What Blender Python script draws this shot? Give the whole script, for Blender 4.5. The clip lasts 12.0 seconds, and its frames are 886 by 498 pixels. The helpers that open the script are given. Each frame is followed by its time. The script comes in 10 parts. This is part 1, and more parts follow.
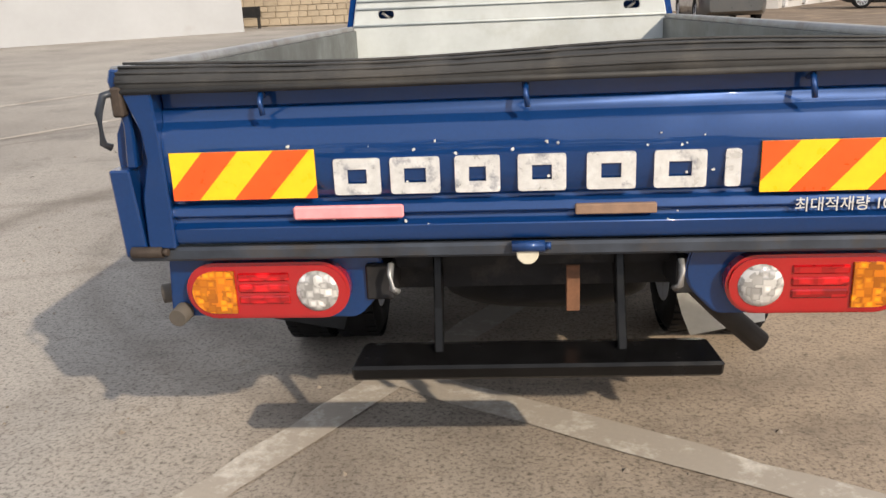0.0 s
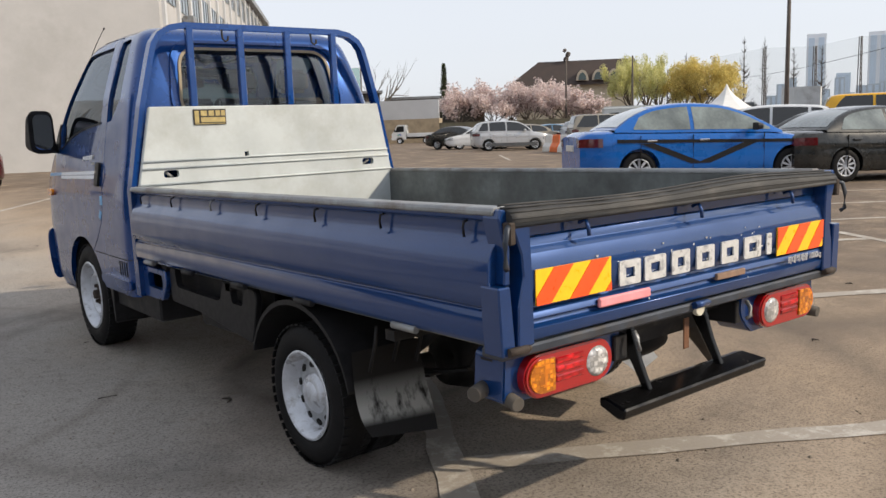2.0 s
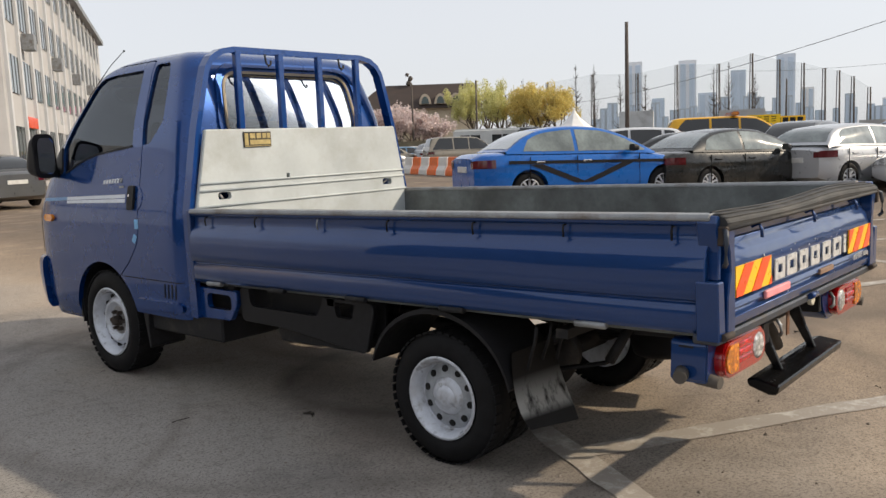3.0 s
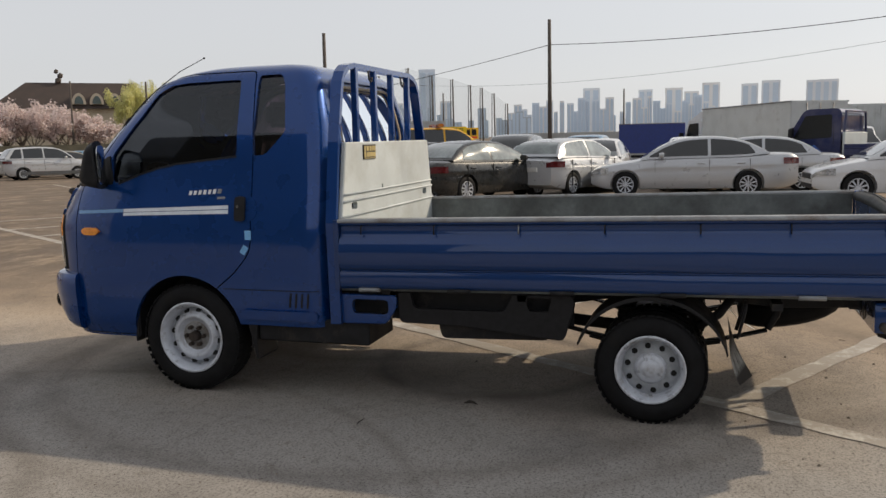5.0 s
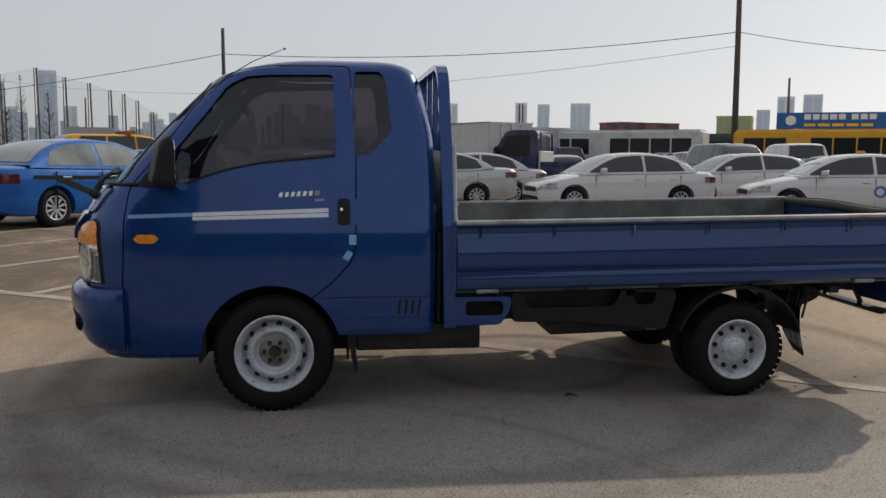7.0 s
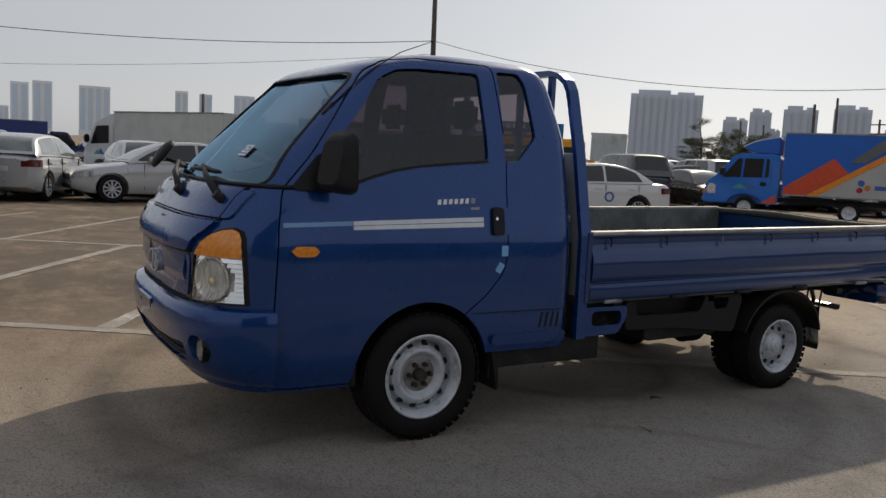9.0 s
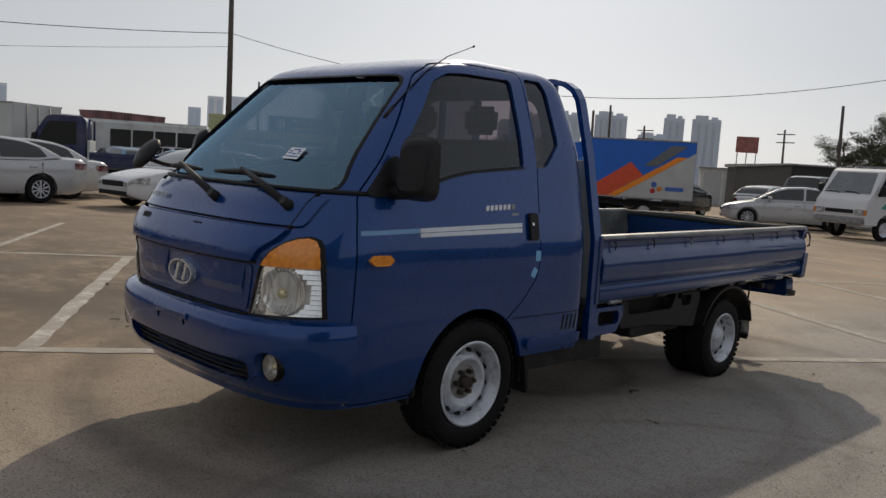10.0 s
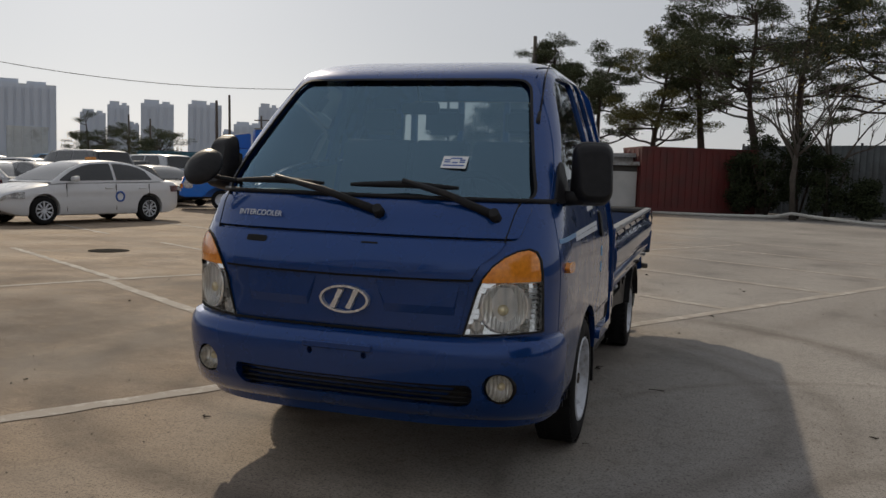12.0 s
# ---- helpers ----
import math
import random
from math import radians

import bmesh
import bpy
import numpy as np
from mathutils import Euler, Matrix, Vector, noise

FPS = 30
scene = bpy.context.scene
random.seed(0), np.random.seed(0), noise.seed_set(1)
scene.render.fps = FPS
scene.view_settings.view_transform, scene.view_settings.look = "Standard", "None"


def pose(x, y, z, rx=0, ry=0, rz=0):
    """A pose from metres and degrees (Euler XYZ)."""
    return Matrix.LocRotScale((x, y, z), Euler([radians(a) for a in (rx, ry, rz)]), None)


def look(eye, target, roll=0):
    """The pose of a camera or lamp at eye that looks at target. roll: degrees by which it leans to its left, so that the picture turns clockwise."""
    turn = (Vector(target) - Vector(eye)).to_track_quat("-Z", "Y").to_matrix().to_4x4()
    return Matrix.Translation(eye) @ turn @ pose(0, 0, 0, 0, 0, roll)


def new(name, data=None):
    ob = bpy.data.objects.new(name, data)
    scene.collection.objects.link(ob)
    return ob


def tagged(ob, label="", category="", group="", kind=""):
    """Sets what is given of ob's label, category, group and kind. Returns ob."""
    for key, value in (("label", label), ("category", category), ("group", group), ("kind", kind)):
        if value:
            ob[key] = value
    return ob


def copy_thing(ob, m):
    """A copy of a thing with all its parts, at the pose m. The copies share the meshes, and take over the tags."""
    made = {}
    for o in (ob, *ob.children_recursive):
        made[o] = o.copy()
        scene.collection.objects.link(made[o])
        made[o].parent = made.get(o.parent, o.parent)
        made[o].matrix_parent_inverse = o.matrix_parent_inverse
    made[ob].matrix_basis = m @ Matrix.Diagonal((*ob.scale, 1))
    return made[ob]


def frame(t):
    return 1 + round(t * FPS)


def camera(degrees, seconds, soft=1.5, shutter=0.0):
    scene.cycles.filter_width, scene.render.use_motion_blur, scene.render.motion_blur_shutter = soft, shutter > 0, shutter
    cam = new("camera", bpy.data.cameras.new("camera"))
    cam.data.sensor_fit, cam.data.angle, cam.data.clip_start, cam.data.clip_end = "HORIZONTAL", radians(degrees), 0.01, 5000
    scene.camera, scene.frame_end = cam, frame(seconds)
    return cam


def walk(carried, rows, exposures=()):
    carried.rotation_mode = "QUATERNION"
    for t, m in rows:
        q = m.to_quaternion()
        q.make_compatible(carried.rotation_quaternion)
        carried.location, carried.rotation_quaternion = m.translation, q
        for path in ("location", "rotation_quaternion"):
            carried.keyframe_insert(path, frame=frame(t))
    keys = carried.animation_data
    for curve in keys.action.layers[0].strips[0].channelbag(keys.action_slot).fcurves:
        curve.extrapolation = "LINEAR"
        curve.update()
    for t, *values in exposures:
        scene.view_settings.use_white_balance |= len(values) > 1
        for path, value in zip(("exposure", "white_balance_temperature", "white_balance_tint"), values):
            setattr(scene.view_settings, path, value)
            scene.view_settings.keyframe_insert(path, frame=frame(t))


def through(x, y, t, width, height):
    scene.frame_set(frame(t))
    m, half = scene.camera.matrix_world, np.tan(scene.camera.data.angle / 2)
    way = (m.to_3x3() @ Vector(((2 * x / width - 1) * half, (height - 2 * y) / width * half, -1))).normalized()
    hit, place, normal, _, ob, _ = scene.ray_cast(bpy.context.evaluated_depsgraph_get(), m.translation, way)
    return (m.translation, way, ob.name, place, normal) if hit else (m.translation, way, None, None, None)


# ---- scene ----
cam = camera(55.9, 12.0)
PATH = [
    (0, (-0.069, -1.61, 1.185), (-0.205, 0.296, 0.595), -2.6),
    (0.5, (-0.601, -1.701, 1.219), (-0.339, 0.233, 0.778), -1.9),
    (1, (-1.167, -1.782, 1.223), (-0.459, 0.046, 0.826), -0.9),
    (1.5, (-1.74, -1.672, 1.25), (-0.727, 0.025, 0.944), -1.9),
    (2, (-2.307, -1.533, 1.287), (-1.072, 0.012, 0.993), -2.1),
    (2.5, (-2.787, -1.299, 1.297), (-1.416, 0.136, 1.049), -2.7),
    (2.7, (-2.993, -1.157, 1.302), (-1.561, 0.217, 1.054), -2.6),
    (4.3, (-4.524, 0.154, 1.445), (-2.745, 1.029, 1.183), -1.6),
    (4.5, (-4.656, 0.398, 1.449), (-2.831, 1.172, 1.182), -1.4),
    (5, (-4.97, 1.018, 1.45), (-3.074, 1.599, 1.185), -1.2),
    (5.5, (-5.154, 1.628, 1.445), (-3.226, 2.091, 1.183), -1.2),
    (6, (-5.308, 2.27, 1.435), (-3.333, 2.452, 1.181), -0.1),
    (6.5, (-5.312, 2.863, 1.411), (-3.328, 2.789, 1.166), 0.2),
    (7, (-5.257, 3.515, 1.41), (-3.288, 3.261, 1.172), 0.5),
    (7.5, (-5.076, 4.108, 1.398), (-3.147, 3.636, 1.164), 0.9),
    (7.7, (-4.975, 4.356, 1.407), (-3.051, 3.859, 1.178), 1.1),
    (9.3, (-4.05, 6.093, 1.38), (-2.425, 4.946, 1.162), 3.6),
    (9.5, (-3.891, 6.295, 1.362), (-2.33, 5.063, 1.152), 3.9),
    (10, (-3.474, 6.767, 1.355), (-2.071, 5.355, 1.155), 3.9),
    (10.5, (-3.026, 7.168, 1.332), (-1.79, 5.606, 1.148), 4.1),
    (11, (-2.521, 7.536, 1.328), (-1.472, 5.843, 1.151), 4.1),
    (11.5, (-1.985, 7.778, 1.308), (-1.138, 5.976, 1.117), 2.0),
    (12, (-1.407, 7.972, 1.308), (-0.795, 6.076, 1.131), 1.9),
]
walk(cam, [(t, look(eye, target, roll)) for t, eye, target, roll in PATH],
     [(0, 0.7, 6250, 10), (0.5, 0.53, 6000, 9), (1, 0.46, 6000, 9), (2, 0.43, 6100, 9), (2.7, 0.38, 6200, 9), (4.3, 0.14, 6400, 9), (5.5, 0.03, 6350, 9), (6.5, -0.14, 6250, 9),
      (7.5, -0.3, 6200, 9), (9.3, -0.46, 6200, 9), (10.5, -0.48, 6200, 9), (12, -0.54, 6250, 9)])

# world, sun and exposure
SUN = Vector((1.03, -1.25, 1.0)).normalized()
world = bpy.data.worlds.new("hazy_sky")
scene.world = world
world.use_nodes = True
wn, wl = world.node_tree.nodes, world.node_tree.links
sky = wn.new("ShaderNodeTexSky")
sky.sky_type, sky.sun_disc = "NISHITA", False
sky.sun_elevation, sky.sun_rotation = math.asin(SUN.z), math.atan2(SUN.x, SUN.y)
sky.air_density, sky.dust_density, sky.ozone_density = 1.0, 1.4, 1.0
pale = wn.new("ShaderNodeHueSaturation")
pale.inputs["Saturation"].default_value = 0.38
wl.new(sky.outputs[0], pale.inputs["Color"])
haze = wn.new("ShaderNodeMix")
haze.data_type, haze.inputs["Factor"].default_value = "RGBA", 0.70
haze.inputs["B"].default_value = (5.62, 5.52, 5.58, 1)
wl.new(pale.outputs[0], haze.inputs["A"])
wl.new(haze.outputs["Result"], wn["Background"].inputs["Color"])
wn["Background"].inputs["Strength"].default_value = 0.122
sun = new("sun", bpy.data.lights.new("sun", "SUN"))
sun.data.energy, sun.data.angle, sun.data.color = 3.1, radians(1.0), (1.0, 0.82, 0.6)
sun.matrix_world = look(SUN * 50, (0, 0, 0))

# ---- materials ----
def nodes_of(name):
    m = bpy.data.materials.new(name)
    m.use_nodes = True
    return m, m.node_tree.nodes, m.node_tree.links, m.node_tree.nodes["Principled BSDF"]


def coords(n, l, scale=(1, 1, 1)):
    c, k = n.new("ShaderNodeTexCoord"), n.new("ShaderNodeMapping")
    k.inputs["Scale"].default_value = scale
    l.new(c.outputs["Object"], k.inputs["Vector"])
    return k.outputs[0]


def noise_tex(n, l, vec, scale, detail=4.0, rough=0.55):
    t = n.new("ShaderNodeTexNoise")
    t.inputs["Scale"].default_value, t.inputs["Detail"].default_value, t.inputs["Roughness"].default_value = scale, detail, rough
    l.new(vec, t.inputs["Vector"])
    return t.outputs["Fac"]


def ramp(n, l, fac, stops):
    r = n.new("ShaderNodeValToRGB")
    e = r.color_ramp.elements
    while len(e) < len(stops):
        e.new(0.5)
    for k, (pos, col) in zip(e, stops):
        k.position, k.color = pos, (*col, 1) if len(col) == 3 else col
    l.new(fac, r.inputs["Fac"])
    return r.outputs["Color"]


def mix(n, l, fac, a, b, mode="MIX"):
    m = n.new("ShaderNodeMix")
    m.data_type, m.blend_type = "RGBA", mode
    for sock, v in ((m.inputs["Factor"], fac), (m.inputs["A"], a), (m.inputs["B"], b)):
        if isinstance(v, (int, float)):
            sock.default_value = v
        elif isinstance(v, tuple):
            sock.default_value = (*v, 1)
        else:
            l.new(v, sock)
    return m.outputs["Result"]


def bump(n, l, height, strength, dist, bsdf):
    b = n.new("ShaderNodeBump")
    b.inputs["Strength"].default_value, b.inputs["Distance"].default_value = strength, dist
    l.new(height, b.inputs["Height"])
    l.new(b.outputs[0], bsdf.inputs["Normal"])


def g(v):
    return (v, v, v)


def surface(name, colour, rough=0.5, metal=0.0, coat=0.0, vary=0.15, scale=9.0, grain=0.0, dirt=None, dirt_amount=0.35, random_tint=0.0, rough_vary=0.1, spec=0.5):
    """Colour with two scales of variation, uneven gloss, optional dirt and grain."""
    m, n, l, b = nodes_of(name)
    v = coords(n, l)
    big, fine = noise_tex(n, l, v, scale), noise_tex(n, l, v, scale * 9, 3)
    lo, hi = tuple(c * (1 - vary) for c in colour), tuple(min(1, c * (1 + vary)) for c in colour)
    col = ramp(n, l, big, [(0.3, lo), (0.7, hi)])
    col = mix(n, l, 0.5 * vary, col, ramp(n, l, fine, [(0.35, g(0.35)), (0.65, g(1.0))]), "MULTIPLY")
    if dirt:
        d = ramp(n, l, noise_tex(n, l, v, scale * 0.6, 8, 0.7), [(0.62 - dirt_amount * 0.4, g(0)), (0.75, g(1))])
        col = mix(n, l, d, col, dirt)
    if random_tint:
        oi = n.new("ShaderNodeObjectInfo")
        col = mix(n, l, random_tint, col, ramp(n, l, oi.outputs["Random"], [(0, g(0.3)), (1, g(1.0))]), "MULTIPLY")
    l.new(col, b.inputs["Base Color"])
    r = ramp(n, l, big, [(0.3, g(max(0.02, rough - rough_vary))), (0.7, g(min(1, rough + rough_vary)))])
    l.new(r, b.inputs["Roughness"])
    b.inputs["Metallic"].default_value = metal
    b.inputs["Coat Weight"].default_value = coat
    b.inputs["Specular IOR Level"].default_value = spec
    b.inputs["Coat Roughness"].default_value = 0.05
    if grain:
        bump(n, l, fine, 0.4, grain, b)
    return m


def paint(name, colour, metal=0.25, rough=0.35, coat=0.8, dust=0.12, ior=1.45, dents=0.05):
    """Car paint: base, clear coat, faint orange peel and a film of dust."""
    m, n, l, b = nodes_of(name)
    v = coords(n, l)
    spots = ramp(n, l, noise_tex(n, l, v, 3.0, 6, 0.65), [(0.4, g(0)), (0.8, g(dust * 2))])
    film = mix(n, l, spots, colour, (0.33, 0.29, 0.25))
    col = mix(n, l, 0.25, film, ramp(n, l, noise_tex(n, l, v, 140, 2), [(0.3, g(0.6)), (0.7, g(1.0))]), "MULTIPLY")
    l.new(col, b.inputs["Base Color"])
    l.new(ramp(n, l, noise_tex(n, l, v, 5.0, 5), [(0.3, g(rough - 0.08)), (0.75, g(rough + 0.12))]), b.inputs["Roughness"])
    b.inputs["Metallic"].default_value, b.inputs["Coat Weight"].default_value, b.inputs["Coat Roughness"].default_value = metal, coat, 0.04
    b.inputs["Specular IOR Level"].default_value = 0.2
    b.inputs["Coat IOR"].default_value = ior
    wave = n.new("ShaderNodeBump")
    wave.inputs["Strength"].default_value, wave.inputs["Distance"].default_value = dents, 0.02
    l.new(noise_tex(n, l, coords(n, l, (1, 0.55, 1)), 2.6, 2), wave.inputs["Height"])
    l.new(wave.outputs[0], b.inputs["Normal"]), l.new(wave.outputs[0], b.inputs["Coat Normal"])
    return m


def sheet_glass(name, tint, gloss_rough=0.01, ior=1.6, gloss=(0.9, 0.95, 1.0)):
    """A thin pane: tinted see-through with a mirror gloss that grows at grazing angles."""
    m = bpy.data.materials.new(name)
    m.use_nodes = True
    n, l = m.node_tree.nodes, m.node_tree.links
    n.clear()
    out, mx, tr, gl, fr = (n.new("ShaderNode" + k) for k in ("OutputMaterial", "MixShader", "BsdfTransparent", "BsdfGlossy", "Fresnel"))
    fr.inputs["IOR"].default_value = ior
    gl.inputs["Color"].default_value = (*gloss, 1)
    tr.inputs["Color"].default_value = (*tint, 1)
    gl.inputs["Roughness"].default_value = gloss_rough
    l.new(fr.outputs[0], mx.inputs[0]), l.new(tr.outputs[0], mx.inputs[1]), l.new(gl.outputs[0], mx.inputs[2])
    l.new(mx.outputs[0], out.inputs[0])
    return m


BLUE = paint("dark_blue_paint", (0.0035, 0.047, 0.215), 0.42, 0.28, 1.0, 0.002, 1.45, 0.06)
BLUE_WORN = paint("worn_blue_paint", (0.003, 0.037, 0.158), 0.3, 0.36, 1.0, 0.006, 1.5, 0.42)
BLACK_METAL = surface("black_chassis_metal", (0.017, 0.017, 0.019), 0.6, 0.0, vary=0.4, scale=12, grain=0.001, dirt=(0.06, 0.052, 0.045), dirt_amount=0.2, spec=0.25)
BLACK_PLASTIC = surface("black_plastic", (0.017, 0.017, 0.019), 0.45, vary=0.25, scale=30, grain=0.0005, spec=0.2)
RUBBER = surface("tyre_rubber", (0.013, 0.013, 0.014), 0.65, vary=0.3, scale=14, grain=0.001, dirt=(0.016, 0.015, 0.014), dirt_amount=0.15, spec=0.12)
FOAM = surface("dusty_foam_padding", (0.026, 0.027, 0.029), 0.7, vary=0.4, scale=7, grain=0.001, dirt=(0.075, 0.07, 0.064), dirt_amount=0.35)
SILVER_RIM = surface("silver_wheel_paint", (0.57, 0.6, 0.66), 0.34, 0.25, vary=0.15, scale=18, dirt=(0.2, 0.18, 0.16), dirt_amount=0.2)
HOLE = surface("wheel_hole_black", (0.008, 0.008, 0.008), 0.9)
RUST = surface("rusty_steel", (0.06, 0.046, 0.038), 0.8, 0.3, vary=0.5, scale=22, grain=0.002)
GALV = surface("bare_grey_steel", (0.3, 0.31, 0.32), 0.5, 0.55, vary=0.25, scale=8, dirt=(0.14, 0.1, 0.07), dirt_amount=0.35)
BOARD = surface("off_white_painted_steel", (0.48, 0.515, 0.525), 0.5, 0.0, vary=0.09, scale=5, dirt=(0.37, 0.385, 0.37), dirt_amount=0.35)
BEDGREY = surface("scuffed_grey_bed_steel", (0.16, 0.175, 0.175), 0.55, 0.3, vary=0.4, scale=4, dirt=(0.05, 0.05, 0.05), dirt_amount=0.5)
CHROME = surface("chrome", (0.75, 0.76, 0.78), 0.12, 1.0, vary=0.05)
def lens_mat(name, colour, facets, metal=0.0, rough=0.14):
    """Moulded lamp lens: rows of small facets under a glossy skin, their light and dark put into the colour."""
    m, n, l, b = nodes_of(name)
    v = coords(n, l, facets)
    brick = n.new("ShaderNodeTexVoronoi")
    brick.distance = "CHEBYCHEV"
    brick.inputs["Scale"].default_value, brick.inputs["Randomness"].default_value = 1.0, 0.8
    l.new(v, brick.inputs["Vector"])
    lo, hi = tuple(c * 0.6 for c in colour), tuple(min(1.0, c * 1.25) for c in colour)
    cell, pick = ramp(n, l, brick.outputs["Distance"], [(0.1, hi), (0.5, lo)]), n.new("ShaderNodeSeparateColor")
    l.new(brick.outputs["Color"], pick.inputs[0])
    l.new(mix(n, l, 0.75, cell, ramp(n, l, pick.outputs[0], [(0.2, g(0.35)), (0.8, g(1.0))]), "MULTIPLY"), b.inputs["Base Color"])
    b.inputs["Roughness"].default_value, b.inputs["Metallic"].default_value = rough, metal
    b.inputs["Coat Weight"].default_value, b.inputs["Coat Roughness"].default_value = 0.5, 0.03
    bump(n, l, brick.outputs["Distance"], 0.5, 0.004, b)
    return m


RED_RIM = surface("smooth_red_lens", (0.33, 0.004, 0.006), 0.12, coat=1.0, vary=0.06, scale=20)
GLOSS_BLACK = surface("gloss_black_steel", (0.005, 0.005, 0.0055), 0.22, vary=0.3, scale=14, spec=0.25, rough_vary=0.08)
RED_LENS = lens_mat("red_lens", (0.6, 0.006, 0.01), (28, 28, 60))
AMBER_LENS = lens_mat("amber_lens", (0.95, 0.27, 0.004), (60, 60, 70))
CLEAR_LENS = lens_mat("clear_faceted_lens", (0.72, 0.74, 0.76), (26, 26, 26), 0.4, 0.16)
WARM_LENS = surface("warm_bulb_glass", (0.98, 0.8, 0.52), 0.12, 0.5, coat=1.0, vary=0.12, scale=30)
AMBER_SMOOTH = surface("smooth_amber_lens", (0.98, 0.29, 0.018), 0.18, coat=1.0, vary=0.25, scale=55, grain=0.0005)
LAMP_COVER = sheet_glass("clear_lamp_cover", (0.95, 0.96, 0.96), 0.01, 1.45)
EMBLEM = surface("bright_silver_plating", (0.72, 0.73, 0.75), 0.25, 0.5, vary=0.08, scale=30)


def reflector_mat(name, colour, bands, strength, depth, metal=0.3):
    """Bright lamp reflector behind a clear cover: upright flutes that break up the reflection, their light and dark
    also put into the colour.
    """
    m, n, l, b = nodes_of(name)
    v = coords(n, l)
    w = n.new("ShaderNodeTexWave")
    w.inputs["Scale"].default_value, w.inputs["Distortion"].default_value, w.inputs["Detail Scale"].default_value = bands, 2.5, 1.4
    l.new(v, w.inputs["Vector"])
    tone = noise_tex(n, l, v, 14, 3)
    col = ramp(n, l, tone, [(0.3, tuple(c * 0.75 for c in colour)), (0.6, colour)])
    col = mix(n, l, depth, col, ramp(n, l, w.outputs["Fac"], [(0.15, g(0.2)), (0.7, g(1.0))]), "MULTIPLY")
    l.new(col, b.inputs["Base Color"])
    b.inputs["Roughness"].default_value, b.inputs["Metallic"].default_value = 0.1, metal
    b.inputs["Coat Weight"].default_value, b.inputs["Coat Roughness"].default_value = 1.0, 0.02
    bump(n, l, w.outputs["Fac"], strength, 0.006, b)
    return m


SPARKLE = reflector_mat("headlight_reflector", (0.95, 0.95, 0.95), 9, 0.8, 0.1)
FLUTED = reflector_mat("fluted_reflector", (0.98, 0.96, 0.92), 22, 0.8, 0.1, 0.55)
BRIGHT = surface("bright_reflector", (0.94, 0.94, 0.92), 0.14, 0.95, vary=0.05, scale=40)
WHITE_LENS = lens_mat("white_lens", (0.9, 0.9, 0.9), (60, 60, 60), 0.2, 0.1)
BEAM = surface("dull_blue_grey_steel", (0.045, 0.055, 0.075), 0.5, 0.3, vary=0.3, scale=9, dirt=(0.07, 0.055, 0.04), dirt_amount=0.3)
REFL_YEL = surface("yellow_reflective_film", (0.95, 0.55, 0.005), 0.35, coat=0.4, vary=0.06, scale=40)
REFL_RED = surface("orange_red_reflective_film", (0.85, 0.09, 0.008), 0.35, coat=0.4, vary=0.08, scale=40)
SILVER_FILM = surface("silver_lettering_film", (0.68, 0.69, 0.7), 0.35, 0.3, vary=0.15, scale=40, dirt=(0.05, 0.07, 0.15), dirt_amount=0.2)
PINK = surface("pink_tape", (0.8, 0.3, 0.33), 0.6, vary=0.12, scale=25)
TAN = surface("brown_tape", (0.25, 0.16, 0.11), 0.7, vary=0.2, scale=25)
PALE_BLUE = surface("pale_blue_tape", (0.2, 0.45, 0.75), 0.5, vary=0.1, scale=25)
WHITE_FILM = surface("white_stripe_film", (0.72, 0.76, 0.82), 0.4, vary=0.08, scale=25)
STRIPE_BLUE = surface("light_blue_stripe_film", (0.2, 0.37, 0.62), 0.4, vary=0.08, scale=25)
PAPER = surface("white_paper", (0.82, 0.83, 0.84), 0.7, vary=0.05)
INK = surface("printed_blue", (0.05, 0.12, 0.4), 0.7)
GOLD = surface("sticker_gold", (0.42, 0.33, 0.13), 0.5, vary=0.2, scale=40)
SEAT = surface("grey_seat_cloth", (0.06, 0.06, 0.065), 0.9, vary=0.3, scale=40)
DASH = surface("grey_dashboard", (0.1, 0.105, 0.11), 0.7, vary=0.15, scale=30)
TINTED = sheet_glass("dark_tinted_glass", (0.22, 0.18, 0.22), 0.01, 1.6)
REAR_GLASS = sheet_glass("clear_rear_glass", (0.66, 0.66, 0.64), 0.01, 1.5)
SCREEN = sheet_glass("windscreen_glass", (0.42, 0.5, 0.53), 0.01, 2.8, (0.47, 0.74, 0.98))
SEAL_TAN = surface("beige_rubber", (0.3, 0.25, 0.18), 0.7)
MIRROR = surface("mirror_glass", (0.7, 0.72, 0.75), 0.03, 1.0, vary=0.02)

# ---- building tools ----
def add(bm, verts, faces):
    vs = [bm.verts.new(v) for v in verts]
    for f in faces:
        bm.faces.new([vs[i] for i in f])
    return vs


def box(bm, x0, x1, y0, y1, z0, z1, bevel=0.0, seg=1):
    v = [(x, y, z) for x in (x0, x1) for y in (y0, y1) for z in (z0, z1)]
    part_bm = bmesh.new()
    add(part_bm, v, [(0, 1, 3, 2), (4, 6, 7, 5), (0, 4, 5, 1), (2, 3, 7, 6), (0, 2, 6, 4), (1, 5, 7, 3)])
    finish(bm, part_bm, bevel, seg)


def finish(bm, part_bm, bevel=0.0, seg=1):
    if bevel:
        part_bm.normal_update()
        edges = [e for e in part_bm.edges if len(e.link_faces) == 2 and e.calc_face_angle(0) > 0.5]
        bmesh.ops.bevel(part_bm, geom=edges, offset=bevel, segments=seg, affect="EDGES", clamp_overlap=True)
    join(bm, part_bm)


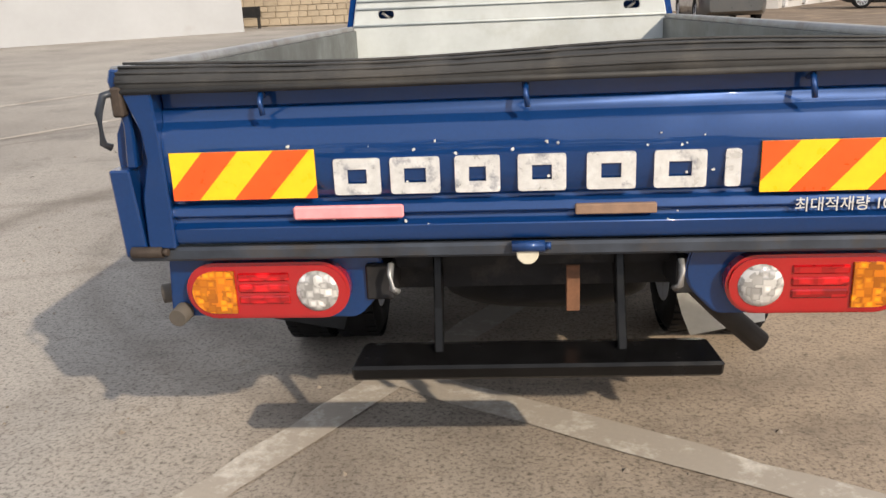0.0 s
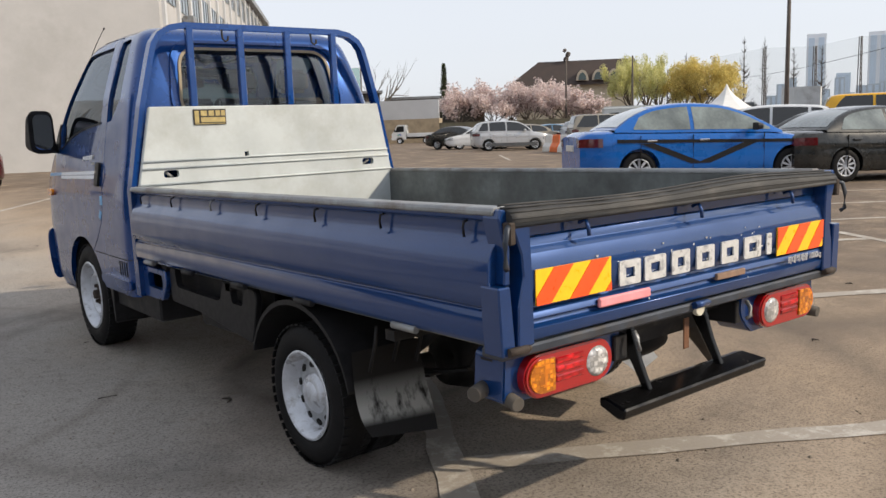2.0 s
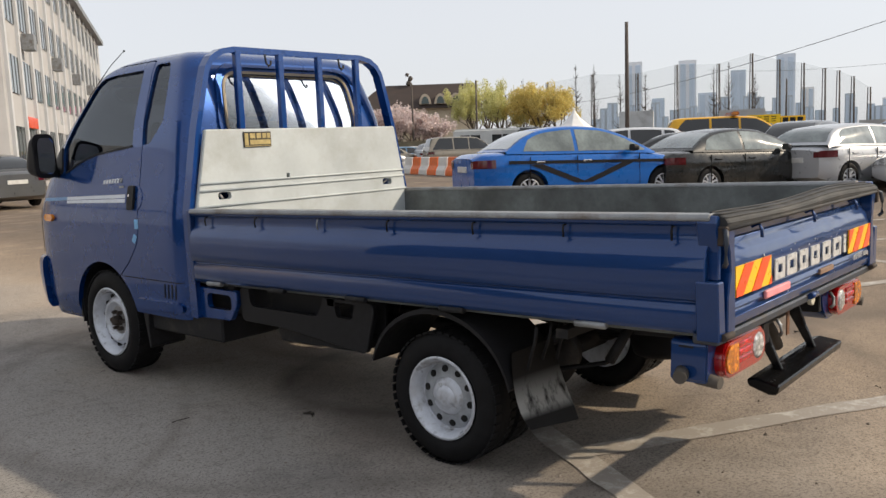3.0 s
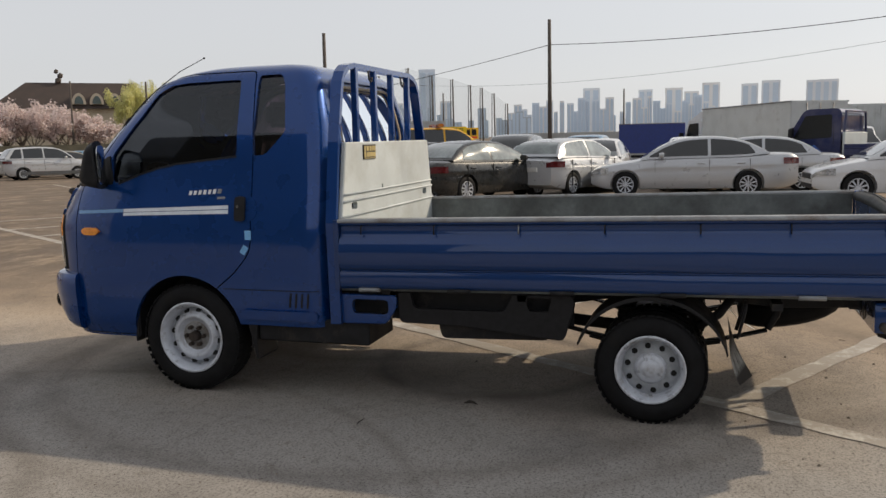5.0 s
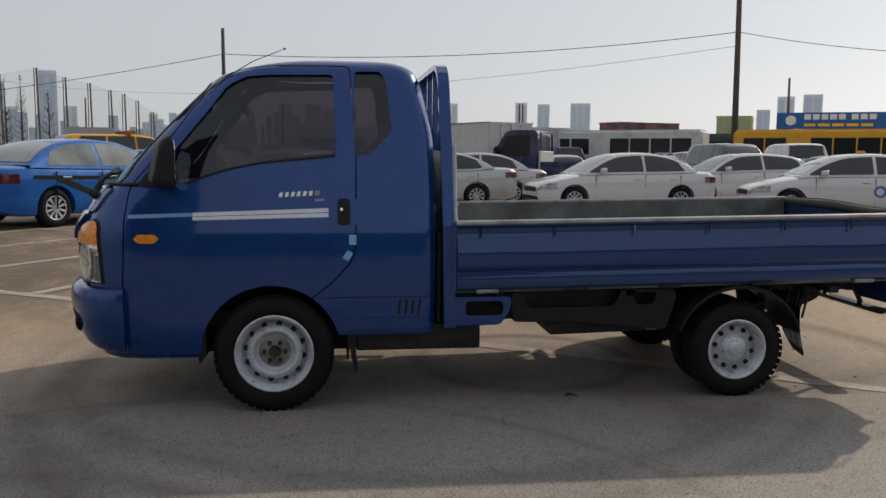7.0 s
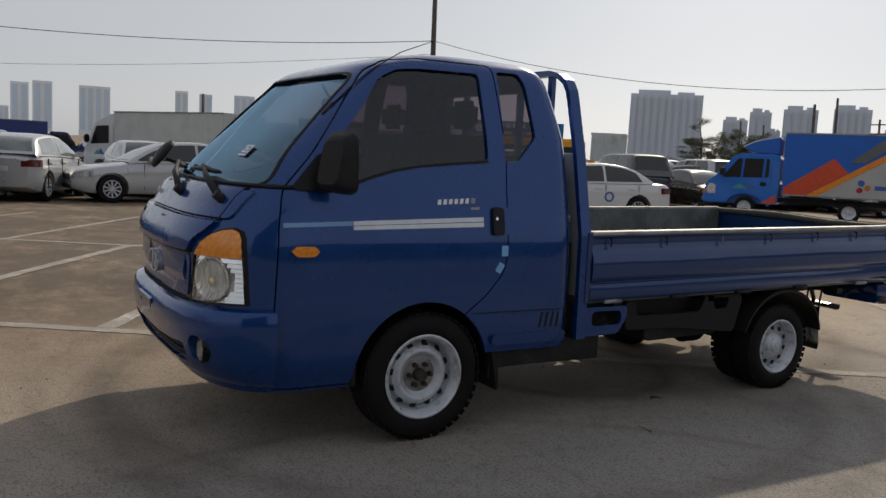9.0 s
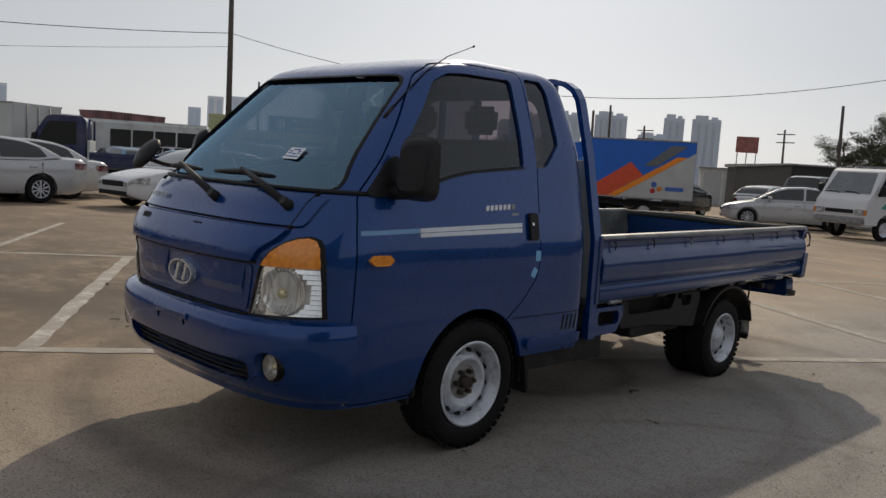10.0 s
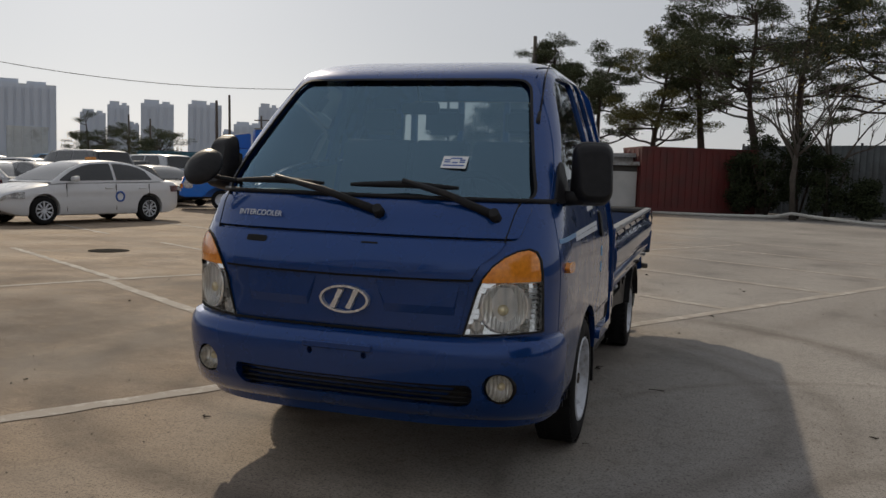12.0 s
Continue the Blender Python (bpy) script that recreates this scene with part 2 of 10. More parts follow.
def join(bm, part_bm):
    part_bm.verts.index_update()
    vs = [bm.verts.new(v.co) for v in part_bm.verts]
    for f in part_bm.faces:
        nf = bm.faces.new([vs[v.index] for v in f.verts])
        nf.smooth, nf.material_index = f.smooth, f.material_index
    part_bm.free()


def prism(bm, poly, axis, a, b, bevel=0.0, seg=1):
    """A polygon of two coordinates (the two other axes, in order) pushed along an axis from a to b."""
    k = "xyz".index(axis)
    def at(p, d):
        c = list(p)
        c.insert(k, d)
        return c
    n = len(poly)
    part_bm = bmesh.new()
    add(part_bm, [at(p, a) for p in poly] + [at(p, b) for p in poly],
        [tuple(range(n)), tuple(range(2 * n - 1, n - 1, -1))] + [(i, i + n, (i + 1) % n + n, (i + 1) % n) for i in range(n)])
    bmesh.ops.recalc_face_normals(part_bm, faces=part_bm.faces)
    finish(bm, part_bm, bevel, seg)


def cyl(bm, p0, p1, r0, r1=None, seg=20, smooth=True):
    p0, p1 = Vector(p0), Vector(p1)
    r1 = r0 if r1 is None else r1
    turn = (p1 - p0).to_track_quat("Z", "Y").to_matrix()
    ring = lambda p, r: [p + turn @ Vector((r * math.cos(2 * math.pi * i / seg), r * math.sin(2 * math.pi * i / seg), 0)) for i in range(seg)]
    vs = [bm.verts.new(v) for v in ring(p0, r0) + ring(p1, r1)]
    for i in range(seg):
        f = bm.faces.new((vs[i], vs[(i + 1) % seg], vs[(i + 1) % seg + seg], vs[i + seg]))
        f.smooth = smooth
    bm.faces.new(vs[:seg][::-1]), bm.faces.new(vs[seg:])


def tube(bm, pts, r, seg=8, closed=False):
    """A round bar along points."""
    pts = [Vector(p) for p in pts]
    rings = []
    for i, p in enumerate(pts):
        a, b = pts[max(i - 1, 0)], pts[min(i + 1, len(pts) - 1)]
        if closed:
            a, b = pts[i - 1], pts[(i + 1) % len(pts)]
        turn = (b - a).to_track_quat("Z", "Y").to_matrix()
        rad = r[i] if isinstance(r, (list, tuple)) else r
        rings.append([bm.verts.new(p + turn @ Vector((rad * math.cos(2 * math.pi * k / seg), rad * math.sin(2 * math.pi * k / seg), 0))) for k in range(seg)])
    for i in range(len(rings) - (0 if closed else 1)):
        A, B = rings[i], rings[(i + 1) % len(rings)]
        for k in range(seg):
            f = bm.faces.new((A[k], A[(k + 1) % seg], B[(k + 1) % seg], B[k]))
            f.smooth = True
    if not closed:
        bm.faces.new(rings[0][::-1]), bm.faces.new(rings[-1])


def lathe(bm, profile, centre, seg=40, axis="x", closed=True):
    """Turns a profile of (distance along the axis, radius) round an axis through centre."""
    c, rings = Vector(centre), []
    for d, r in profile:
        ring = []
        for i in range(seg):
            a = 2 * math.pi * i / seg
            p = (d, r * math.cos(a), r * math.sin(a)) if axis == "x" else (r * math.cos(a), d, r * math.sin(a)) if axis == "y" else (r * math.cos(a), r * math.sin(a), d)
            ring.append(bm.verts.new(c + Vector(p)))
        rings.append(ring)
    n = len(rings)
    for i in range(n if closed else n - 1):
        A, B = rings[i], rings[(i + 1) % n]
        for k in range(seg):
            f = bm.faces.new((A[k], A[(k + 1) % seg], B[(k + 1) % seg], B[k]))
            f.smooth = True


def link(name, bm, mats, parent=None, label=""):
    bmesh.ops.recalc_face_normals(bm, faces=bm.faces)
    me = bpy.data.meshes.new(name)
    bm.to_mesh(me)
    bm.free()
    for m in mats if isinstance(mats, (list, tuple)) else [mats]:
        me.materials.append(m)
    ob = new(name, me)
    ob.parent = parent
    if label:
        ob["label"] = label
    return ob


def part(name, bm, mats, parent, label=""):
    return link(name, bm, mats, parent, label)


def built(fn, *args, **kw):
    bm = bmesh.new()
    fn(bm, *args, **kw)
    return bm


def thing(name, label, category, group="", kind=""):
    return tagged(new(name), label, category, group, kind)


def boolean(bm, cutters, op):
    """bm cut with, or kept inside, closed bmeshes. Returns a new bmesh."""
    obs = []
    for k in (bm, *cutters):
        bmesh.ops.recalc_face_normals(k, faces=k.faces)
        me = bpy.data.meshes.new("work")
        k.to_mesh(me)
        k.free()
        obs.append(new("work", me))
    for c in obs[1:]:
        md = obs[0].modifiers.new("cut", "BOOLEAN")
        md.object, md.operation, md.solver = c, op, "EXACT"
    bpy.context.view_layer.update()
    dg = bpy.context.evaluated_depsgraph_get()
    res = bpy.data.meshes.new_from_object(obs[0].evaluated_get(dg))
    out = bmesh.new()
    out.from_mesh(res)
    for o in obs:
        me = o.data
        bpy.data.objects.remove(o)
        bpy.data.meshes.remove(me)
    bpy.data.meshes.remove(res)
    return out


def smooth_by_angle(bm, angle=0.6):
    bm.normal_update()
    for f in bm.faces:
        f.smooth = True
    for e in bm.edges:
        if len(e.link_faces) == 2 and e.calc_face_angle(0) > angle:
            e.smooth = False


def rounded(poly, r, seg=4):
    """A polygon with its corners rounded."""
    out = []
    for i, p in enumerate(poly):
        a, p, b = Vector(poly[i - 1]), Vector(p), Vector(poly[(i + 1) % len(poly)])
        ra = min(r, (a - p).length * 0.45, (b - p).length * 0.45)
        s, e = p + (a - p).normalized() * ra, p + (b - p).normalized() * ra
        for k in range(seg + 1):
            t = k / seg
            out.append(tuple(s * (1 - t) ** 2 + p * 2 * t * (1 - t) + e * t * t))
    return out


def curve_through(stops, x):
    """Smooth value between (position, value) stops."""
    xs = [s[0] for s in stops]
    if x <= xs[0]:
        return stops[0][1]
    if x >= xs[-1]:
        return stops[-1][1]
    i = max(k for k in range(len(xs)) if xs[k] <= x)
    i = min(i, len(xs) - 2)
    def slope(k):
        if k in (0, len(xs) - 1):
            j = 0 if k == 0 else len(xs) - 2
            return (stops[j + 1][1] - stops[j][1]) / (xs[j + 1] - xs[j])
        a, b = (stops[k][1] - stops[k - 1][1]) / (xs[k] - xs[k - 1]), (stops[k + 1][1] - stops[k][1]) / (xs[k + 1] - xs[k])
        return 0.0 if a * b <= 0 else 2 * a * b / (a + b)
    h = xs[i + 1] - xs[i]
    t = (x - xs[i]) / h
    y0, y1, m0, m1 = stops[i][1], stops[i + 1][1], slope(i) * h, slope(i + 1) * h
    return (2 * t**3 - 3 * t**2 + 1) * y0 + (t**3 - 2 * t**2 + t) * m0 + (3 * t**2 - 2 * t**3) * y1 + (t**3 - t**2) * m1

# ---- ground ----
def ground_material():
    m, n, l, b = nodes_of("worn_dusty_asphalt")
    v = coords(n, l)
    patch = noise_tex(n, l, v, 0.22, 6, 0.6)
    stain = noise_tex(n, l, v, 0.9, 8, 0.65)
    grit = noise_tex(n, l, v, 75, 5, 0.75)
    coarse = noise_tex(n, l, v, 16, 6, 0.7)
    col = ramp(n, l, patch, [(0.32, (0.285, 0.263, 0.241)), (0.55, (0.385, 0.36, 0.33)), (0.72, (0.47, 0.446, 0.413))])
    col = mix(n, l, 0.7, col, ramp(n, l, stain, [(0.3, g(0.45)), (0.46, g(0.9)), (0.7, g(1.0))]), "MULTIPLY")
    col = mix(n, l, 0.36, col, ramp(n, l, coarse, [(0.36, g(0.45)), (0.5, g(0.95)), (0.7, g(1.0))]), "MULTIPLY")
    col = mix(n, l, 0.85, col, ramp(n, l, grit, [(0.36, g(0.22)), (0.5, g(0.92)), (0.7, g(1.0))]), "MULTIPLY")
    for size, amount, pebble in ((42, 0.75, (0.44, 0.39, 0.34)), (17, 0.5, (0.12, 0.1, 0.085))):
        vor = n.new("ShaderNodeTexVoronoi")
        vor.inputs["Scale"].default_value = size
        l.new(v, vor.inputs["Vector"])
        stones = ramp(n, l, vor.outputs["Distance"], [(0.0, g(amount)), (0.15, g(0.0))])
        col = mix(n, l, stones, col, pebble)
    # warmer, lighter tint over the eastern side, then trodden dirt over the bays
    sep, east, dusty = n.new("ShaderNodeSeparateXYZ"), n.new("ShaderNodeMapRange"), n.new("ShaderNodeMapRange")
    l.new(v, sep.inputs[0])
    wavy = n.new("ShaderNodeMath")
    wavy.operation = "MULTIPLY_ADD"
    wavy.inputs[1].default_value = 2.4
    l.new(noise_tex(n, l, v, 0.7, 4), wavy.inputs[0]), l.new(sep.outputs["X"], wavy.inputs[2])
    l.new(wavy.outputs[0], dusty.inputs["Value"])
    dusty.inputs["From Min"].default_value, dusty.inputs["From Max"].default_value = 0.0, 2.6
    col = mix(n, l, dusty.outputs[0], col, mix(n, l, 1.0, col, (1.24, 1.03, 0.8), "MULTIPLY"))
    l.new(sep.outputs["X"], east.inputs["Value"])
    east.inputs["From Min"].default_value, east.inputs["From Max"].default_value = 0.5, 3.5
    dirt = ramp(n, l, noise_tex(n, l, coords(n, l, (0.55, 1.0, 1.0)), 0.8, 10, 0.76), [(0.40, g(0.0)), (0.58, g(0.85))])
    col = mix(n, l, mix(n, l, 1.0, dirt, east.outputs[0], "MULTIPLY"), col, (0.19, 0.147, 0.108))
    # darker trodden soil to the north-east
    north = n.new("ShaderNodeMapRange")
    l.new(sep.outputs["Y"], north.inputs["Value"])
    north.inputs["From Min"].default_value, north.inputs["From Max"].default_value = -1.5, 3.0
    soil = ramp(n, l, noise_tex(n, l, coords(n, l, (0.8, 1.0, 1.0)), 1.1, 12, 0.82), [(0.38, g(0.0)), (0.53, g(0.95))])
    soil = mix(n, l, 1.0, mix(n, l, 1.0, soil, east.outputs[0], "MULTIPLY"), north.outputs[0], "MULTIPLY")
    col = mix(n, l, soil, col, (0.13, 0.1, 0.076))
    specks = ramp(n, l, noise_tex(n, l, v, 7.0, 8, 0.8), [(0.58, g(0.0)), (0.68, g(0.6))])
    col = mix(n, l, specks, col, (0.14, 0.11, 0.085))
    # rubber left by turning tyres, and one oily blotch
    rub = ramp(n, l, noise_tex(n, l, v, 1.4, 5, 0.6), [(0.28, g(0.15)), (0.55, g(1.0))])
    for cx, cy, r, w, amount in ((0.35, 2.95, 2.2, 0.15, 0.42), (0.35, 2.95, 2.52, 0.10, 0.25), (0.15, 2.25, 0.72, 0.12, 0.75), (9.0, -6.0, 12.5, 0.25, 0.2), (4.2, 8.2, 6.0, 0.2, 0.2), (3.6, 2.9, 0.3, 1.1, 0.6), (-0.16, 2.33, 2.85, 0.22, 0.55), (0.83, 3.34, 0.82, 0.14, 0.4), (1.9, 1.2, 2.6, 0.25, 0.45), (4.4, 2.2, 2.2, 0.4, 0.5), (-3.35, 5.1, 1.75, 0.13, 0.35), (-2.9, 4.2, 2.35, 0.07, 0.3)):
        off, ln = n.new("ShaderNodeVectorMath"), n.new("ShaderNodeVectorMath")
        off.operation, ln.operation = "SUBTRACT", "LENGTH"
        off.inputs[1].default_value = (cx, cy, 0)
        l.new(v, off.inputs[0]), l.new(off.outputs[0], ln.inputs[0])
        gap, ab = n.new("ShaderNodeMath"), n.new("ShaderNodeMath")
        gap.operation, ab.operation = "SUBTRACT", "ABSOLUTE"
        gap.inputs[1].default_value = r
        l.new(ln.outputs["Value"], gap.inputs[0]), l.new(gap.outputs[0], ab.inputs[0])
        band = ramp(n, l, ab.outputs[0], [(0.0, g(amount)), (w, g(0.0))])
        col = mix(n, l, mix(n, l, 1.0, band, rub, "MULTIPLY"), col, (0.09, 0.073, 0.06))
    crack = n.new("ShaderNodeTexVoronoi")
    crack.feature = "DISTANCE_TO_EDGE"
    crack.inputs["Scale"].default_value = 0.32
    warp = n.new("ShaderNodeVectorMath")
    warp.operation = "ADD"
    wob = n.new("ShaderNodeTexNoise")
    wob.inputs["Scale"].default_value = 1.6
    wob.inputs["Detail"].default_value = 6
    l.new(v, wob.inputs["Vector"]), l.new(v, warp.inputs[0]), l.new(wob.outputs["Color"], warp.inputs[1])
    l.new(warp.outputs[0], crack.inputs["Vector"])
    lines = ramp(n, l, crack.outputs["Distance"], [(0.0, g(1.0)), (0.006, g(0.0))])
    col = mix(n, l, mix(n, l, 0.16, g(0.0), lines), col, (0.06, 0.052, 0.045))
    l.new(col, b.inputs["Base Color"])
    l.new(ramp(n, l, stain, [(0.3, g(0.72)), (0.7, g(0.95))]), b.inputs["Roughness"])
    b.inputs["Specular IOR Level"].default_value = 0.3
    bump(n, l, grit, 0.6, 0.006, b)
    return m


GROUND = ground_material()
SLOPE = 0.011


def gz(x):
    """The lot falls gently to the east."""
    return -SLOPE * min(max(x - 5.0, 0.0), 45.0)


bm = bmesh.new()
cols = [[bm.verts.new((x, y, gz(x))) for y in (-2600, -60, 60, 2600)] for x in (-2600, -60, 5, 50, 150, 2600)]
for A, B in zip(cols, cols[1:]):
    for k in range(3):
        bm.faces.new((A[k], B[k], B[k + 1], A[k + 1]))
ground = tagged(link("ground", bm, GROUND), "dusty brown-grey worn asphalt of an open car park", "ground", kind="structure")


def line_material():
    """White road paint, rubbed through to the asphalt in spots."""
    m, n, l, b = nodes_of("worn_white_road_paint")
    v = coords(n, l)
    wear = ramp(n, l, noise_tex(n, l, v, 5.0, 10, 0.75), [(0.33, g(0)), (0.5, g(1))])
    fine = ramp(n, l, noise_tex(n, l, v, 70, 3), [(0.35, g(0.6)), (0.6, g(1))])
    col = mix(n, l, fine, g(0.42), (0.62, 0.59, 0.54))
    col = mix(n, l, mix(n, l, 0.85, g(0.0), wear), col, (0.28, 0.245, 0.205))
    l.new(col, b.inputs["Base Color"])
    b.inputs["Roughness"].default_value = 0.85
    bump(n, l, noise_tex(n, l, v, 60, 4), 0.4, 0.004, b)
    return m


LINE = line_material()


def ground_line(x0, y0, x1, y1, width=0.13):
    """A painted strip with ragged sides."""
    rnd = random.Random(round(x0 * 31 + y1 * 17))
    a, b = Vector((x0, y0)), Vector((x1, y1))
    d = (b - a).normalized()
    nrm, steps = Vector((-d.y, d.x)), max(4, int((b - a).length / 0.15))
    bm = bmesh.new()
    top = [(a.lerp(b, i / steps) + nrm * (width / 2 + rnd.uniform(-0.012, 0.012)), a.lerp(b, i / steps) - nrm * (width / 2 + rnd.uniform(-0.012, 0.012))) for i in range(steps + 1)]
    vs = [(bm.verts.new((*p, gz(p.x) + 0.004)), bm.verts.new((*q, gz(q.x) + 0.004))) for p, q in top]
    for (p, q), (r, s) in zip(vs, vs[1:]):
        bm.faces.new((p, q, s, r))
    return tagged(link("parking_line", bm, LINE), "worn white parking bay line painted on the asphalt", "road marking", "parking bay lines", "structure")


# bays: a spine, a second line 5 m off, and separators 2.3 m apart
BA, BB = Vector((0.853, -0.522)), Vector((0.522, 0.853))
spine = Vector((2.07, 4.9))
def bay(s, a):
    p = spine + BB * s + BA * a
    return p.x, p.y
ground_line(*bay(-16, 0), *bay(19, 0))
ground_line(*bay(-16, 5.0), *bay(12, 5.0), 0.11)
for b in (-16.66, -14.28, -11.9, -9.52, -7.14, -4.76, -2.38, 0.0, 1.8, 3.65, 5.6, 7.5, 9.2, 11.4):
    ground_line(*bay(b, 0.067), *bay(b, 4.943), 0.13)
    ground_line(*bay(b - 0.15, 5.057), *bay(b - 0.15, 9.6), 0.10)
ground_line(*bay(-5, -6.57), *bay(20, -6.57), 0.11)
ground_line(*bay(-3, -9.4), *bay(12, -9.4), 0.11)
for k in range(-8, 5):
    ground_line(*bay(k * 2.4 - 12.0, 12.0), *bay(k * 2.4 - 12.0, 17.0), 0.1)
ground_line(20.0, 22.0, 24.5, 27.5, 0.12)
ground_line(14.0, 24.0, 17.0, 29.0, 0.12)

# ---- the pickup truck ----
truck = thing("pickup_truck", "dark blue flatbed light truck parked on dusty asphalt", "truck")

CAB_W = [(0.30, 0.80), (0.42, 0.835), (0.70, 0.846), (0.95, 0.84), (1.06, 0.826), (1.2, 0.80), (1.374, 0.772), (1.5, 0.746), (1.65, 0.70), (1.80, 0.65)]
CAB_F = [(0.30, 4.84), (0.45, 4.90), (0.70, 4.925), (0.85, 4.935), (0.91, 4.945), (0.95, 4.943), (1.0, 4.925), (1.05, 4.892), (1.10, 4.86), (1.16, 4.83), (1.21, 4.775), (1.34, 4.65), (1.5, 4.472), (1.65, 4.318), (1.80, 4.16)]
CAB_S = [(0.30, 4.38), (1.05, 4.36), (1.21, 4.30), (1.5, 4.08), (1.80, 3.80)]
CAB_R = [(0.30, 2.97), (1.1, 2.97), (1.44, 2.985), (1.70, 3.035), (1.80, 3.065)]
ROOF = [(1.79, 0.996, 4.165, 3.064), (1.807, 0.988, 4.13, 3.07), (1.832, 0.966, 4.06, 3.085), (1.857, 0.925, 3.97, 3.115), (1.878, 0.86, 3.86, 3.165), (1.892, 0.74, 3.74, 3.25)]


def cab_ring(z, narrow=1.0, front=None, rear=None):
    w, f, s, r = (curve_through(k, min(z, 1.80)) for k in (CAB_W, CAB_F, CAB_S, CAB_R))
    if front:
        w, s, f, r = w * narrow, max(front - (f - s) * 0.95, rear + 0.11), front, rear
    rr, half, n = 0.10, [], curve_through([(0.3, 3.2), (1.15, 3.2), (1.6, 4.4), (1.8, 4.8)], z)
    for i in range(7):
        half.append((-(w - rr) * i / 7, r))
    for i in range(6):
        a = math.pi / 2 * i / 6
        half.append((-(w - rr) - rr * math.sin(a), r + rr - rr * math.cos(a)))
    for i in range(18):
        half.append((-w, r + rr + (s - r - rr) * i / 18))
    for i in range(23):
        a = math.pi / 2 * i / 22
        half.append((-w * math.cos(a) ** (2 / n), s + (f - s) * math.sin(a) ** (2 / n)))
    pts = half + [(-x, y) for x, y in half[-2:0:-1]]
    return [Vector((x, y, z)) for x, y in pts]


def cab_surface(z0=0.30):
    zs = [z0 + (1.772 - z0) * i / 43 for i in range(44)]
    rings = [cab_ring(z) for z in zs] + [cab_ring(*k) for k in ROOF]
    return rings


def cab_normals(rings):
    out, n = [], len(rings[0])
    for i, ring in enumerate(rings):
        up, dn = rings[min(i + 1, len(rings) - 1)], rings[max(i - 1, 0)]
        row = []
        for k in range(n):
            du, dv = ring[(k + 1) % n] - ring[k - 1], up[k] - dn[k]
            row.append(dv.cross(du).normalized())
        out.append(row)
    c = sum(rings[10], Vector()) / n
    if (rings[10][30] - c).dot(out[10][30]) < 0:
        out = [[-v for v in row] for row in out]
    return out


CAB_RINGS = cab_surface()
CAB_NORM = cab_normals(CAB_RINGS)


def cab_shell(outer, inner):
    """The cab's skin between two offsets from its surface, as a closed solid, open below."""
    bm = bmesh.new()
    sheets = []
    for off in (outer, inner):
        rows = [[bm.verts.new(p + q * off) for p, q in zip(r, m)] for r, m in zip(CAB_RINGS, CAB_NORM)]
        top = bm.verts.new((0, 3.5, 1.903 + off))
        sheets.append((rows, top))
    n = len(CAB_RINGS[0])
    for s, (rows, top) in enumerate(sheets):
        for i in range(len(rows) - 1):
            for k in range(n):
                q = (rows[i][k], rows[i][(k + 1) % n], rows[i + 1][(k + 1) % n], rows[i + 1][k])
                bm.faces.new(q if s == 0 else q[::-1])
        for k in range(n):
            t = (rows[-1][k], rows[-1][(k + 1) % n], top)
            bm.faces.new(t if s == 0 else t[::-1])
    (A, _), (B, _) = sheets
    for k in range(n):
        bm.faces.new((A[0][(k + 1) % n], A[0][k], B[0][k], B[0][(k + 1) % n]))
    return bm


def grown(poly, d):
    """A polygon moved outwards by d."""
    c = Vector((sum(p[0] for p in poly) / len(poly), sum(p[1] for p in poly) / len(poly)))
    out = []
    for i, p in enumerate(poly):
        a, p, b = Vector(poly[i - 1]), Vector(p), Vector(poly[(i + 1) % len(poly)])
        n1, n2 = Vector((p.y - a.y, a.x - p.x)).normalized(), Vector((b.y - p.y, p.x - b.x)).normalized()
        m = (n1 + n2).normalized()
        out.append(p + m * d / max(0.4, m.dot(n1)))
    area = sum(poly[i - 1][0] * poly[i][1] - poly[i][0] * poly[i - 1][1] for i in range(len(poly)))
    return [tuple(q) for q in out] if area > 0 else grown(poly[::-1], d)


DOOR = rounded([(4.20, 0.318), (4.60, 0.318), (4.605, 0.68), (4.59, 1.04), (4.565, 1.2), (4.43, 1.36), (4.24, 1.63), (4.13, 1.765), (4.02, 1.822), (3.86, 1.842), (3.44, 1.846),
                (3.41, 1.37), (3.414, 0.89), (3.436, 0.816), (3.53, 0.71), (3.66, 0.61), (3.85, 0.5), (4.1, 0.5)], 0.03, 2)
SIDE_WIN = rounded([(4.345, 1.385), (4.165, 1.612), (4.078, 1.734), (3.985, 1.782), (3.87, 1.795), (3.525, 1.802), (3.512, 1.371), (3.74, 1.349), (3.90, 1.333), (4.03, 1.308), (4.14, 1.277), (4.29, 1.222), (4.34, 1.230)], 0.025, 3)
QUARTER = rounded([(3.412, 1.822), (3.272, 1.824), (3.242, 1.762), (3.214, 1.50), (3.33, 1.376), (3.412, 1.368)], 0.022, 3)
SCREEN_POLY = rounded([(-0.72, 1.215), (0.72, 1.215), (0.575, 1.752), (-0.575, 1.752)], 0.06, 5)
REAR_WIN = rounded([(-0.50, 1.40), (0.50, 1.40), (0.46, 1.755), (-0.46, 1.755)], 0.10, 6)


def cutter(poly, axis, a, b):
    return built(prism, poly, axis, a, b)


def arch_cutter(r=0.366):
    bm = bmesh.new()
    cyl(bm, (-1.1, 3.858, 0.322), (1.1, 3.858, 0.322), r, seg=48)
    return bm


def under_cutter():
    return built(box, -1.2, 1.2, 2.5, 3.85, 0.1, 0.415)


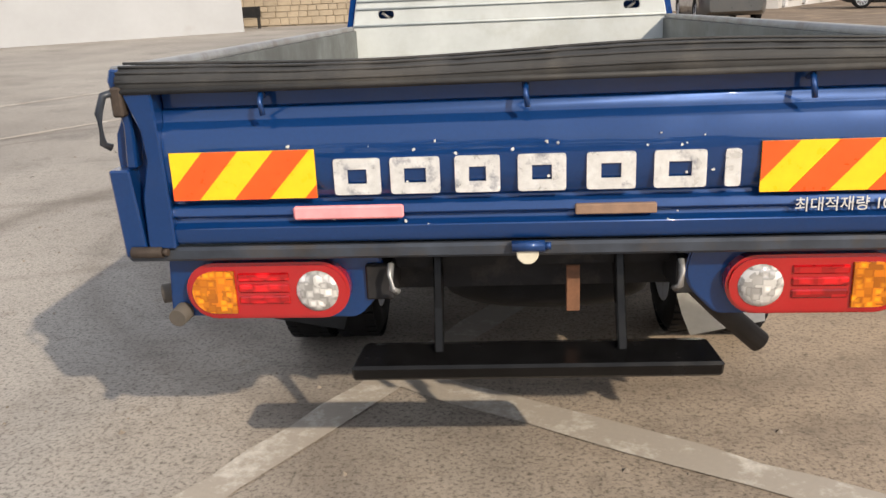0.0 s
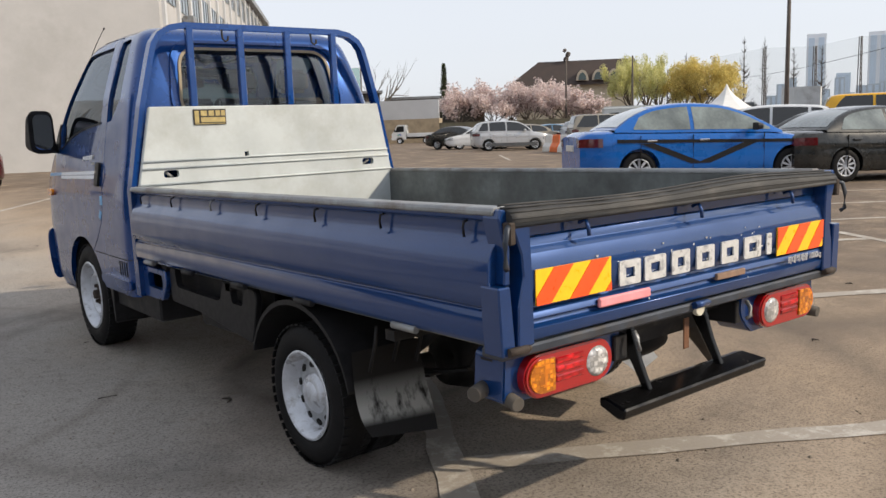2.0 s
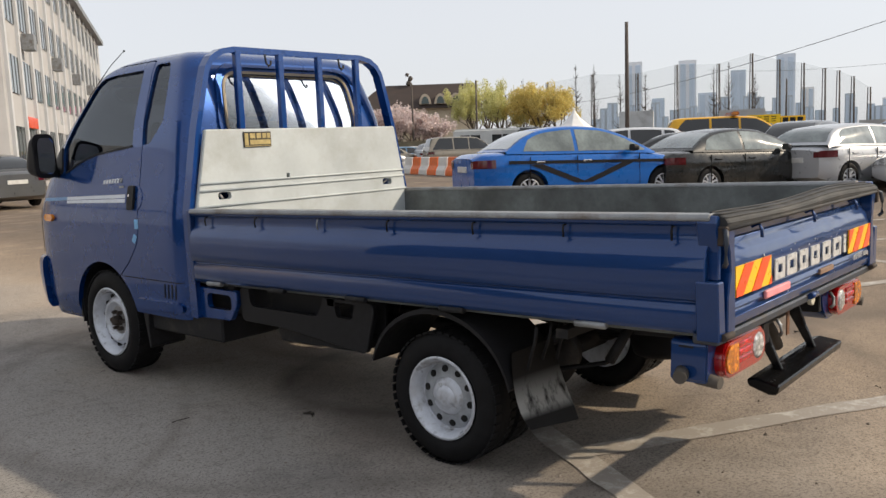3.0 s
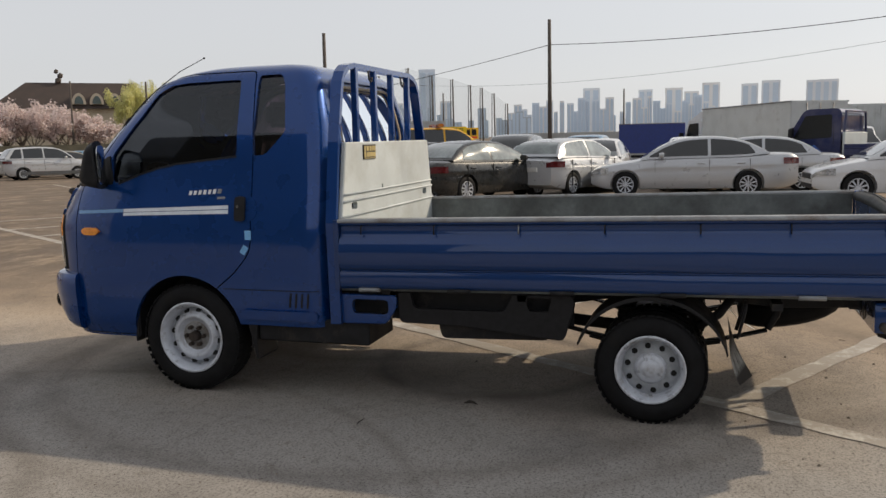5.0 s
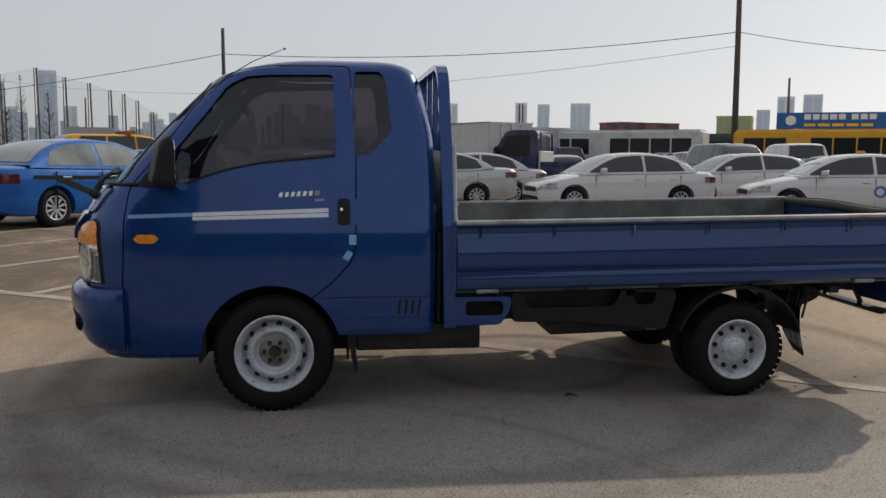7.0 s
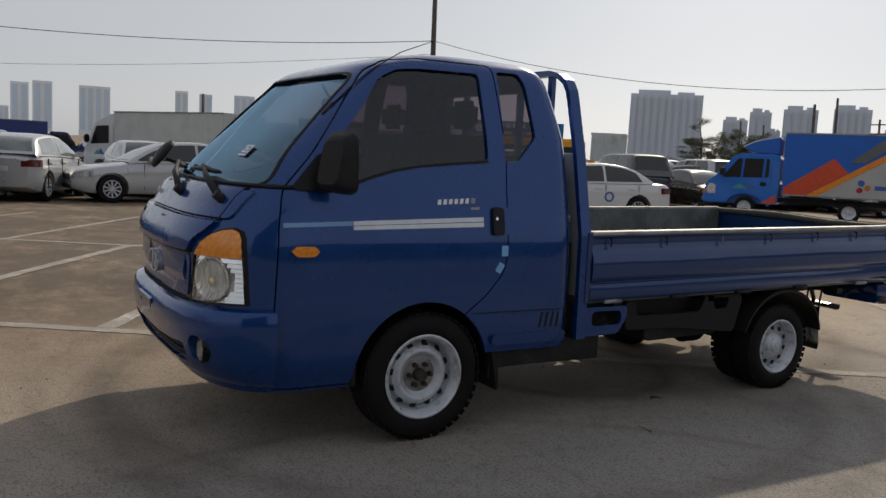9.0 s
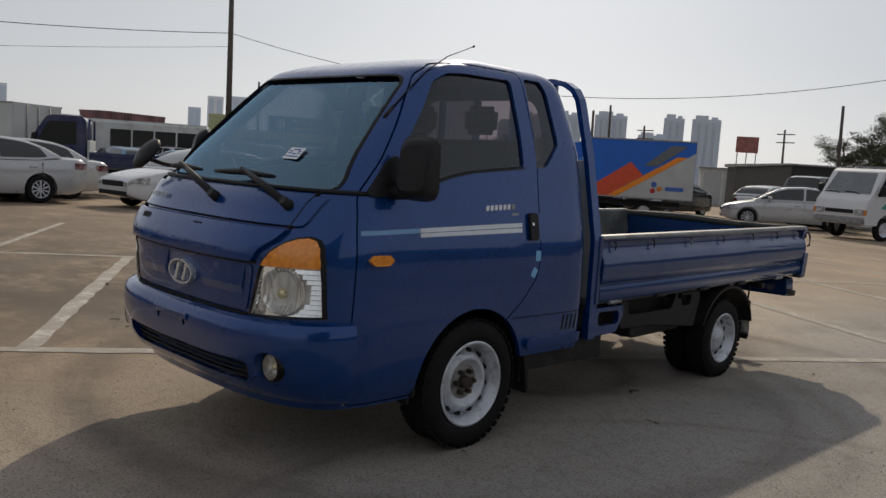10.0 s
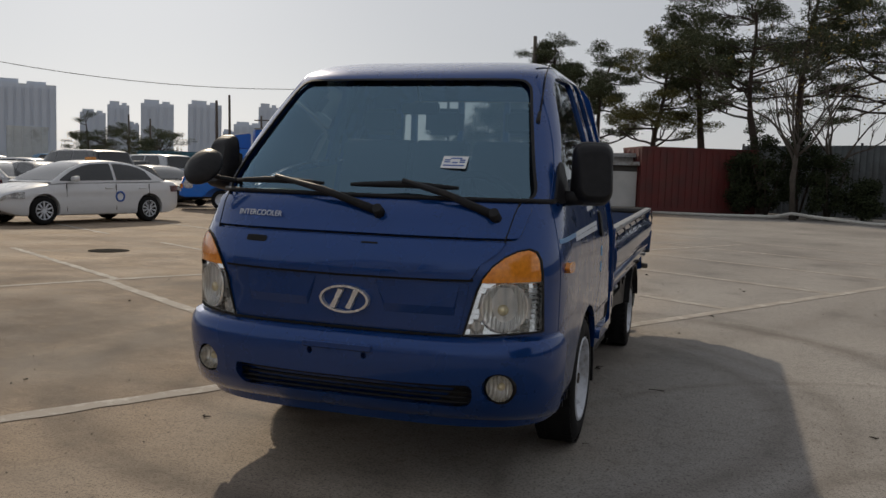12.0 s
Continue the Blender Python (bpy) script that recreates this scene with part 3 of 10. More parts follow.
# outline of a headlamp
HEAD = [(-0.505, 0.685), (-0.787, 0.700), (-0.779, 0.93), (-0.770, 0.985), (-0.753, 1.016), (-0.727, 1.028), (-0.69, 1.020), (-0.65, 0.998), (-0.61, 0.962), (-0.577, 0.915), (-0.553, 0.86), (-0.527, 0.765)]


cab = boolean(cab_shell(0.0, -0.028), [cutter(grown(HEAD, -0.002), "y", 4.45, 5.3), cutter(grown([(-x, z) for x, z in HEAD[::-1]], -0.002), "y", 4.45, 5.3), cutter(grown(DOOR, 0.007), "x", -1.2, -0.45), cutter(grown(DOOR, 0.007), "x", 0.45, 1.2), cutter(QUARTER, "x", -1.2, 1.2),
                                       cutter(SCREEN_POLY, "y", 4.0, 5.3), cutter(REAR_WIN, "y", 2.8, 3.3), arch_cutter(), under_cutter()], "DIFFERENCE")
smooth_by_angle(cab)
cab_body = part("cab_body", cab, BLUE, truck, "dark blue painted cab shell")


def pane(name, poly, axis, lo, hi, mat, parent, label, off=-0.014, edge=0.03):
    """A glass sheet that follows the cab's surface just inside an opening."""
    big, bm, seen = grown(poly, edge), bmesh.new(), {}
    ax = "xyz".index(axis)
    def inside(p):
        hit = False
        for i in range(len(big)):
            (x1, y1), (x2, y2) = big[i - 1], big[i]
            if (y1 > p[1]) != (y2 > p[1]) and p[0] < (x2 - x1) * (p[1] - y1) / (y2 - y1) + x1:
                hit = not hit
        return hit
    n = len(CAB_RINGS[0])
    def vert(i, k):
        if (i, k) not in seen:
            seen[i, k] = bm.verts.new(CAB_RINGS[i][k] + CAB_NORM[i][k] * off)
        return seen[i, k]
    for i in range(len(CAB_RINGS) - 1):
        for k in range(n):
            c = (CAB_RINGS[i][k] + CAB_RINGS[i + 1][(k + 1) % n]) / 2
            if lo < c[ax] < hi and inside([c[j] for j in range(3) if j != ax]):
                f = bm.faces.new((vert(i, k), vert(i, (k + 1) % n), vert(i + 1, (k + 1) % n), vert(i + 1, k)))
                f.smooth = True
    ob = part(name, bm, mat, parent, label)
    ob.visible_shadow = False
    return ob


windscreen = pane("windscreen", SCREEN_POLY, "y", 3.9, 5.3, SCREEN, truck, "clear raked windscreen")
seal = boolean(cab_shell(0.004, -0.01), [cutter(grown(SCREEN_POLY, 0.006), "y", 3.9, 5.3)], "INTERSECT")
seal = boolean(seal, [cutter(grown(SCREEN_POLY, -0.004), "y", 3.8, 5.4)], "DIFFERENCE")
smooth_by_angle(seal)
part("windscreen_seal", seal, BLACK_PLASTIC, truck, "black rubber seal round the windscreen")
pane("rear_window", REAR_WIN, "y", 2.8, 3.3, REAR_GLASS, truck, "clear rear cab window")
for out, wide, thin, mat, nm, lab in ((0.014, 0.062, 0.034, BLUE, "window_surround", "raised blue pressing round the rear window"), (0.006, 0.012, -0.004, SEAL_TAN, "rear_window_seal", "beige rubber seal round the rear window")):
    ring = boolean(cab_shell(out, -0.004), [cutter(grown(REAR_WIN, wide), "y", 2.7, 3.4)], "INTERSECT")
    ring = boolean(ring, [cutter(grown(REAR_WIN, thin), "y", 2.6, 3.5)], "DIFFERENCE")
    smooth_by_angle(ring)
    part(nm, ring, mat, truck, lab)
for side, lo, hi in ((-1, -1.2, -0.4), (1, 0.4, 1.2)):
    d = boolean(cab_shell(0.0, -0.03), [cutter(DOOR, "x", lo, hi)], "INTERSECT")
    d = boolean(d, [cutter(SIDE_WIN, "x", -1.2, 1.2), arch_cutter()], "DIFFERENCE")
    smooth_by_angle(d)
    door = part("door", d, BLUE, truck, "dark blue cab door, shut")
    card = boolean(cab_shell(-0.034, -0.046), [cutter([(4.5, 0.5), (4.5, 1.2), (4.3, 1.215), (4.04, 1.28), (3.68, 1.325), (3.44, 1.345), (3.44, 0.9), (3.7, 0.7), (4.2, 0.75)], "x", lo, hi)], "INTERSECT")
    part("door_card", card, DASH, door, "grey inner door trim")
    pane("window_pane", SIDE_WIN, "x", lo, hi, TINTED, door, "dark tinted side window")
    low = [(3.512, 1.371), (3.74, 1.349), (3.90, 1.333), (4.03, 1.308), (4.14, 1.277), (4.29, 1.222)]
    trim = boolean(cab_shell(0.004, -0.016), [cutter([(y, z + 0.003) for y, z in low] + [(y, z - 0.009) for y, z in low[::-1]], "x", lo, hi)], "INTERSECT")
    part("window_seal", trim, BLACK_PLASTIC, door, "black rubber strip under the window")
    pane("quarter_window", QUARTER, "x", lo, hi, TINTED, truck, "dark tinted quarter window")
    if side < 0:
        left_door = door
    else:
        right_door = door


def skin(name, poly, axis, lo, hi, mats, parent, label="", out=0.004, inn=-0.002, bevel_angle=0.5):
    """A plate that follows the cab's surface inside an outline."""
    bm = boolean(cab_shell(out, inn), [cutter(poly, axis, lo, hi)], "INTERSECT")
    smooth_by_angle(bm, bevel_angle)
    return part(name, bm, mats, parent, label)


def oval(cx, cy, rx, ry, n=28):
    return [(cx + rx * math.cos(2 * math.pi * i / n), cy + ry * math.sin(2 * math.pi * i / n)) for i in range(n)]


def rect(x0, x1, y0, y1):
    return [(x0, y0), (x1, y0), (x1, y1), (x0, y1)]


# side trim on the near door
for k, (d, lo, hi) in enumerate(((left_door, -1.2, -0.4), (right_door, 0.4, 1.2))):
    skin("indicator", rounded([(4.415, 0.938), (4.44, 0.916), (4.52, 0.916), (4.545, 0.938), (4.52, 0.961), (4.44, 0.961)], 0.008, 3), "x", lo, hi, AMBER_SMOOTH, truck, "orange side repeater lamp", 0.018)
    skin("door_handle_recess", oval(3.437, 1.076, 0.068, 0.074), "x", lo, hi, BLUE, d, "round blue handle recess", 0.003)
    hb = boolean(cab_shell(0.018, 0.004), [cutter(rounded(rect(3.44, 3.505, 1.008, 1.145), 0.02, 3), "x", lo, hi)], "INTERSECT")
    part("door_handle", hb, BLACK_PLASTIC, d)
    skin("key_lock", oval(3.485, 1.09, 0.008, 0.008, 12), "x", lo, hi, CHROME, d, "", 0.02)
skin("stripe", [(4.25, 1.052), (4.25, 1.0715), (3.553, 1.095), (3.553, 1.074), (4.25, 1.052)], "x", -1.2, -0.4, WHITE_FILM, left_door, "white side stripe", 0.002)
skin("stripe", [(4.575, 1.041), (4.575, 1.06), (4.252, 1.0715), (4.252, 1.052)], "x", -1.2, -0.4, STRIPE_BLUE, left_door, "light blue end of the side stripe", 0.002)
skin("stripe", [(4.25, 1.032), (4.25, 1.0495), (3.553, 1.070), (3.553, 1.048)], "x", -1.2, -0.4, WHITE_FILM, left_door, "white side stripe", 0.002)
skin("tape", rect(3.408, 3.446, 0.902, 0.955), "x", -1.2, -0.4, PALE_BLUE, left_door, "pale blue tape tab", 0.002)
skin("tape", [(3.455, 0.874), (3.425, 0.856), (3.452, 0.815), (3.482, 0.832)], "x", -1.2, -0.4, PALE_BLUE, left_door, "pale blue tape tab", 0.002)
badge = skin("badge", [(3.625, 1.130), (3.625, 1.142), (3.575, 1.144), (3.575, 1.132)], "x", -1.2, -0.4, GALV, left_door, "small silver badge of plain bars", 0.003)
for k in range(7):
    y, w, top = 3.812 - 0.031 * k, (0.024 if k < 6 else 0.03), 1.176 + 0.0018 * k
    skin("badge_bar", [(y, 1.152 + 0.0015 * k), (y - 0.006, top), (y - w, top), (y - w + 0.006, 1.152 + 0.0015 * k)], "x", -1.2, -0.4, PAPER if k < 6 else GALV, badge, "", 0.003)
for k in range(4):
    y = 3.19 - 0.036 * k
    for lo, hi in ((-1.2, -0.4), (0.4, 1.2)):
        skin("vent_slot", [(y, 0.525), (y - 0.012, 0.525), (y - 0.022, 0.605), (y - 0.010, 0.605)], "x", lo, hi, HOLE, truck, "", 0.002)
# raised lower sill
skin("sill_moulding", rounded(rect(3.015, 3.485, 0.452, 0.505), 0.025, 3), "x", -1.2, -0.4, BLUE, truck, "", 0.02, 0.0)
skin("panel_seam", rect(3.012, 3.60, 0.617, 0.6215), "x", -1.2, -0.4, HOLE, truck, "", 0.0015)
skin("sill_moulding", rounded(rect(3.015, 3.485, 0.452, 0.505), 0.025, 3), "x", 0.4, 1.2, BLUE, truck, "", 0.02, 0.0)
skin("panel_seam", rect(3.012, 3.60, 0.617, 0.6215), "x", 0.4, 1.2, HOLE, truck, "", 0.0015)

# front: headlamps, panel, bumper, emblem
def front_at(x, z):
    """Point and outward direction of the cab's front at a height."""
    r = sorted((p for p in cab_ring(z) if p.y > 4.3), key=lambda p: p.x)
    for a, b in zip(r, r[1:]):
        if a.x <= x <= b.x and b.x - a.x > 1e-6:
            t = (x - a.x) / (b.x - a.x)
            return Vector((x, a.y + (b.y - a.y) * t, z)), Vector((a.y - b.y, b.x - a.x, 0)).normalized()


def bowl_at(profile, x, z, sunk, seg=36):
    p, n = front_at(x, z)
    bm = bmesh.new()
    lathe(bm, profile, (0, 0, 0), seg, "y", False)
    bm.transform(Matrix.Translation(p - n * sunk) @ Vector((0, 1, 0)).rotation_difference(n).to_matrix().to_4x4())
    return bm


for s in (1, -1):
    head = [(s * x, z) for x, z in HEAD[::s]]
    rim = boolean(cab_shell(0.007, -0.004), [cutter(grown(head, 0.003), "y", 4.45, 5.3)], "INTERSECT")
    rim = boolean(rim, [cutter(grown(head, -0.0035), "y", 4.3, 5.4)], "DIFFERENCE")
    smooth_by_angle(rim)
    lamp = part("headlight", rim, HOLE, truck, "clear headlight with orange indicator")
    cut = [(s * x, z) for x, z in ((-0.9, 0.905), (-0.4, 0.895), (-0.4, 1.1), (-0.9, 1.1))[::s]]
    def lens(mat, nm, lab, out, inn, op):
        b = boolean(cab_shell(out, inn), [cutter(grown(head, -0.0035), "y", 4.45, 5.3)], "INTERSECT")
        b = boolean(b, [cutter(cut, "y", 4.3, 5.4)], op)
        smooth_by_angle(b)
        return part(nm, b, mat, lamp, lab)
    lens(AMBER_SMOOTH, "indicator_lens", "orange lens", 0.010, -0.01, "INTERSECT")
    pane("headlight_cover", [(s * x, z) for x, z in ((-0.505, 0.685), (-0.787, 0.70), (-0.775, 0.90), (-0.565, 0.892))], "y", 4.45, 5.3, LAMP_COVER, lamp, "clear cover", 0.008, 0.0)
    lens(SPARKLE, "reflector", "bright reflector plate", -0.010, -0.015, "DIFFERENCE")
    # steps added to the reflector, leaning back so that it mirrors bright sky
    bm = bmesh.new()
    for k in range(10):
        z0, z1 = 0.692 + 0.0205 * k, 0.7115 + 0.0205 * k
        edge = [((curve_through([(0.685, -0.51), (0.765, -0.533), (0.86, -0.56), (0.91, -0.58)], z), -0.777), z) for z in (z0, z1)]
        for c in range(16):
            quad = []
            for (z, t, d) in ((z0, c, -0.002), (z0, c + 1, -0.002), (z1, c + 1, -0.009), (z1, c, -0.009)):
                (xa, xb), zz = edge[0 if z == z0 else 1]
                p, n = front_at(s * (xa + (xb - xa) * t / 16), zz)
                quad.append(p + n * d)
            mid = sum(quad, Vector()) / 4
            if math.hypot(abs(mid.x) - 0.655, mid.z - 0.80) > 0.094 and math.hypot(abs(mid.x) - 0.555, mid.z - 0.722) > 0.03:
                q = bm.faces.new([bm.verts.new(v) for v in quad])
                q.normal_update()
                if q.normal.y < 0:
                    q.normal_flip()
    part("stepped_reflector", bm, BRIGHT, lamp, "stepped bright reflector")["kind"] = "stuff"
    wall = boolean(cab_shell(-0.002, -0.03), [cutter(grown(head, 0.002), "y", 4.45, 5.3)], "INTERSECT")
    wall = boolean(wall, [cutter(grown(head, -0.005), "y", 4.3, 5.4)], "DIFFERENCE")
    part("lamp_wall", wall, SPARKLE, lamp)
    part("reflector_bowl", bowl_at([(-0.002, 0.100), (0.004, 0.096), (0.002, 0.090), (-0.006, 0.078), (-0.013, 0.055), (-0.0145, 0.03), (-0.015, 0.0005)], s * -0.655, 0.80, 0.0), FLUTED, lamp, "round bright reflector")
    part("bulb", bowl_at([(-0.014, 0.022), (-0.004, 0.022), (0.003, 0.016), (0.005, 0.0005)], s * -0.652, 0.79, 0.0, 20), WARM_LENS, lamp, "warm glass bulb")
    part("side_lamp", bowl_at([(-0.014, 0.029), (-0.006, 0.027), (-0.011, 0.016), (-0.013, 0.0005)], s * -0.555, 0.722, 0.0, 24), FLUTED, lamp)
    skin("lens_shade", [(s * -0.575, 0.892), (s * -0.735, 0.895), (s * -0.72, 0.882), (s * -0.59, 0.878)], "y", 4.45, 5.3, GALV, lamp, "", -0.008, -0.012)
hood = [(-0.65, 1.054), (0.65, 1.054), (0.625, 1.015), (0.565, 0.965), (0.538, 0.912), (0.3, 0.908), (0.0, 0.906), (-0.3, 0.908), (-0.538, 0.912), (-0.565, 0.965), (-0.625, 1.015)]
skin("hood_panel", rounded(hood, 0.012, 3), "y", 4.4, 5.3, BLUE, truck, "blue front flap overhanging the lower panel", 0.024, 0.0)
skin("front_panel", rounded([(-0.49, 0.70), (0.49, 0.70), (0.528, 0.895), (0.3, 0.899), (-0.3, 0.899), (-0.528, 0.895)], 0.02, 3), "y", 4.45, 5.3, BLUE, truck, "recessed blue front panel", 0.006)
for xs in ((0.105, 0.145, 0.43, 0.41), (-0.155, -0.195, -0.49, -0.47)):
    bm = bmesh.new()
    rows = []
    for z, a, b, d in ((0.889, xs[0], xs[2], 0.007), (0.800, xs[1], xs[3], 0.017), (0.765, xs[1], xs[3], 0.007)):
        row = []
        for k in range(9):
            p, n = front_at(a + (b - a) * k / 8, z)
            row.append(bm.verts.new(p + n * d))
        rows.append(row)
    for A, B in zip(rows, rows[1:]):
        for k in range(8):
            bm.faces.new((A[k], A[k + 1], B[k + 1], B[k]))
    bm.faces.new([r[0] for r in rows]), bm.faces.new([r[-1] for r in rows][::-1])
    bmesh.ops.recalc_face_normals(bm, faces=bm.faces[:])
    if bm.faces[0].normal.y < 0:
        bmesh.ops.reverse_faces(bm, faces=bm.faces[:])
    part("panel_pressing", bm, BLUE, truck, "sloped pressing in the front panel")
skin("hood_gap", rounded([(-0.66, 1.058), (0.66, 1.058), (0.66, 1.063), (-0.66, 1.063)], 0.001, 2), "y", 4.4, 5.3, HOLE, truck, "dark seam under the windscreen cowl", 0.001)
skin("cowl_panel", rounded([(-0.69, 1.068), (0.69, 1.068), (0.715, 1.19), (-0.715, 1.19)], 0.02, 3), "y", 4.4, 5.3, BLUE, truck, "blue cowl panel under the windscreen", 0.012, 0.0)
skin("catch_slot", rounded(rect(0.34, 0.44, 1.012, 1.036), 0.01, 3), "y", 4.4, 5.3, HOLE, truck, "", 0.0255)
skin("catch_slot", rect(-0.155, -0.085, 1.030, 1.036), "y", 4.4, 5.3, HOLE, truck, "", 0.0255)
# dark strips for the panel joints, with the shade in them put into the colour
edge = [(-0.54, 0.913), (-0.3, 0.909), (0.0, 0.907), (0.3, 0.909), (0.54, 0.913)]
skin("panel_gap", edge + [(x, z - 0.011) for x, z in edge[::-1]], "y", 4.45, 5.3, HOLE, truck, "dark gap under the front flap", 0.0125)
skin("panel_gap", rect(-0.5, 0.5, 0.681, 0.690), "y", 4.45, 5.3, HOLE, truck, "dark gap above the bumper", 0.013)
for q in (-1, 1):
    skin("wing_seam", [(q * 0.668, 1.205), (q * 0.664, 1.205), (q * 0.639, 1.06), (q * 0.623, 1.02), (q * 0.627, 1.02), (q * 0.643, 1.06)], "y", 4.3, 5.3, HOLE, truck, "", 0.0135)
EX, EZ = -0.026, 0.803
ring = boolean(cab_shell(0.030, 0.0), [cutter(oval(EX, EZ, 0.106, 0.056, 40), "y", 4.45, 5.3)], "INTERSECT")
ring = boolean(ring, [cutter(oval(EX, EZ, 0.096, 0.048, 40), "y", 4.45, 5.3)], "DIFFERENCE")
emblem = part("emblem", ring, EMBLEM, truck, "chrome oval emblem with two slanted bars")
for ex in (-0.034, 0.034):
    skin("emblem_bar", [(EX + ex + dx, EZ + dz) for dx, dz in ((0.030, -0.037), (0.008, -0.04), (-0.010, 0.0), (-0.030, 0.037), (-0.008, 0.04), (0.010, 0.0))], "y", 4.45, 5.3, EMBLEM, emblem, "", 0.026)


def bumper_ring(z, out):
    w, f = 0.845 + out * 0.4, curve_through(CAB_F, z) + out
    s, n = 4.36, 3.4
    half = [(-w, 4.22), (-w, 4.30)]
    for i in range(23):
        a = math.pi / 2 * i / 22
        half.append((-w * math.cos(a) ** (2 / n), s + (f - s) * math.sin(a) ** (2 / n)))
    return half + [(-x, y) for x, y in half[-2::-1]]


def bumper():
    bm = bmesh.new()
    prof = [(0.335, -0.01), (0.345, 0.02), (0.375, 0.045), (0.45, 0.062), (0.55, 0.074), (0.61, 0.074), (0.65, 0.064), (0.672, 0.042), (0.684, -0.005)]
    rows = []
    for z, o in prof:
        r = bumper_ring(z, o)
        rows.append([bm.verts.new((x, y, z)) for x, y in r])
    inner = [[bm.verts.new((x * 0.97, y - 0.05, z)) for x, y in bumper_ring(z, 0.0)] for z, o in (prof[-1], prof[0])]
    rows += inner
    n = len(rows[0])
    for i in range(len(rows)):
        A, B = rows[i], rows[(i + 1) % len(rows)]
        for k in range(n - 1):
            bm.faces.new((A[k], A[k + 1], B[k + 1], B[k]))
    bm.faces.new([r[0] for r in rows]), bm.faces.new([r[-1] for r in rows][::-1])
    return bm


intake = rounded([(x - 0.045, z) for x, z in ((-0.49, 0.408), (0.49, 0.408), (0.515, 0.45), (0.51, 0.502), (0.2, 0.496), (-0.2, 0.496), (-0.51, 0.502), (-0.515, 0.45))], 0.02, 3)
fogs = [cutter(oval(s * 0.645 - 0.012, 0.491, 0.062, 0.062), "y", 4.6, 5.3) for s in (-1, 1)]
bb = boolean(bumper(), [built(box, -1.2, 1.2, 3.9, 4.603, 0.1, 0.9), cutter(intake, "y", 4.86, 5.3), *fogs, cutter(oval(-0.13, 0.592, 0.012, 0.016, 12), "y", 4.95, 5.3), cutter(oval(0.105, 0.592, 0.012, 0.016, 12), "y", 4.95, 5.3), arch_cutter()], "DIFFERENCE")
smooth_by_angle(bb)
bumper_ob = part("front_bumper", bb, BLUE, truck, "body-coloured front bumper")
for k in range(4):
    bm = bmesh.new()
    z = 0.42 + 0.022 * k
    r = [(x * 0.985, y - 0.03) for x, y in bumper_ring(z, 0.055) if abs(x + 0.045) < 0.53]
    tube(bm, [(x, y, z) for x, y in r], 0.006, 6)
    part("intake_slat", bm, BLACK_PLASTIC, bumper_ob)
bm = bmesh.new()
prism(bm, rect(-0.58, 0.49, 0.395, 0.515), "y", 4.84, 4.875)
part("intake_backing", bm, BLACK_METAL, bumper_ob)
for s in (-1, 1):
    bm = bmesh.new()
    yf = 4.855
    at = (s * 0.645 - 0.012, yf + 0.015, 0.491)
    lathe(bm, [(0.012, 0.053), (0.002, 0.05), (-0.018, 0.04), (-0.03, 0.022), (-0.032, 0.0005)], at, 28, "y", False)
    fog = part("fog_lamp", bm, FLUTED, bumper_ob, "round clear fog lamp with a bright bowl")
    bm = bmesh.new()
    lathe(bm, [(0.012, 0.053), (0.020, 0.036), (0.023, 0.0005)], at, 28, "y", False)
    if sum(q.normal.y for q in bm.faces) < 0:
        bmesh.ops.reverse_faces(bm, faces=bm.faces[:])
    part("fog_cover", bm, LAMP_COVER, fog).visible_shadow = False
    bm = bmesh.new()
    lathe(bm, [(-0.03, 0.014), (-0.012, 0.015), (-0.004, 0.010), (-0.002, 0.0005)], at, 16, "y", False)
    part("bulb", bm, WARM_LENS, fog)
    bm = bmesh.new()
    lathe(bm, [(0.008, 0.0535), (0.014, 0.056), (0.008, 0.063), (-0.04, 0.064), (-0.04, 0.0545)], at, 28, "y")
    part("bezel", bm, GLOSS_BLACK, fog)
bm = bmesh.new()
prism(bm, rounded(rect(-0.165, 0.135, 0.606, 0.634), 0.006, 2), "y", 4.975, 5.0, 0.004)
part("plate_bracket", bm, BLUE, bumper_ob, "empty number plate mount")

# added dark backing that shades the joint of bumper and door, and the front liner of the wheel arch
for s in (-1, 1):
    bm = bmesh.new()
    box(bm, min(s * 0.70, s * 0.796), max(s * 0.70, s * 0.796), 4.58, 4.63, 0.37, 0.67)
    part("gap_seal", bm, HOLE, truck)
    bm = bmesh.new()
    box(bm, min(s * 0.40, s * 0.815), max(s * 0.40, s * 0.815), 4.200, 4.235, 0.30, 0.56, 0.008, 2)
    part("arch_liner", bm, BLACK_PLASTIC, truck)

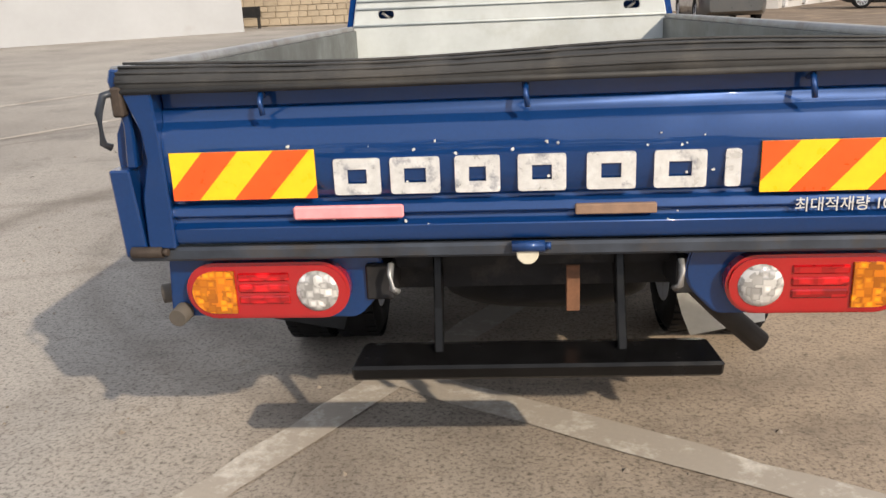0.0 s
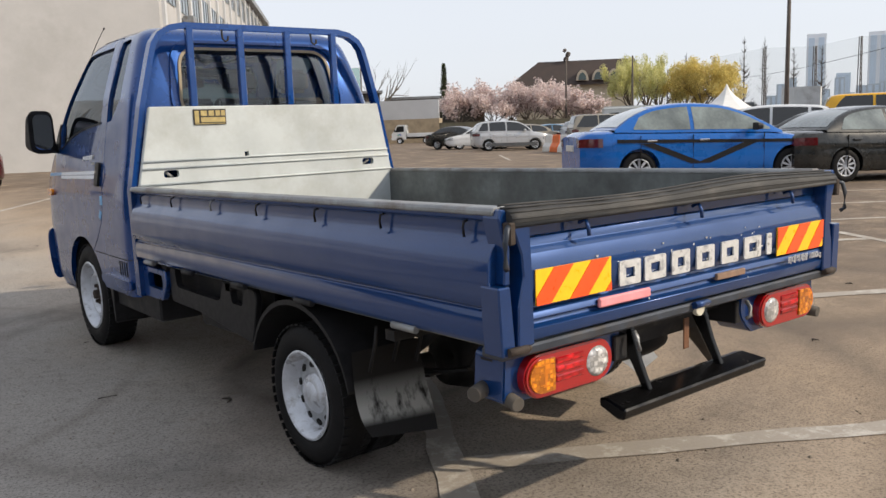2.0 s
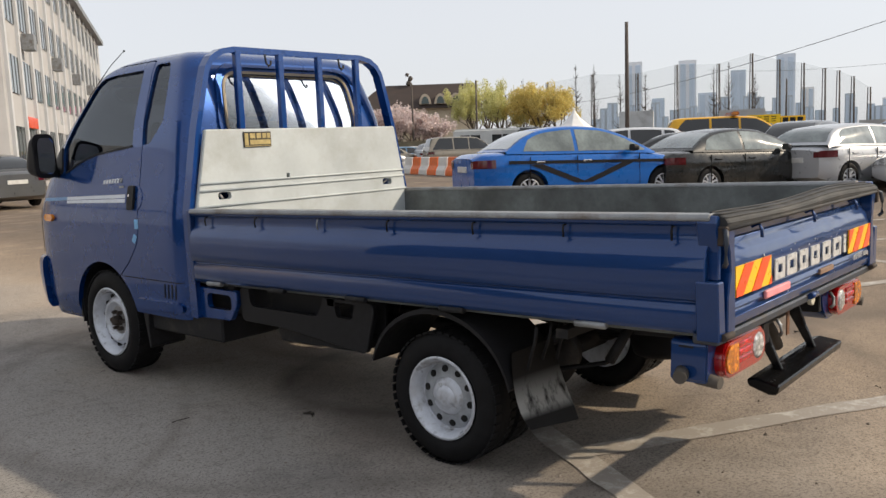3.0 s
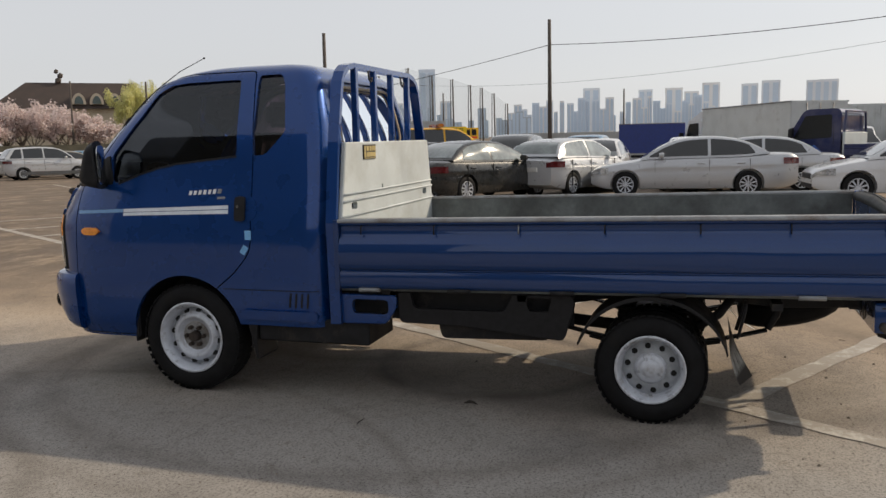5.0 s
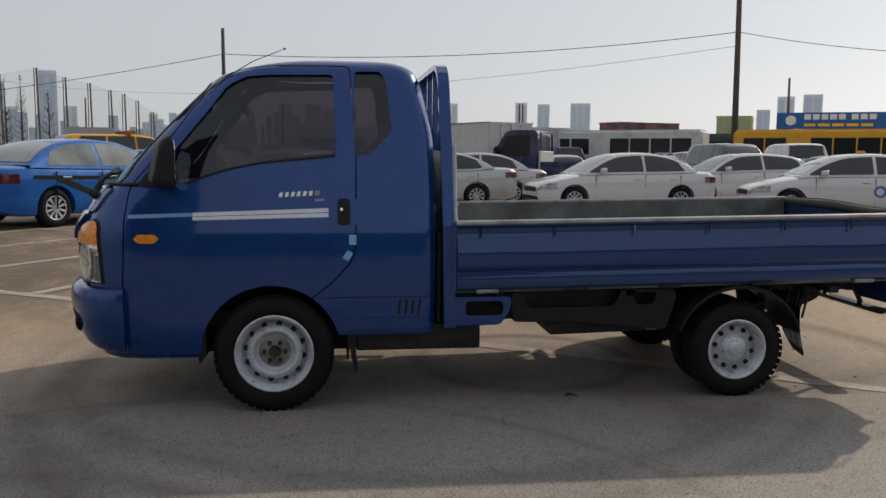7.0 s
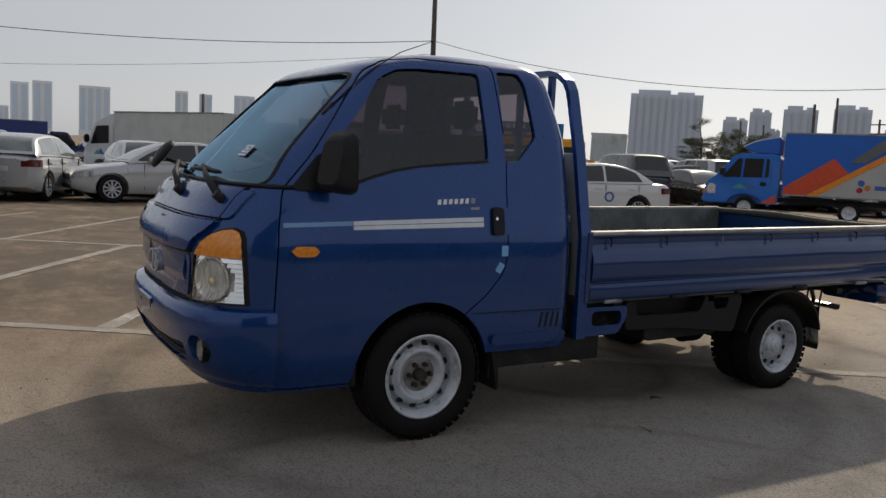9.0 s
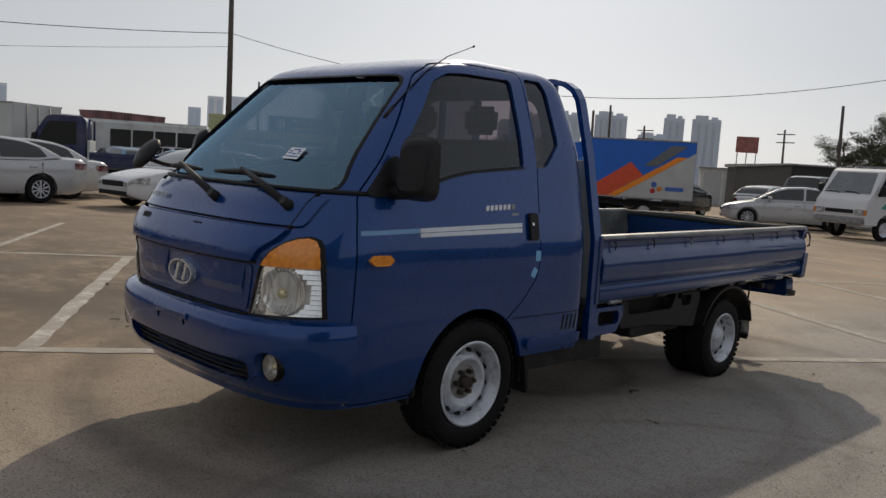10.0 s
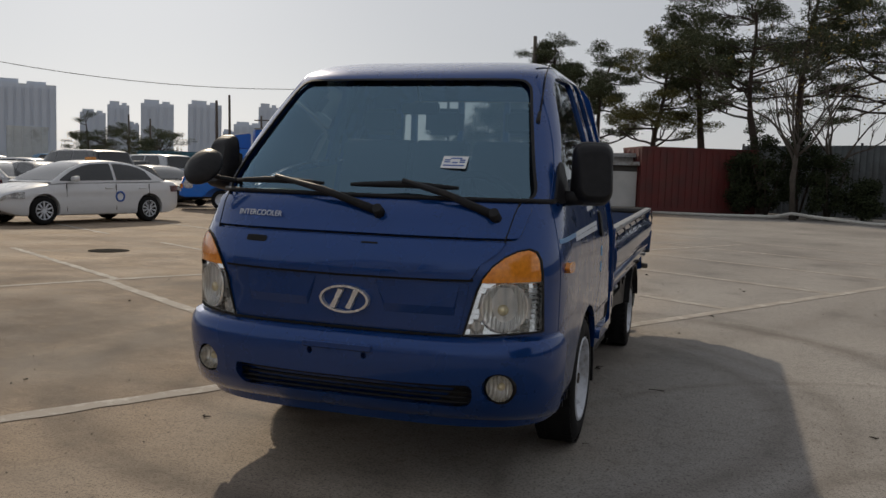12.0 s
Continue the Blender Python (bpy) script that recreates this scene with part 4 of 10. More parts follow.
# cowl strip and wipers
bm = bmesh.new()
cowl = [(x, y + 0.005, 1.213 + 0.0) for x, y, z in [tuple(p) for p in cab_ring(1.213)] if y > 4.5]
cowl.sort()
tube(bm, cowl, 0.011, 6)
part("cowl_strip", bm, BLACK_PLASTIC, truck, "black strip along the windscreen base")
for px, tipx, midx in ((-0.59, 0.02, -0.19), (-0.125, 0.58, 0.40)):
    bm = bmesh.new()
    def on_screen(x, z, off):
        r = [p for p in cab_ring(z) if p.y > 4.2]
        r.sort(key=lambda p: abs(p.x - x))
        a, b = r[0], r[1]
        t = 0 if abs(b.x - a.x) < 1e-6 else (x - a.x) / (b.x - a.x)
        y = a.y + (b.y - a.y) * t
        return Vector((x, y + off, z + off * 0.7))
    base = on_screen(px, 1.14, 0.02)
    cyl(bm, base - Vector((0, 0.03, 0.02)), base + Vector((0, 0.02, 0.015)), 0.026, 0.02, 16)
    mid = on_screen(midx, 1.255, 0.035)
    tube(bm, [base, base.lerp(mid, 0.5) + Vector((0, 0.02, 0.015)), mid], [0.018, 0.015, 0.010], 8)
    arm = part("wiper_arm", bm, BLACK_METAL, truck, "black windscreen wiper arm")
    bm = bmesh.new()
    L = [on_screen(midx + (k - 4) * 0.058, 1.25 - 0.002 * abs(k - 4), 0.02) for k in range(9)]
    tube(bm, L, [0.008, 0.012, 0.014, 0.016, 0.017, 0.016, 0.014, 0.012, 0.008], 6)
    part("wiper_blade", bm, BLACK_PLASTIC, arm, "black wiper blade")

# door mirrors
def shell_box(bm, c, w, h, d, taper=0.85):
    sec = []
    for k in range(7):
        t = k / 6
        s = 1 - (1 - taper) * t - 0.25 * max(0, t - 0.75) * 4 * 0.5
        sec.append([Vector((c[0] + x * s, c[1] + (t - 0.3) * d, c[2] + z * s)) for x, z in rounded(rect(-w / 2, w / 2, -h / 2, h / 2), 0.06, 5)])
    rows = [[bm.verts.new(p) for p in r] for r in sec]
    n = len(rows[0])
    for A, B in zip(rows, rows[1:]):
        for k in range(n):
            bm.faces.new((A[k], A[(k + 1) % n], B[(k + 1) % n], B[k])).smooth = True
    bm.faces.new(rows[0][::-1]), bm.faces.new(rows[-1])


for s in (-1, 1):
    bm = bmesh.new()
    shell_box(bm, (s * 0.905, 4.36, 1.332), 0.18, 0.275, 0.10, 0.8)
    toe = Matrix.Translation((s * 0.905, 4.36, 0)) @ Matrix.Rotation(radians(-22 * s), 4, "Z") @ Matrix.Translation((s * -0.905, -4.36, 0))
    for v in bm.verts:
        up = (v.co.z - 1.195) / 0.275
        v.co.y = 4.33 + (v.co.y - 4.33) * (1.2 - 0.75 * up) + 0.015 * up
    bm.transform(toe)
    mir = part("door_mirror", bm, BLACK_PLASTIC, truck, "black plastic door mirror")
    bm = bmesh.new()
    prism(bm, rounded([(s * 0.905 - 0.068, 1.22), (s * 0.905 + 0.068, 1.22), (s * 0.905 + 0.068, 1.445), (s * 0.905 - 0.068, 1.445)], 0.05, 4), "y", 4.327, 4.331)
    bm.transform(toe)
    part("mirror_glass", bm, MIRROR, mir)
    bm = bmesh.new()
    tube(bm, [(s * 0.89, 4.36, 1.24), (s * 0.86, 4.38, 1.225), (s * 0.79, 4.40, 1.225)], [0.03, 0.028, 0.035], 10)
    part("mirror_arm", bm, BLACK_PLASTIC, mir)
    skin("mirror_base", rounded([(4.50, 1.20), (4.33, 1.215), (4.335, 1.27), (4.36, 1.385), (4.41, 1.36), (4.53, 1.215)], 0.015, 2), "x", -1.2 if s < 0 else 0.4, -0.4 if s < 0 else 1.2, BLACK_PLASTIC, mir, "", 0.01)
# round front-view mirror on the far side, its glass turned to the driver and down to the bumper
FACE = Matrix.Translation((0.76, 4.76, 1.31)) @ Vector((0, 1, 0)).rotation_difference(Vector((-0.07, -0.81, -0.58))).to_matrix().to_4x4()
bm = bmesh.new()
lathe(bm, [(0.004, 0.0005), (0.004, 0.082), (0.012, 0.09), (0.004, 0.096), (-0.012, 0.09), (-0.026, 0.06), (-0.034, 0.025), (-0.036, 0.0005)], (0, 0, 0), 32, "y", False)
bm.transform(FACE)
m2 = part("round_mirror", bm, BLACK_PLASTIC, truck, "round black front-view mirror on a stalk")
bm = bmesh.new()
lathe(bm, [(0.006, 0.0005), (0.010, 0.045), (0.006, 0.083), (0.003, 0.0005)], (0, 0, 0), 32, "y", False)
bm.transform(FACE)
part("mirror_face", bm, MIRROR, m2)
bm = bmesh.new()
tube(bm, [(0.76, 4.74, 1.28), (0.72, 4.68, 1.26), (0.66, 4.62, 1.25), (0.62, 4.58, 1.22)], 0.011, 8)
part("mirror_stalk", bm, BLACK_METAL, m2)
# aerial on the roof edge
bm = bmesh.new()
tube(bm, [(-0.655, 4.33, 1.565), (-0.64, 4.19, 1.70), (-0.625, 4.08, 1.785), (-0.62, 3.95, 1.865), (-0.622, 3.78, 1.935)], [0.004, 0.0035, 0.003, 0.0025, 0.002], 6)
cyl(bm, (-0.65, 4.345, 1.54), (-0.65, 4.30, 1.60), 0.012, 0.007, 8)
bmesh.ops.create_icosphere(bm, subdivisions=1, radius=0.007, matrix=Matrix.Translation((-0.622, 3.78, 1.935)))
part("aerial", bm, BLACK_METAL, truck, "thin whip aerial")

# cab interior
bm = bmesh.new()
prism(bm, rounded([(4.62, 0.9), (4.66, 1.17), (4.5, 1.2), (4.35, 1.17), (4.28, 1.05), (4.3, 0.85)], 0.04, 3), "x", -0.72, 0.72, 0.01)
part("dashboard", bm, DASH, truck, "grey moulded dashboard")
bm = bmesh.new()
lathe(bm, [(0.018 * math.cos(a), 0.19 + 0.018 * math.sin(a)) for a in [2 * math.pi * k / 8 for k in range(8)]], (0, 0, 0), 32, "z")
cyl(bm, (0, 0, -0.03), (0, 0, 0.01), 0.06, seg=16)
for a in (0, 120, 240):
    c = Vector((math.cos(radians(a + 90)), math.sin(radians(a + 90)), 0))
    tube(bm, [c * 0.04, c * 0.18], 0.012, 6)
sw = part("steering_wheel", bm, BLACK_PLASTIC, truck, "black steering wheel")
sw.matrix_local = pose(-0.36, 4.2, 1.19, 40, 0, 0)
for x0, x1 in ((-0.66, -0.12), (-0.08, 0.22), (0.24, 0.66)):
    bm = bmesh.new()
    box(bm, x0, x1, 3.45, 3.98, 0.82, 0.98, 0.04, 3)
    seat = part("seat", bm, SEAT, truck, "dark grey cloth seat")
    bm = bmesh.new()
    prism(bm, rounded([(3.52, 0.95), (3.64, 0.98), (3.50, 1.5), (3.40, 1.5)], 0.04, 4), "x", x0, x1, 0.02, 2)
    part("backrest", bm, SEAT, seat)
    bm = bmesh.new()
    box(bm, (x0 + x1) / 2 - 0.11, (x0 + x1) / 2 + 0.11, 3.40, 3.48, 1.53, 1.68, 0.03, 3)
    part("headrest", bm, SEAT, seat)
bm = bmesh.new()
box(bm, -0.10, 0.10, 4.04, 4.06, 1.60, 1.66, 0.008, 2)
cyl(bm, (0, 4.05, 1.66), (0, 4.10, 1.73), 0.008)
part("rear_view_mirror", bm, BLACK_PLASTIC, truck, "interior rear-view mirror")
bm = bmesh.new()
box(bm, -0.6, 0.6, 3.03, 3.05, 0.95, 1.39)
part("rear_trim", bm, DASH, truck)
# paper on the windscreen
pp = on_screen(-0.36, 1.366, -0.006)
bm = bmesh.new()
box(bm, -0.055, 0.055, -0.001, 0.001, -0.035, 0.035)
paper = part("paper_slip", bm, PAPER, truck, "printed paper slip stuck on the windscreen")
paper.matrix_local = Matrix.Translation(pp) @ pose(0, 0, 0, -44, 0, 180)
for zz, x0, x1 in ((0.022, -0.02, 0.03), (0.012, -0.045, -0.02), (0.012, 0.022, 0.045), (0.0, -0.045, -0.02), (0.0, 0.022, 0.045), (-0.004, -0.01, 0.015), (-0.02, -0.045, 0.045)):
    bm = bmesh.new()
    box(bm, x0, x1, -0.0025, 0.0025, zz - 0.003, zz + 0.003)
    part("print", bm, INK, paper)
# wheels
def tyre_profile(w, r, rim):
    return [(-w / 2 + 0.012, rim), (-w / 2, rim + 0.02), (-w / 2 - 0.004, rim + 0.045), (-w / 2 + 0.004, r - 0.035), (-w / 2 + 0.016, r - 0.012), (-w / 2 + 0.03, r - 0.003), (0, r),
            (w / 2 - 0.03, r - 0.003), (w / 2 - 0.016, r - 0.012), (w / 2 - 0.004, r - 0.035), (w / 2 + 0.004, rim + 0.045), (w / 2, rim + 0.02), (w / 2 - 0.012, rim)]


def truck_wheel(x, y, z, r, w, rim, s, outer, convex):
    """s: side the outer face points to; convex: the hub stands out (front), otherwise dished."""
    bm = bmesh.new()
    lathe(bm, tyre_profile(w, r, rim), (x, y, z), 56, "x")
    wheel = part("wheel", bm, RUBBER, truck, "worn black tyre on a silver steel wheel")
    bm = bmesh.new()
    n = 44
    for k in range(n):
        for q in (-1, 1):
            a = 2 * math.pi * (k + (0.25 if q > 0 else 0)) / n
            c, d = math.cos(a), math.sin(a)
            t = Vector((0, -d, c))
            o, e = Vector((x + q * w * 0.33, y + c * (r - 0.004), z + d * (r - 0.004))), Vector((0, c, d))
            b = bmesh.new()
            hx, ht, hr = w * 0.12, r * 0.05, 0.004
            vs = [o + Vector((i * hx, 0, 0)) + t * (j * ht) + e * (m * hr) for i in (-1, 1) for j in (-1, 1) for m in (-1, 1)]
            add(b, vs, [(0, 1, 3, 2), (4, 6, 7, 5), (0, 4, 5, 1), (2, 3, 7, 6), (1, 5, 7, 3)])
            join(bm, b)
    part("tread", bm, RUBBER, wheel)["kind"] = "stuff"
    f = s * w / 2
    bm = bmesh.new()
    if convex:
        prof = [(f * 0.96, rim + 0.004), (f * 1.03, rim - 0.003), (f * 0.98, rim - 0.010), (f * 0.88, rim - 0.013), (f * 0.80, rim - 0.022), (f * 0.2, rim - 0.028), (f * 0.12, rim - 0.036), (f * 0.16, rim * 0.80), (f * 0.60, rim * 0.64),
                (f * 0.64, rim * 0.58), (f * 0.58, rim * 0.53), (f * 0.36, rim * 0.50), (f * 0.34, rim * 0.30), (f * 0.34, 0.001), (-f * 0.9, 0.001), (-f * 0.9, rim)]
    else:
        prof = [(f * 0.96, rim + 0.004), (f * 1.03, rim - 0.003), (f * 0.98, rim - 0.009), (f * 0.88, rim - 0.012), (f * 0.80, rim - 0.02), (f * 0.15, rim - 0.024), (f * 0.08, rim - 0.03), (f * 0.12, rim * 0.80), (f * 0.26, rim * 0.62), (f * 0.34, rim * 0.46),
                (f * 0.50, rim * 0.42), (f * 0.60, rim * 0.36), (f * 0.64, 0.001), (-f * 0.9, 0.001), (-f * 0.9, rim)]
    lathe(bm, prof, (x, y, z), 48, "x", False)
    rm = part("rim", bm, SILVER_RIM, wheel, "silver painted steel rim")
    if not outer:
        return
    bm = bmesh.new()
    d1 = s * 0.003
    # darker overlay: the shade inside the rim's recess is put into its colour
    groove = [(f * 0.12 + d1, rim - 0.0365), (f * 0.16 + d1, rim * 0.80), (f * 0.36 + d1, rim * 0.725)] if convex else [(f * 0.08 + d1, rim - 0.031), (f * 0.12 + d1, rim * 0.80), (f * 0.26 + d1, rim * 0.62), (f * 0.33 + d1, rim * 0.47)]
    lathe(bm, groove, (x, y, z), 40, "x", False)
    part("dusty_groove", bm, RIM_SHADE, rm, "darker rim groove, its shade put into the colour")
    nh, rr = 12 if convex else 10, rim * (0.74 if convex else 0.66)
    d0 = f * (0.33 if convex else 0.235)
    for k in range(nh):
        a = 2 * math.pi * (k + 0.3) / nh
        bm = bmesh.new()
        c = Vector((x + d0, y + rr * math.cos(a), z + rr * math.sin(a)))
        tilt = Vector((s * 1.0, -0.25 * math.cos(a) * (1 if convex else -1), -0.25 * math.sin(a) * (1 if convex else -1))) if convex else Vector((s, 0.3 * math.cos(a), 0.3 * math.sin(a)))
        tilt.normalize()
        cyl(bm, c - tilt * 0.012, c + tilt * 0.009, 0.0145 if not convex else 0.015, seg=14)
        part("rim_hole", bm, HOLE, rm)
    bm = bmesh.new()
    if convex:
        lathe(bm, [(f * 0.345, rim * 0.48), (f * 0.352, rim * 0.46), (f * 0.352, 0.036)], (x, y, z), 32, "x", False)
        part("hub_plate", bm, HUB_GREY, rm, "dull stained wheel centre")
        for k in range(6):
            a = 2 * math.pi * k / 6
            bm = bmesh.new()
            c = Vector((x + f * 0.34, y + 0.056 * math.cos(a), z + 0.056 * math.sin(a)))
            cyl(bm, c, c + Vector((s * 0.03, 0, 0)), 0.013, 0.011, 6, False)
            part("wheel_nut", bm, RUST, rm)
        bm = bmesh.new()
        cyl(bm, (x + f * 0.34, y, z), (x + f * 0.34 + s * 0.045, y, z), 0.034, 0.026, 20)
        part("hub", bm, RUST, rm, "rusty wheel hub")
    else:
        lathe(bm, [(f * 0.76, 0.0005), (f * 0.77, 0.026), (f * 0.72, 0.042), (f * 0.60, 0.05)], (x, y, z), 28, "x", False)
        part("hub_cap", bm, SILVER_RIM, rm, "silver hub cap")


FZ, RZ = 0.317, 0.278
RIM_SHADE = surface("shaded_rim_groove", (0.38, 0.4, 0.43), 0.6, 0.2, vary=0.25, scale=20)
HUB_GREY = surface("stained_wheel_centre", (0.33, 0.33, 0.335), 0.5, 0.4, vary=0.3, scale=20, dirt=(0.1, 0.075, 0.05), dirt_amount=0.5)
for s in (-1, 1):
    truck_wheel(s * 0.735, 3.845, FZ, 0.317, 0.19, 0.206, s, True, True)
    truck_wheel(s * 0.735, 1.228, RZ, 0.278, 0.15, 0.172, s, True, False)
    truck_wheel(s * 0.565, 1.228, RZ, 0.278, 0.15, 0.172, s, False, False)
    bm = bmesh.new()
    cyl(bm, (s * 0.2, 1.228, RZ), (s * 0.66, 1.228, RZ), 0.05)
    part("axle", bm, BLACK_METAL, truck)

# ---- load bed, guard frame, chassis ----
def lift(ob, amount=0.0155):
    """The unladen bed rises towards the tail."""
    for v in ob.data.vertices:
        v.co.z += amount * (2.9 - v.co.y)
    return ob


def bed_part(name, bm, mat, parent, label=""):
    return lift(part(name, bm, mat, parent, label))


# bed floor and the board behind the cab
bm = bmesh.new()
box(bm, -0.80, 0.80, 0.06, 2.90, 0.625, 0.665, 0.004)
bed = bed_part("bed_floor", bm, BEDGREY, truck, "scuffed grey ribbed steel bed floor")
for k in range(9):
    bm = bmesh.new()
    box(bm, -0.76 + k * 0.17, -0.70 + k * 0.17, 0.1, 2.84, 0.665, 0.672, 0.003)
    bed_part("floor_rib", bm, BEDGREY, bed)
bm = bmesh.new()
prism(bm, [(-0.815, 0.66), (0.815, 0.66), (0.808, 1.02), (0.722, 1.435), (-0.722, 1.435), (-0.808, 1.02)], "y", 2.862, 2.89, 0.006)
holes = [cutter(rounded([(sx * 0.63 - 0.042, 1.06), (sx * 0.63 + 0.042, 1.06), (sx * 0.63 + 0.042, 1.10), (sx * 0.63 - 0.042, 1.10)], 0.02, 4), "y", 2.7, 3.0) for sx in (-1, 1)]
holes.append(cutter(rect(-0.20, -0.175, 1.15, 1.178), "y", 2.7, 3.0))
bm = boolean(bm, holes, "DIFFERENCE")
board = part("headboard", bm, BOARD, truck, "off-white painted steel headboard, scratched")
for z in (1.028, 1.112, 1.150):
    bm = bmesh.new()
    w = 0.808 - max(0, z - 1.02) * 0.207 - 0.004
    tube(bm, [(-w, 2.858, z), (w, 2.858, z)], 0.006, 6)
    part("pressed_rib", bm, BOARD, board)
for sx in (-1, 1):
    bm = bmesh.new()
    tube(bm, [(sx * 0.60, 2.93, 1.06), (sx * 0.62, 2.90, 1.065), (sx * 0.65, 2.885, 1.09)], 0.008, 6)
    part("tie_loop", bm, GALV, board)
bm = bmesh.new()
box(bm, -0.485, -0.30, 2.855, 2.862, 1.335, 1.418)
sticker = part("sticker", bm, INK, board, "small dark sticker with gold print bars")
sticker.data.materials[0] = surface("sticker_dark", (0.03, 0.025, 0.02), 0.5)
for x0, x1, z0, z1 in ((-0.48, -0.457, 1.345, 1.41), (-0.445, -0.41, 1.382, 1.41), (-0.40, -0.37, 1.382, 1.41), (-0.36, -0.335, 1.382, 1.41), (-0.328, -0.306, 1.382, 1.41), (-0.445, -0.306, 1.348, 1.374), (-0.48, -0.306, 1.338, 1.342)):
    bm = bmesh.new()
    box(bm, x0, x1, 2.853, 2.8555, z0, z1)
    part("print_bar", bm, GOLD, sticker)

# guard frame of flat bar
def bar_path(bm, pts, depth, thick, y0, y1):
    """A flat bar in the x-z plane along points; y goes from y0 below to y1 above."""
    P, rows = [Vector(p) for p in pts], []
    zlo, zhi = min(p.y for p in P), max(p.y for p in P)
    for i, p in enumerate(P):
        d = (P[min(i + 1, len(P) - 1)] - P[max(i - 1, 0)]).normalized()
        nrm = Vector((-d.y, d.x)) * thick / 2
        yc = y0 + (y1 - y0) * (p.y - zlo) / (zhi - zlo)
        rows.append([bm.verts.new((q.x, yc + e * depth / 2, q.y)) for q, e in ((p + nrm, -1), (p + nrm, 1), (p - nrm, 1), (p - nrm, -1))])
    for A, B in zip(rows, rows[1:]):
        for k in range(4):
            bm.faces.new((A[k], A[(k + 1) % 4], B[(k + 1) % 4], B[k]))
    bm.faces.new(rows[0]), bm.faces.new(rows[-1][::-1])


hoop = [(-0.83, 0.445), (-0.83, 1.0), (-0.745, 1.435), (-0.675, 1.70), (-0.655, 1.765), (-0.62, 1.815), (-0.56, 1.85), (-0.48, 1.866), (0.48, 1.866), (0.56, 1.85), (0.62, 1.815), (0.655, 1.765), (0.675, 1.70), (0.745, 1.435), (0.83, 1.0), (0.83, 0.445)]
bm = bmesh.new()
bar_path(bm, hoop, 0.062, 0.03, 2.905, 2.93)
guard = part("guard_frame", bm, BLUE, truck, "blue steel guard frame behind the cab")
for x in (-0.455, -0.16, 0.135, 0.445):
    bm = bmesh.new()
    box(bm, x - 0.019, x + 0.019, 2.895, 2.93, 1.40, 1.86, 0.004)
    part("guard_bar", bm, BLUE, guard)
for x in (-0.27, 0.29):
    bm = bmesh.new()
    tube(bm, [(x, 2.9, 1.85), (x + 0.002, 2.895, 1.80), (x + 0.015, 2.89, 1.785), (x + 0.03, 2.89, 1.795), (x + 0.032, 2.89, 1.815)], 0.006, 6)
    part("rope_hook", bm, BLACK_METAL, guard)

# side gates
GATE = [(0.842, 0.645), (0.852, 0.66), (0.854, 0.70), (0.851, 0.738), (0.842, 0.744), (0.842, 0.75), (0.858, 0.756), (0.864, 0.79), (0.867, 0.84), (0.862, 0.885), (0.848, 0.915), (0.832, 0.93), (0.826, 0.945), (0.826, 0.985), (0.846, 0.992), (0.848, 1.005), (0.805, 1.005), (0.802, 0.66), (0.815, 0.645)]
for s in (-1, 1):
    bm = bmesh.new()
    prism(bm, [(s * x, z) for x, z in GATE], "y", 0.085, 2.868, 0.002)
    smooth_by_angle(bm, 0.7)
    gate = bed_part("side_gate", bm, BLUE_WORN, truck, "blue pressed-steel drop side, scratched")
    bm = bmesh.new()
    prism(bm, [(s * 0.800, 1.003), (s * 0.854, 1.003), (s * 0.856, 1.012), (s * 0.850, 1.024), (s * 0.806, 1.026), (s * 0.799, 1.015)], "y", 0.075, 2.875, 0.003)
    bed_part("top_rail", bm, GALV, gate, "bare grey steel top rail")
    bm = bmesh.new()
    box(bm, s * 0.790 if s > 0 else -0.802, s * 0.802 if s > 0 else -0.790, 0.085, 2.86, 0.668, 1.004)
    bed_part("inner_panel", bm, BEDGREY, gate, "scuffed grey inner panel")
    for y in (2.74, 2.33, 1.88, 1.45, 1.0, 0.6, 0.2):
        bm = bmesh.new()
        tube(bm, [(s * 0.832, y, 0.985), (s * 0.846, y, 0.982), (s * 0.850, y, 0.965), (s * 0.846, y, 0.94)], 0.004, 6)
        bed_part("rope_hook", bm, GALV if y == 1.88 else BLACK_METAL, gate)
    for y in (2.70, 2.2, 1.66, 1.12, 0.5):
        bm = bmesh.new()
        cyl(bm, (s * 0.845, y - 0.06, 0.64), (s * 0.845, y + 0.06, 0.64), 0.012, seg=10)
        bed_part("hinge", bm, GALV if y in (2.7, 0.5) else BLACK_METAL, gate)
    bm = bmesh.new()
    box(bm, s * 0.80 if s > 0 else -0.852, s * 0.852 if s > 0 else -0.80, 2.87, 2.90, 0.64, 1.02, 0.003)
    bed_part("end_post", bm, BLUE_WORN, gate)

# tailgate
TAIL = [(0.035, 0.694), (0.012, 0.696), (0.006, 0.703), (0.004, 0.718), (0.002, 0.732), (0.020, 0.74), (0.022, 0.752), (0.006, 0.757), (0.012, 0.775), (0.024, 0.78), (0.026, 0.79), (0.014, 0.795),
        (0.005, 0.84), (0.004, 0.885), (0.018, 0.935), (0.036, 0.952), (0.038, 0.975), (0.046, 0.978), (0.046, 1.015), (0.075, 1.015), (0.075, 0.694)]
bm = bmesh.new()
prism(bm, TAIL, "x", -0.755, 0.755, 0.002)
smooth_by_angle(bm, 0.6)
tail = part("tailgate", bm, BLUE_WORN, truck, "blue pressed-steel tailgate with chipped paint")
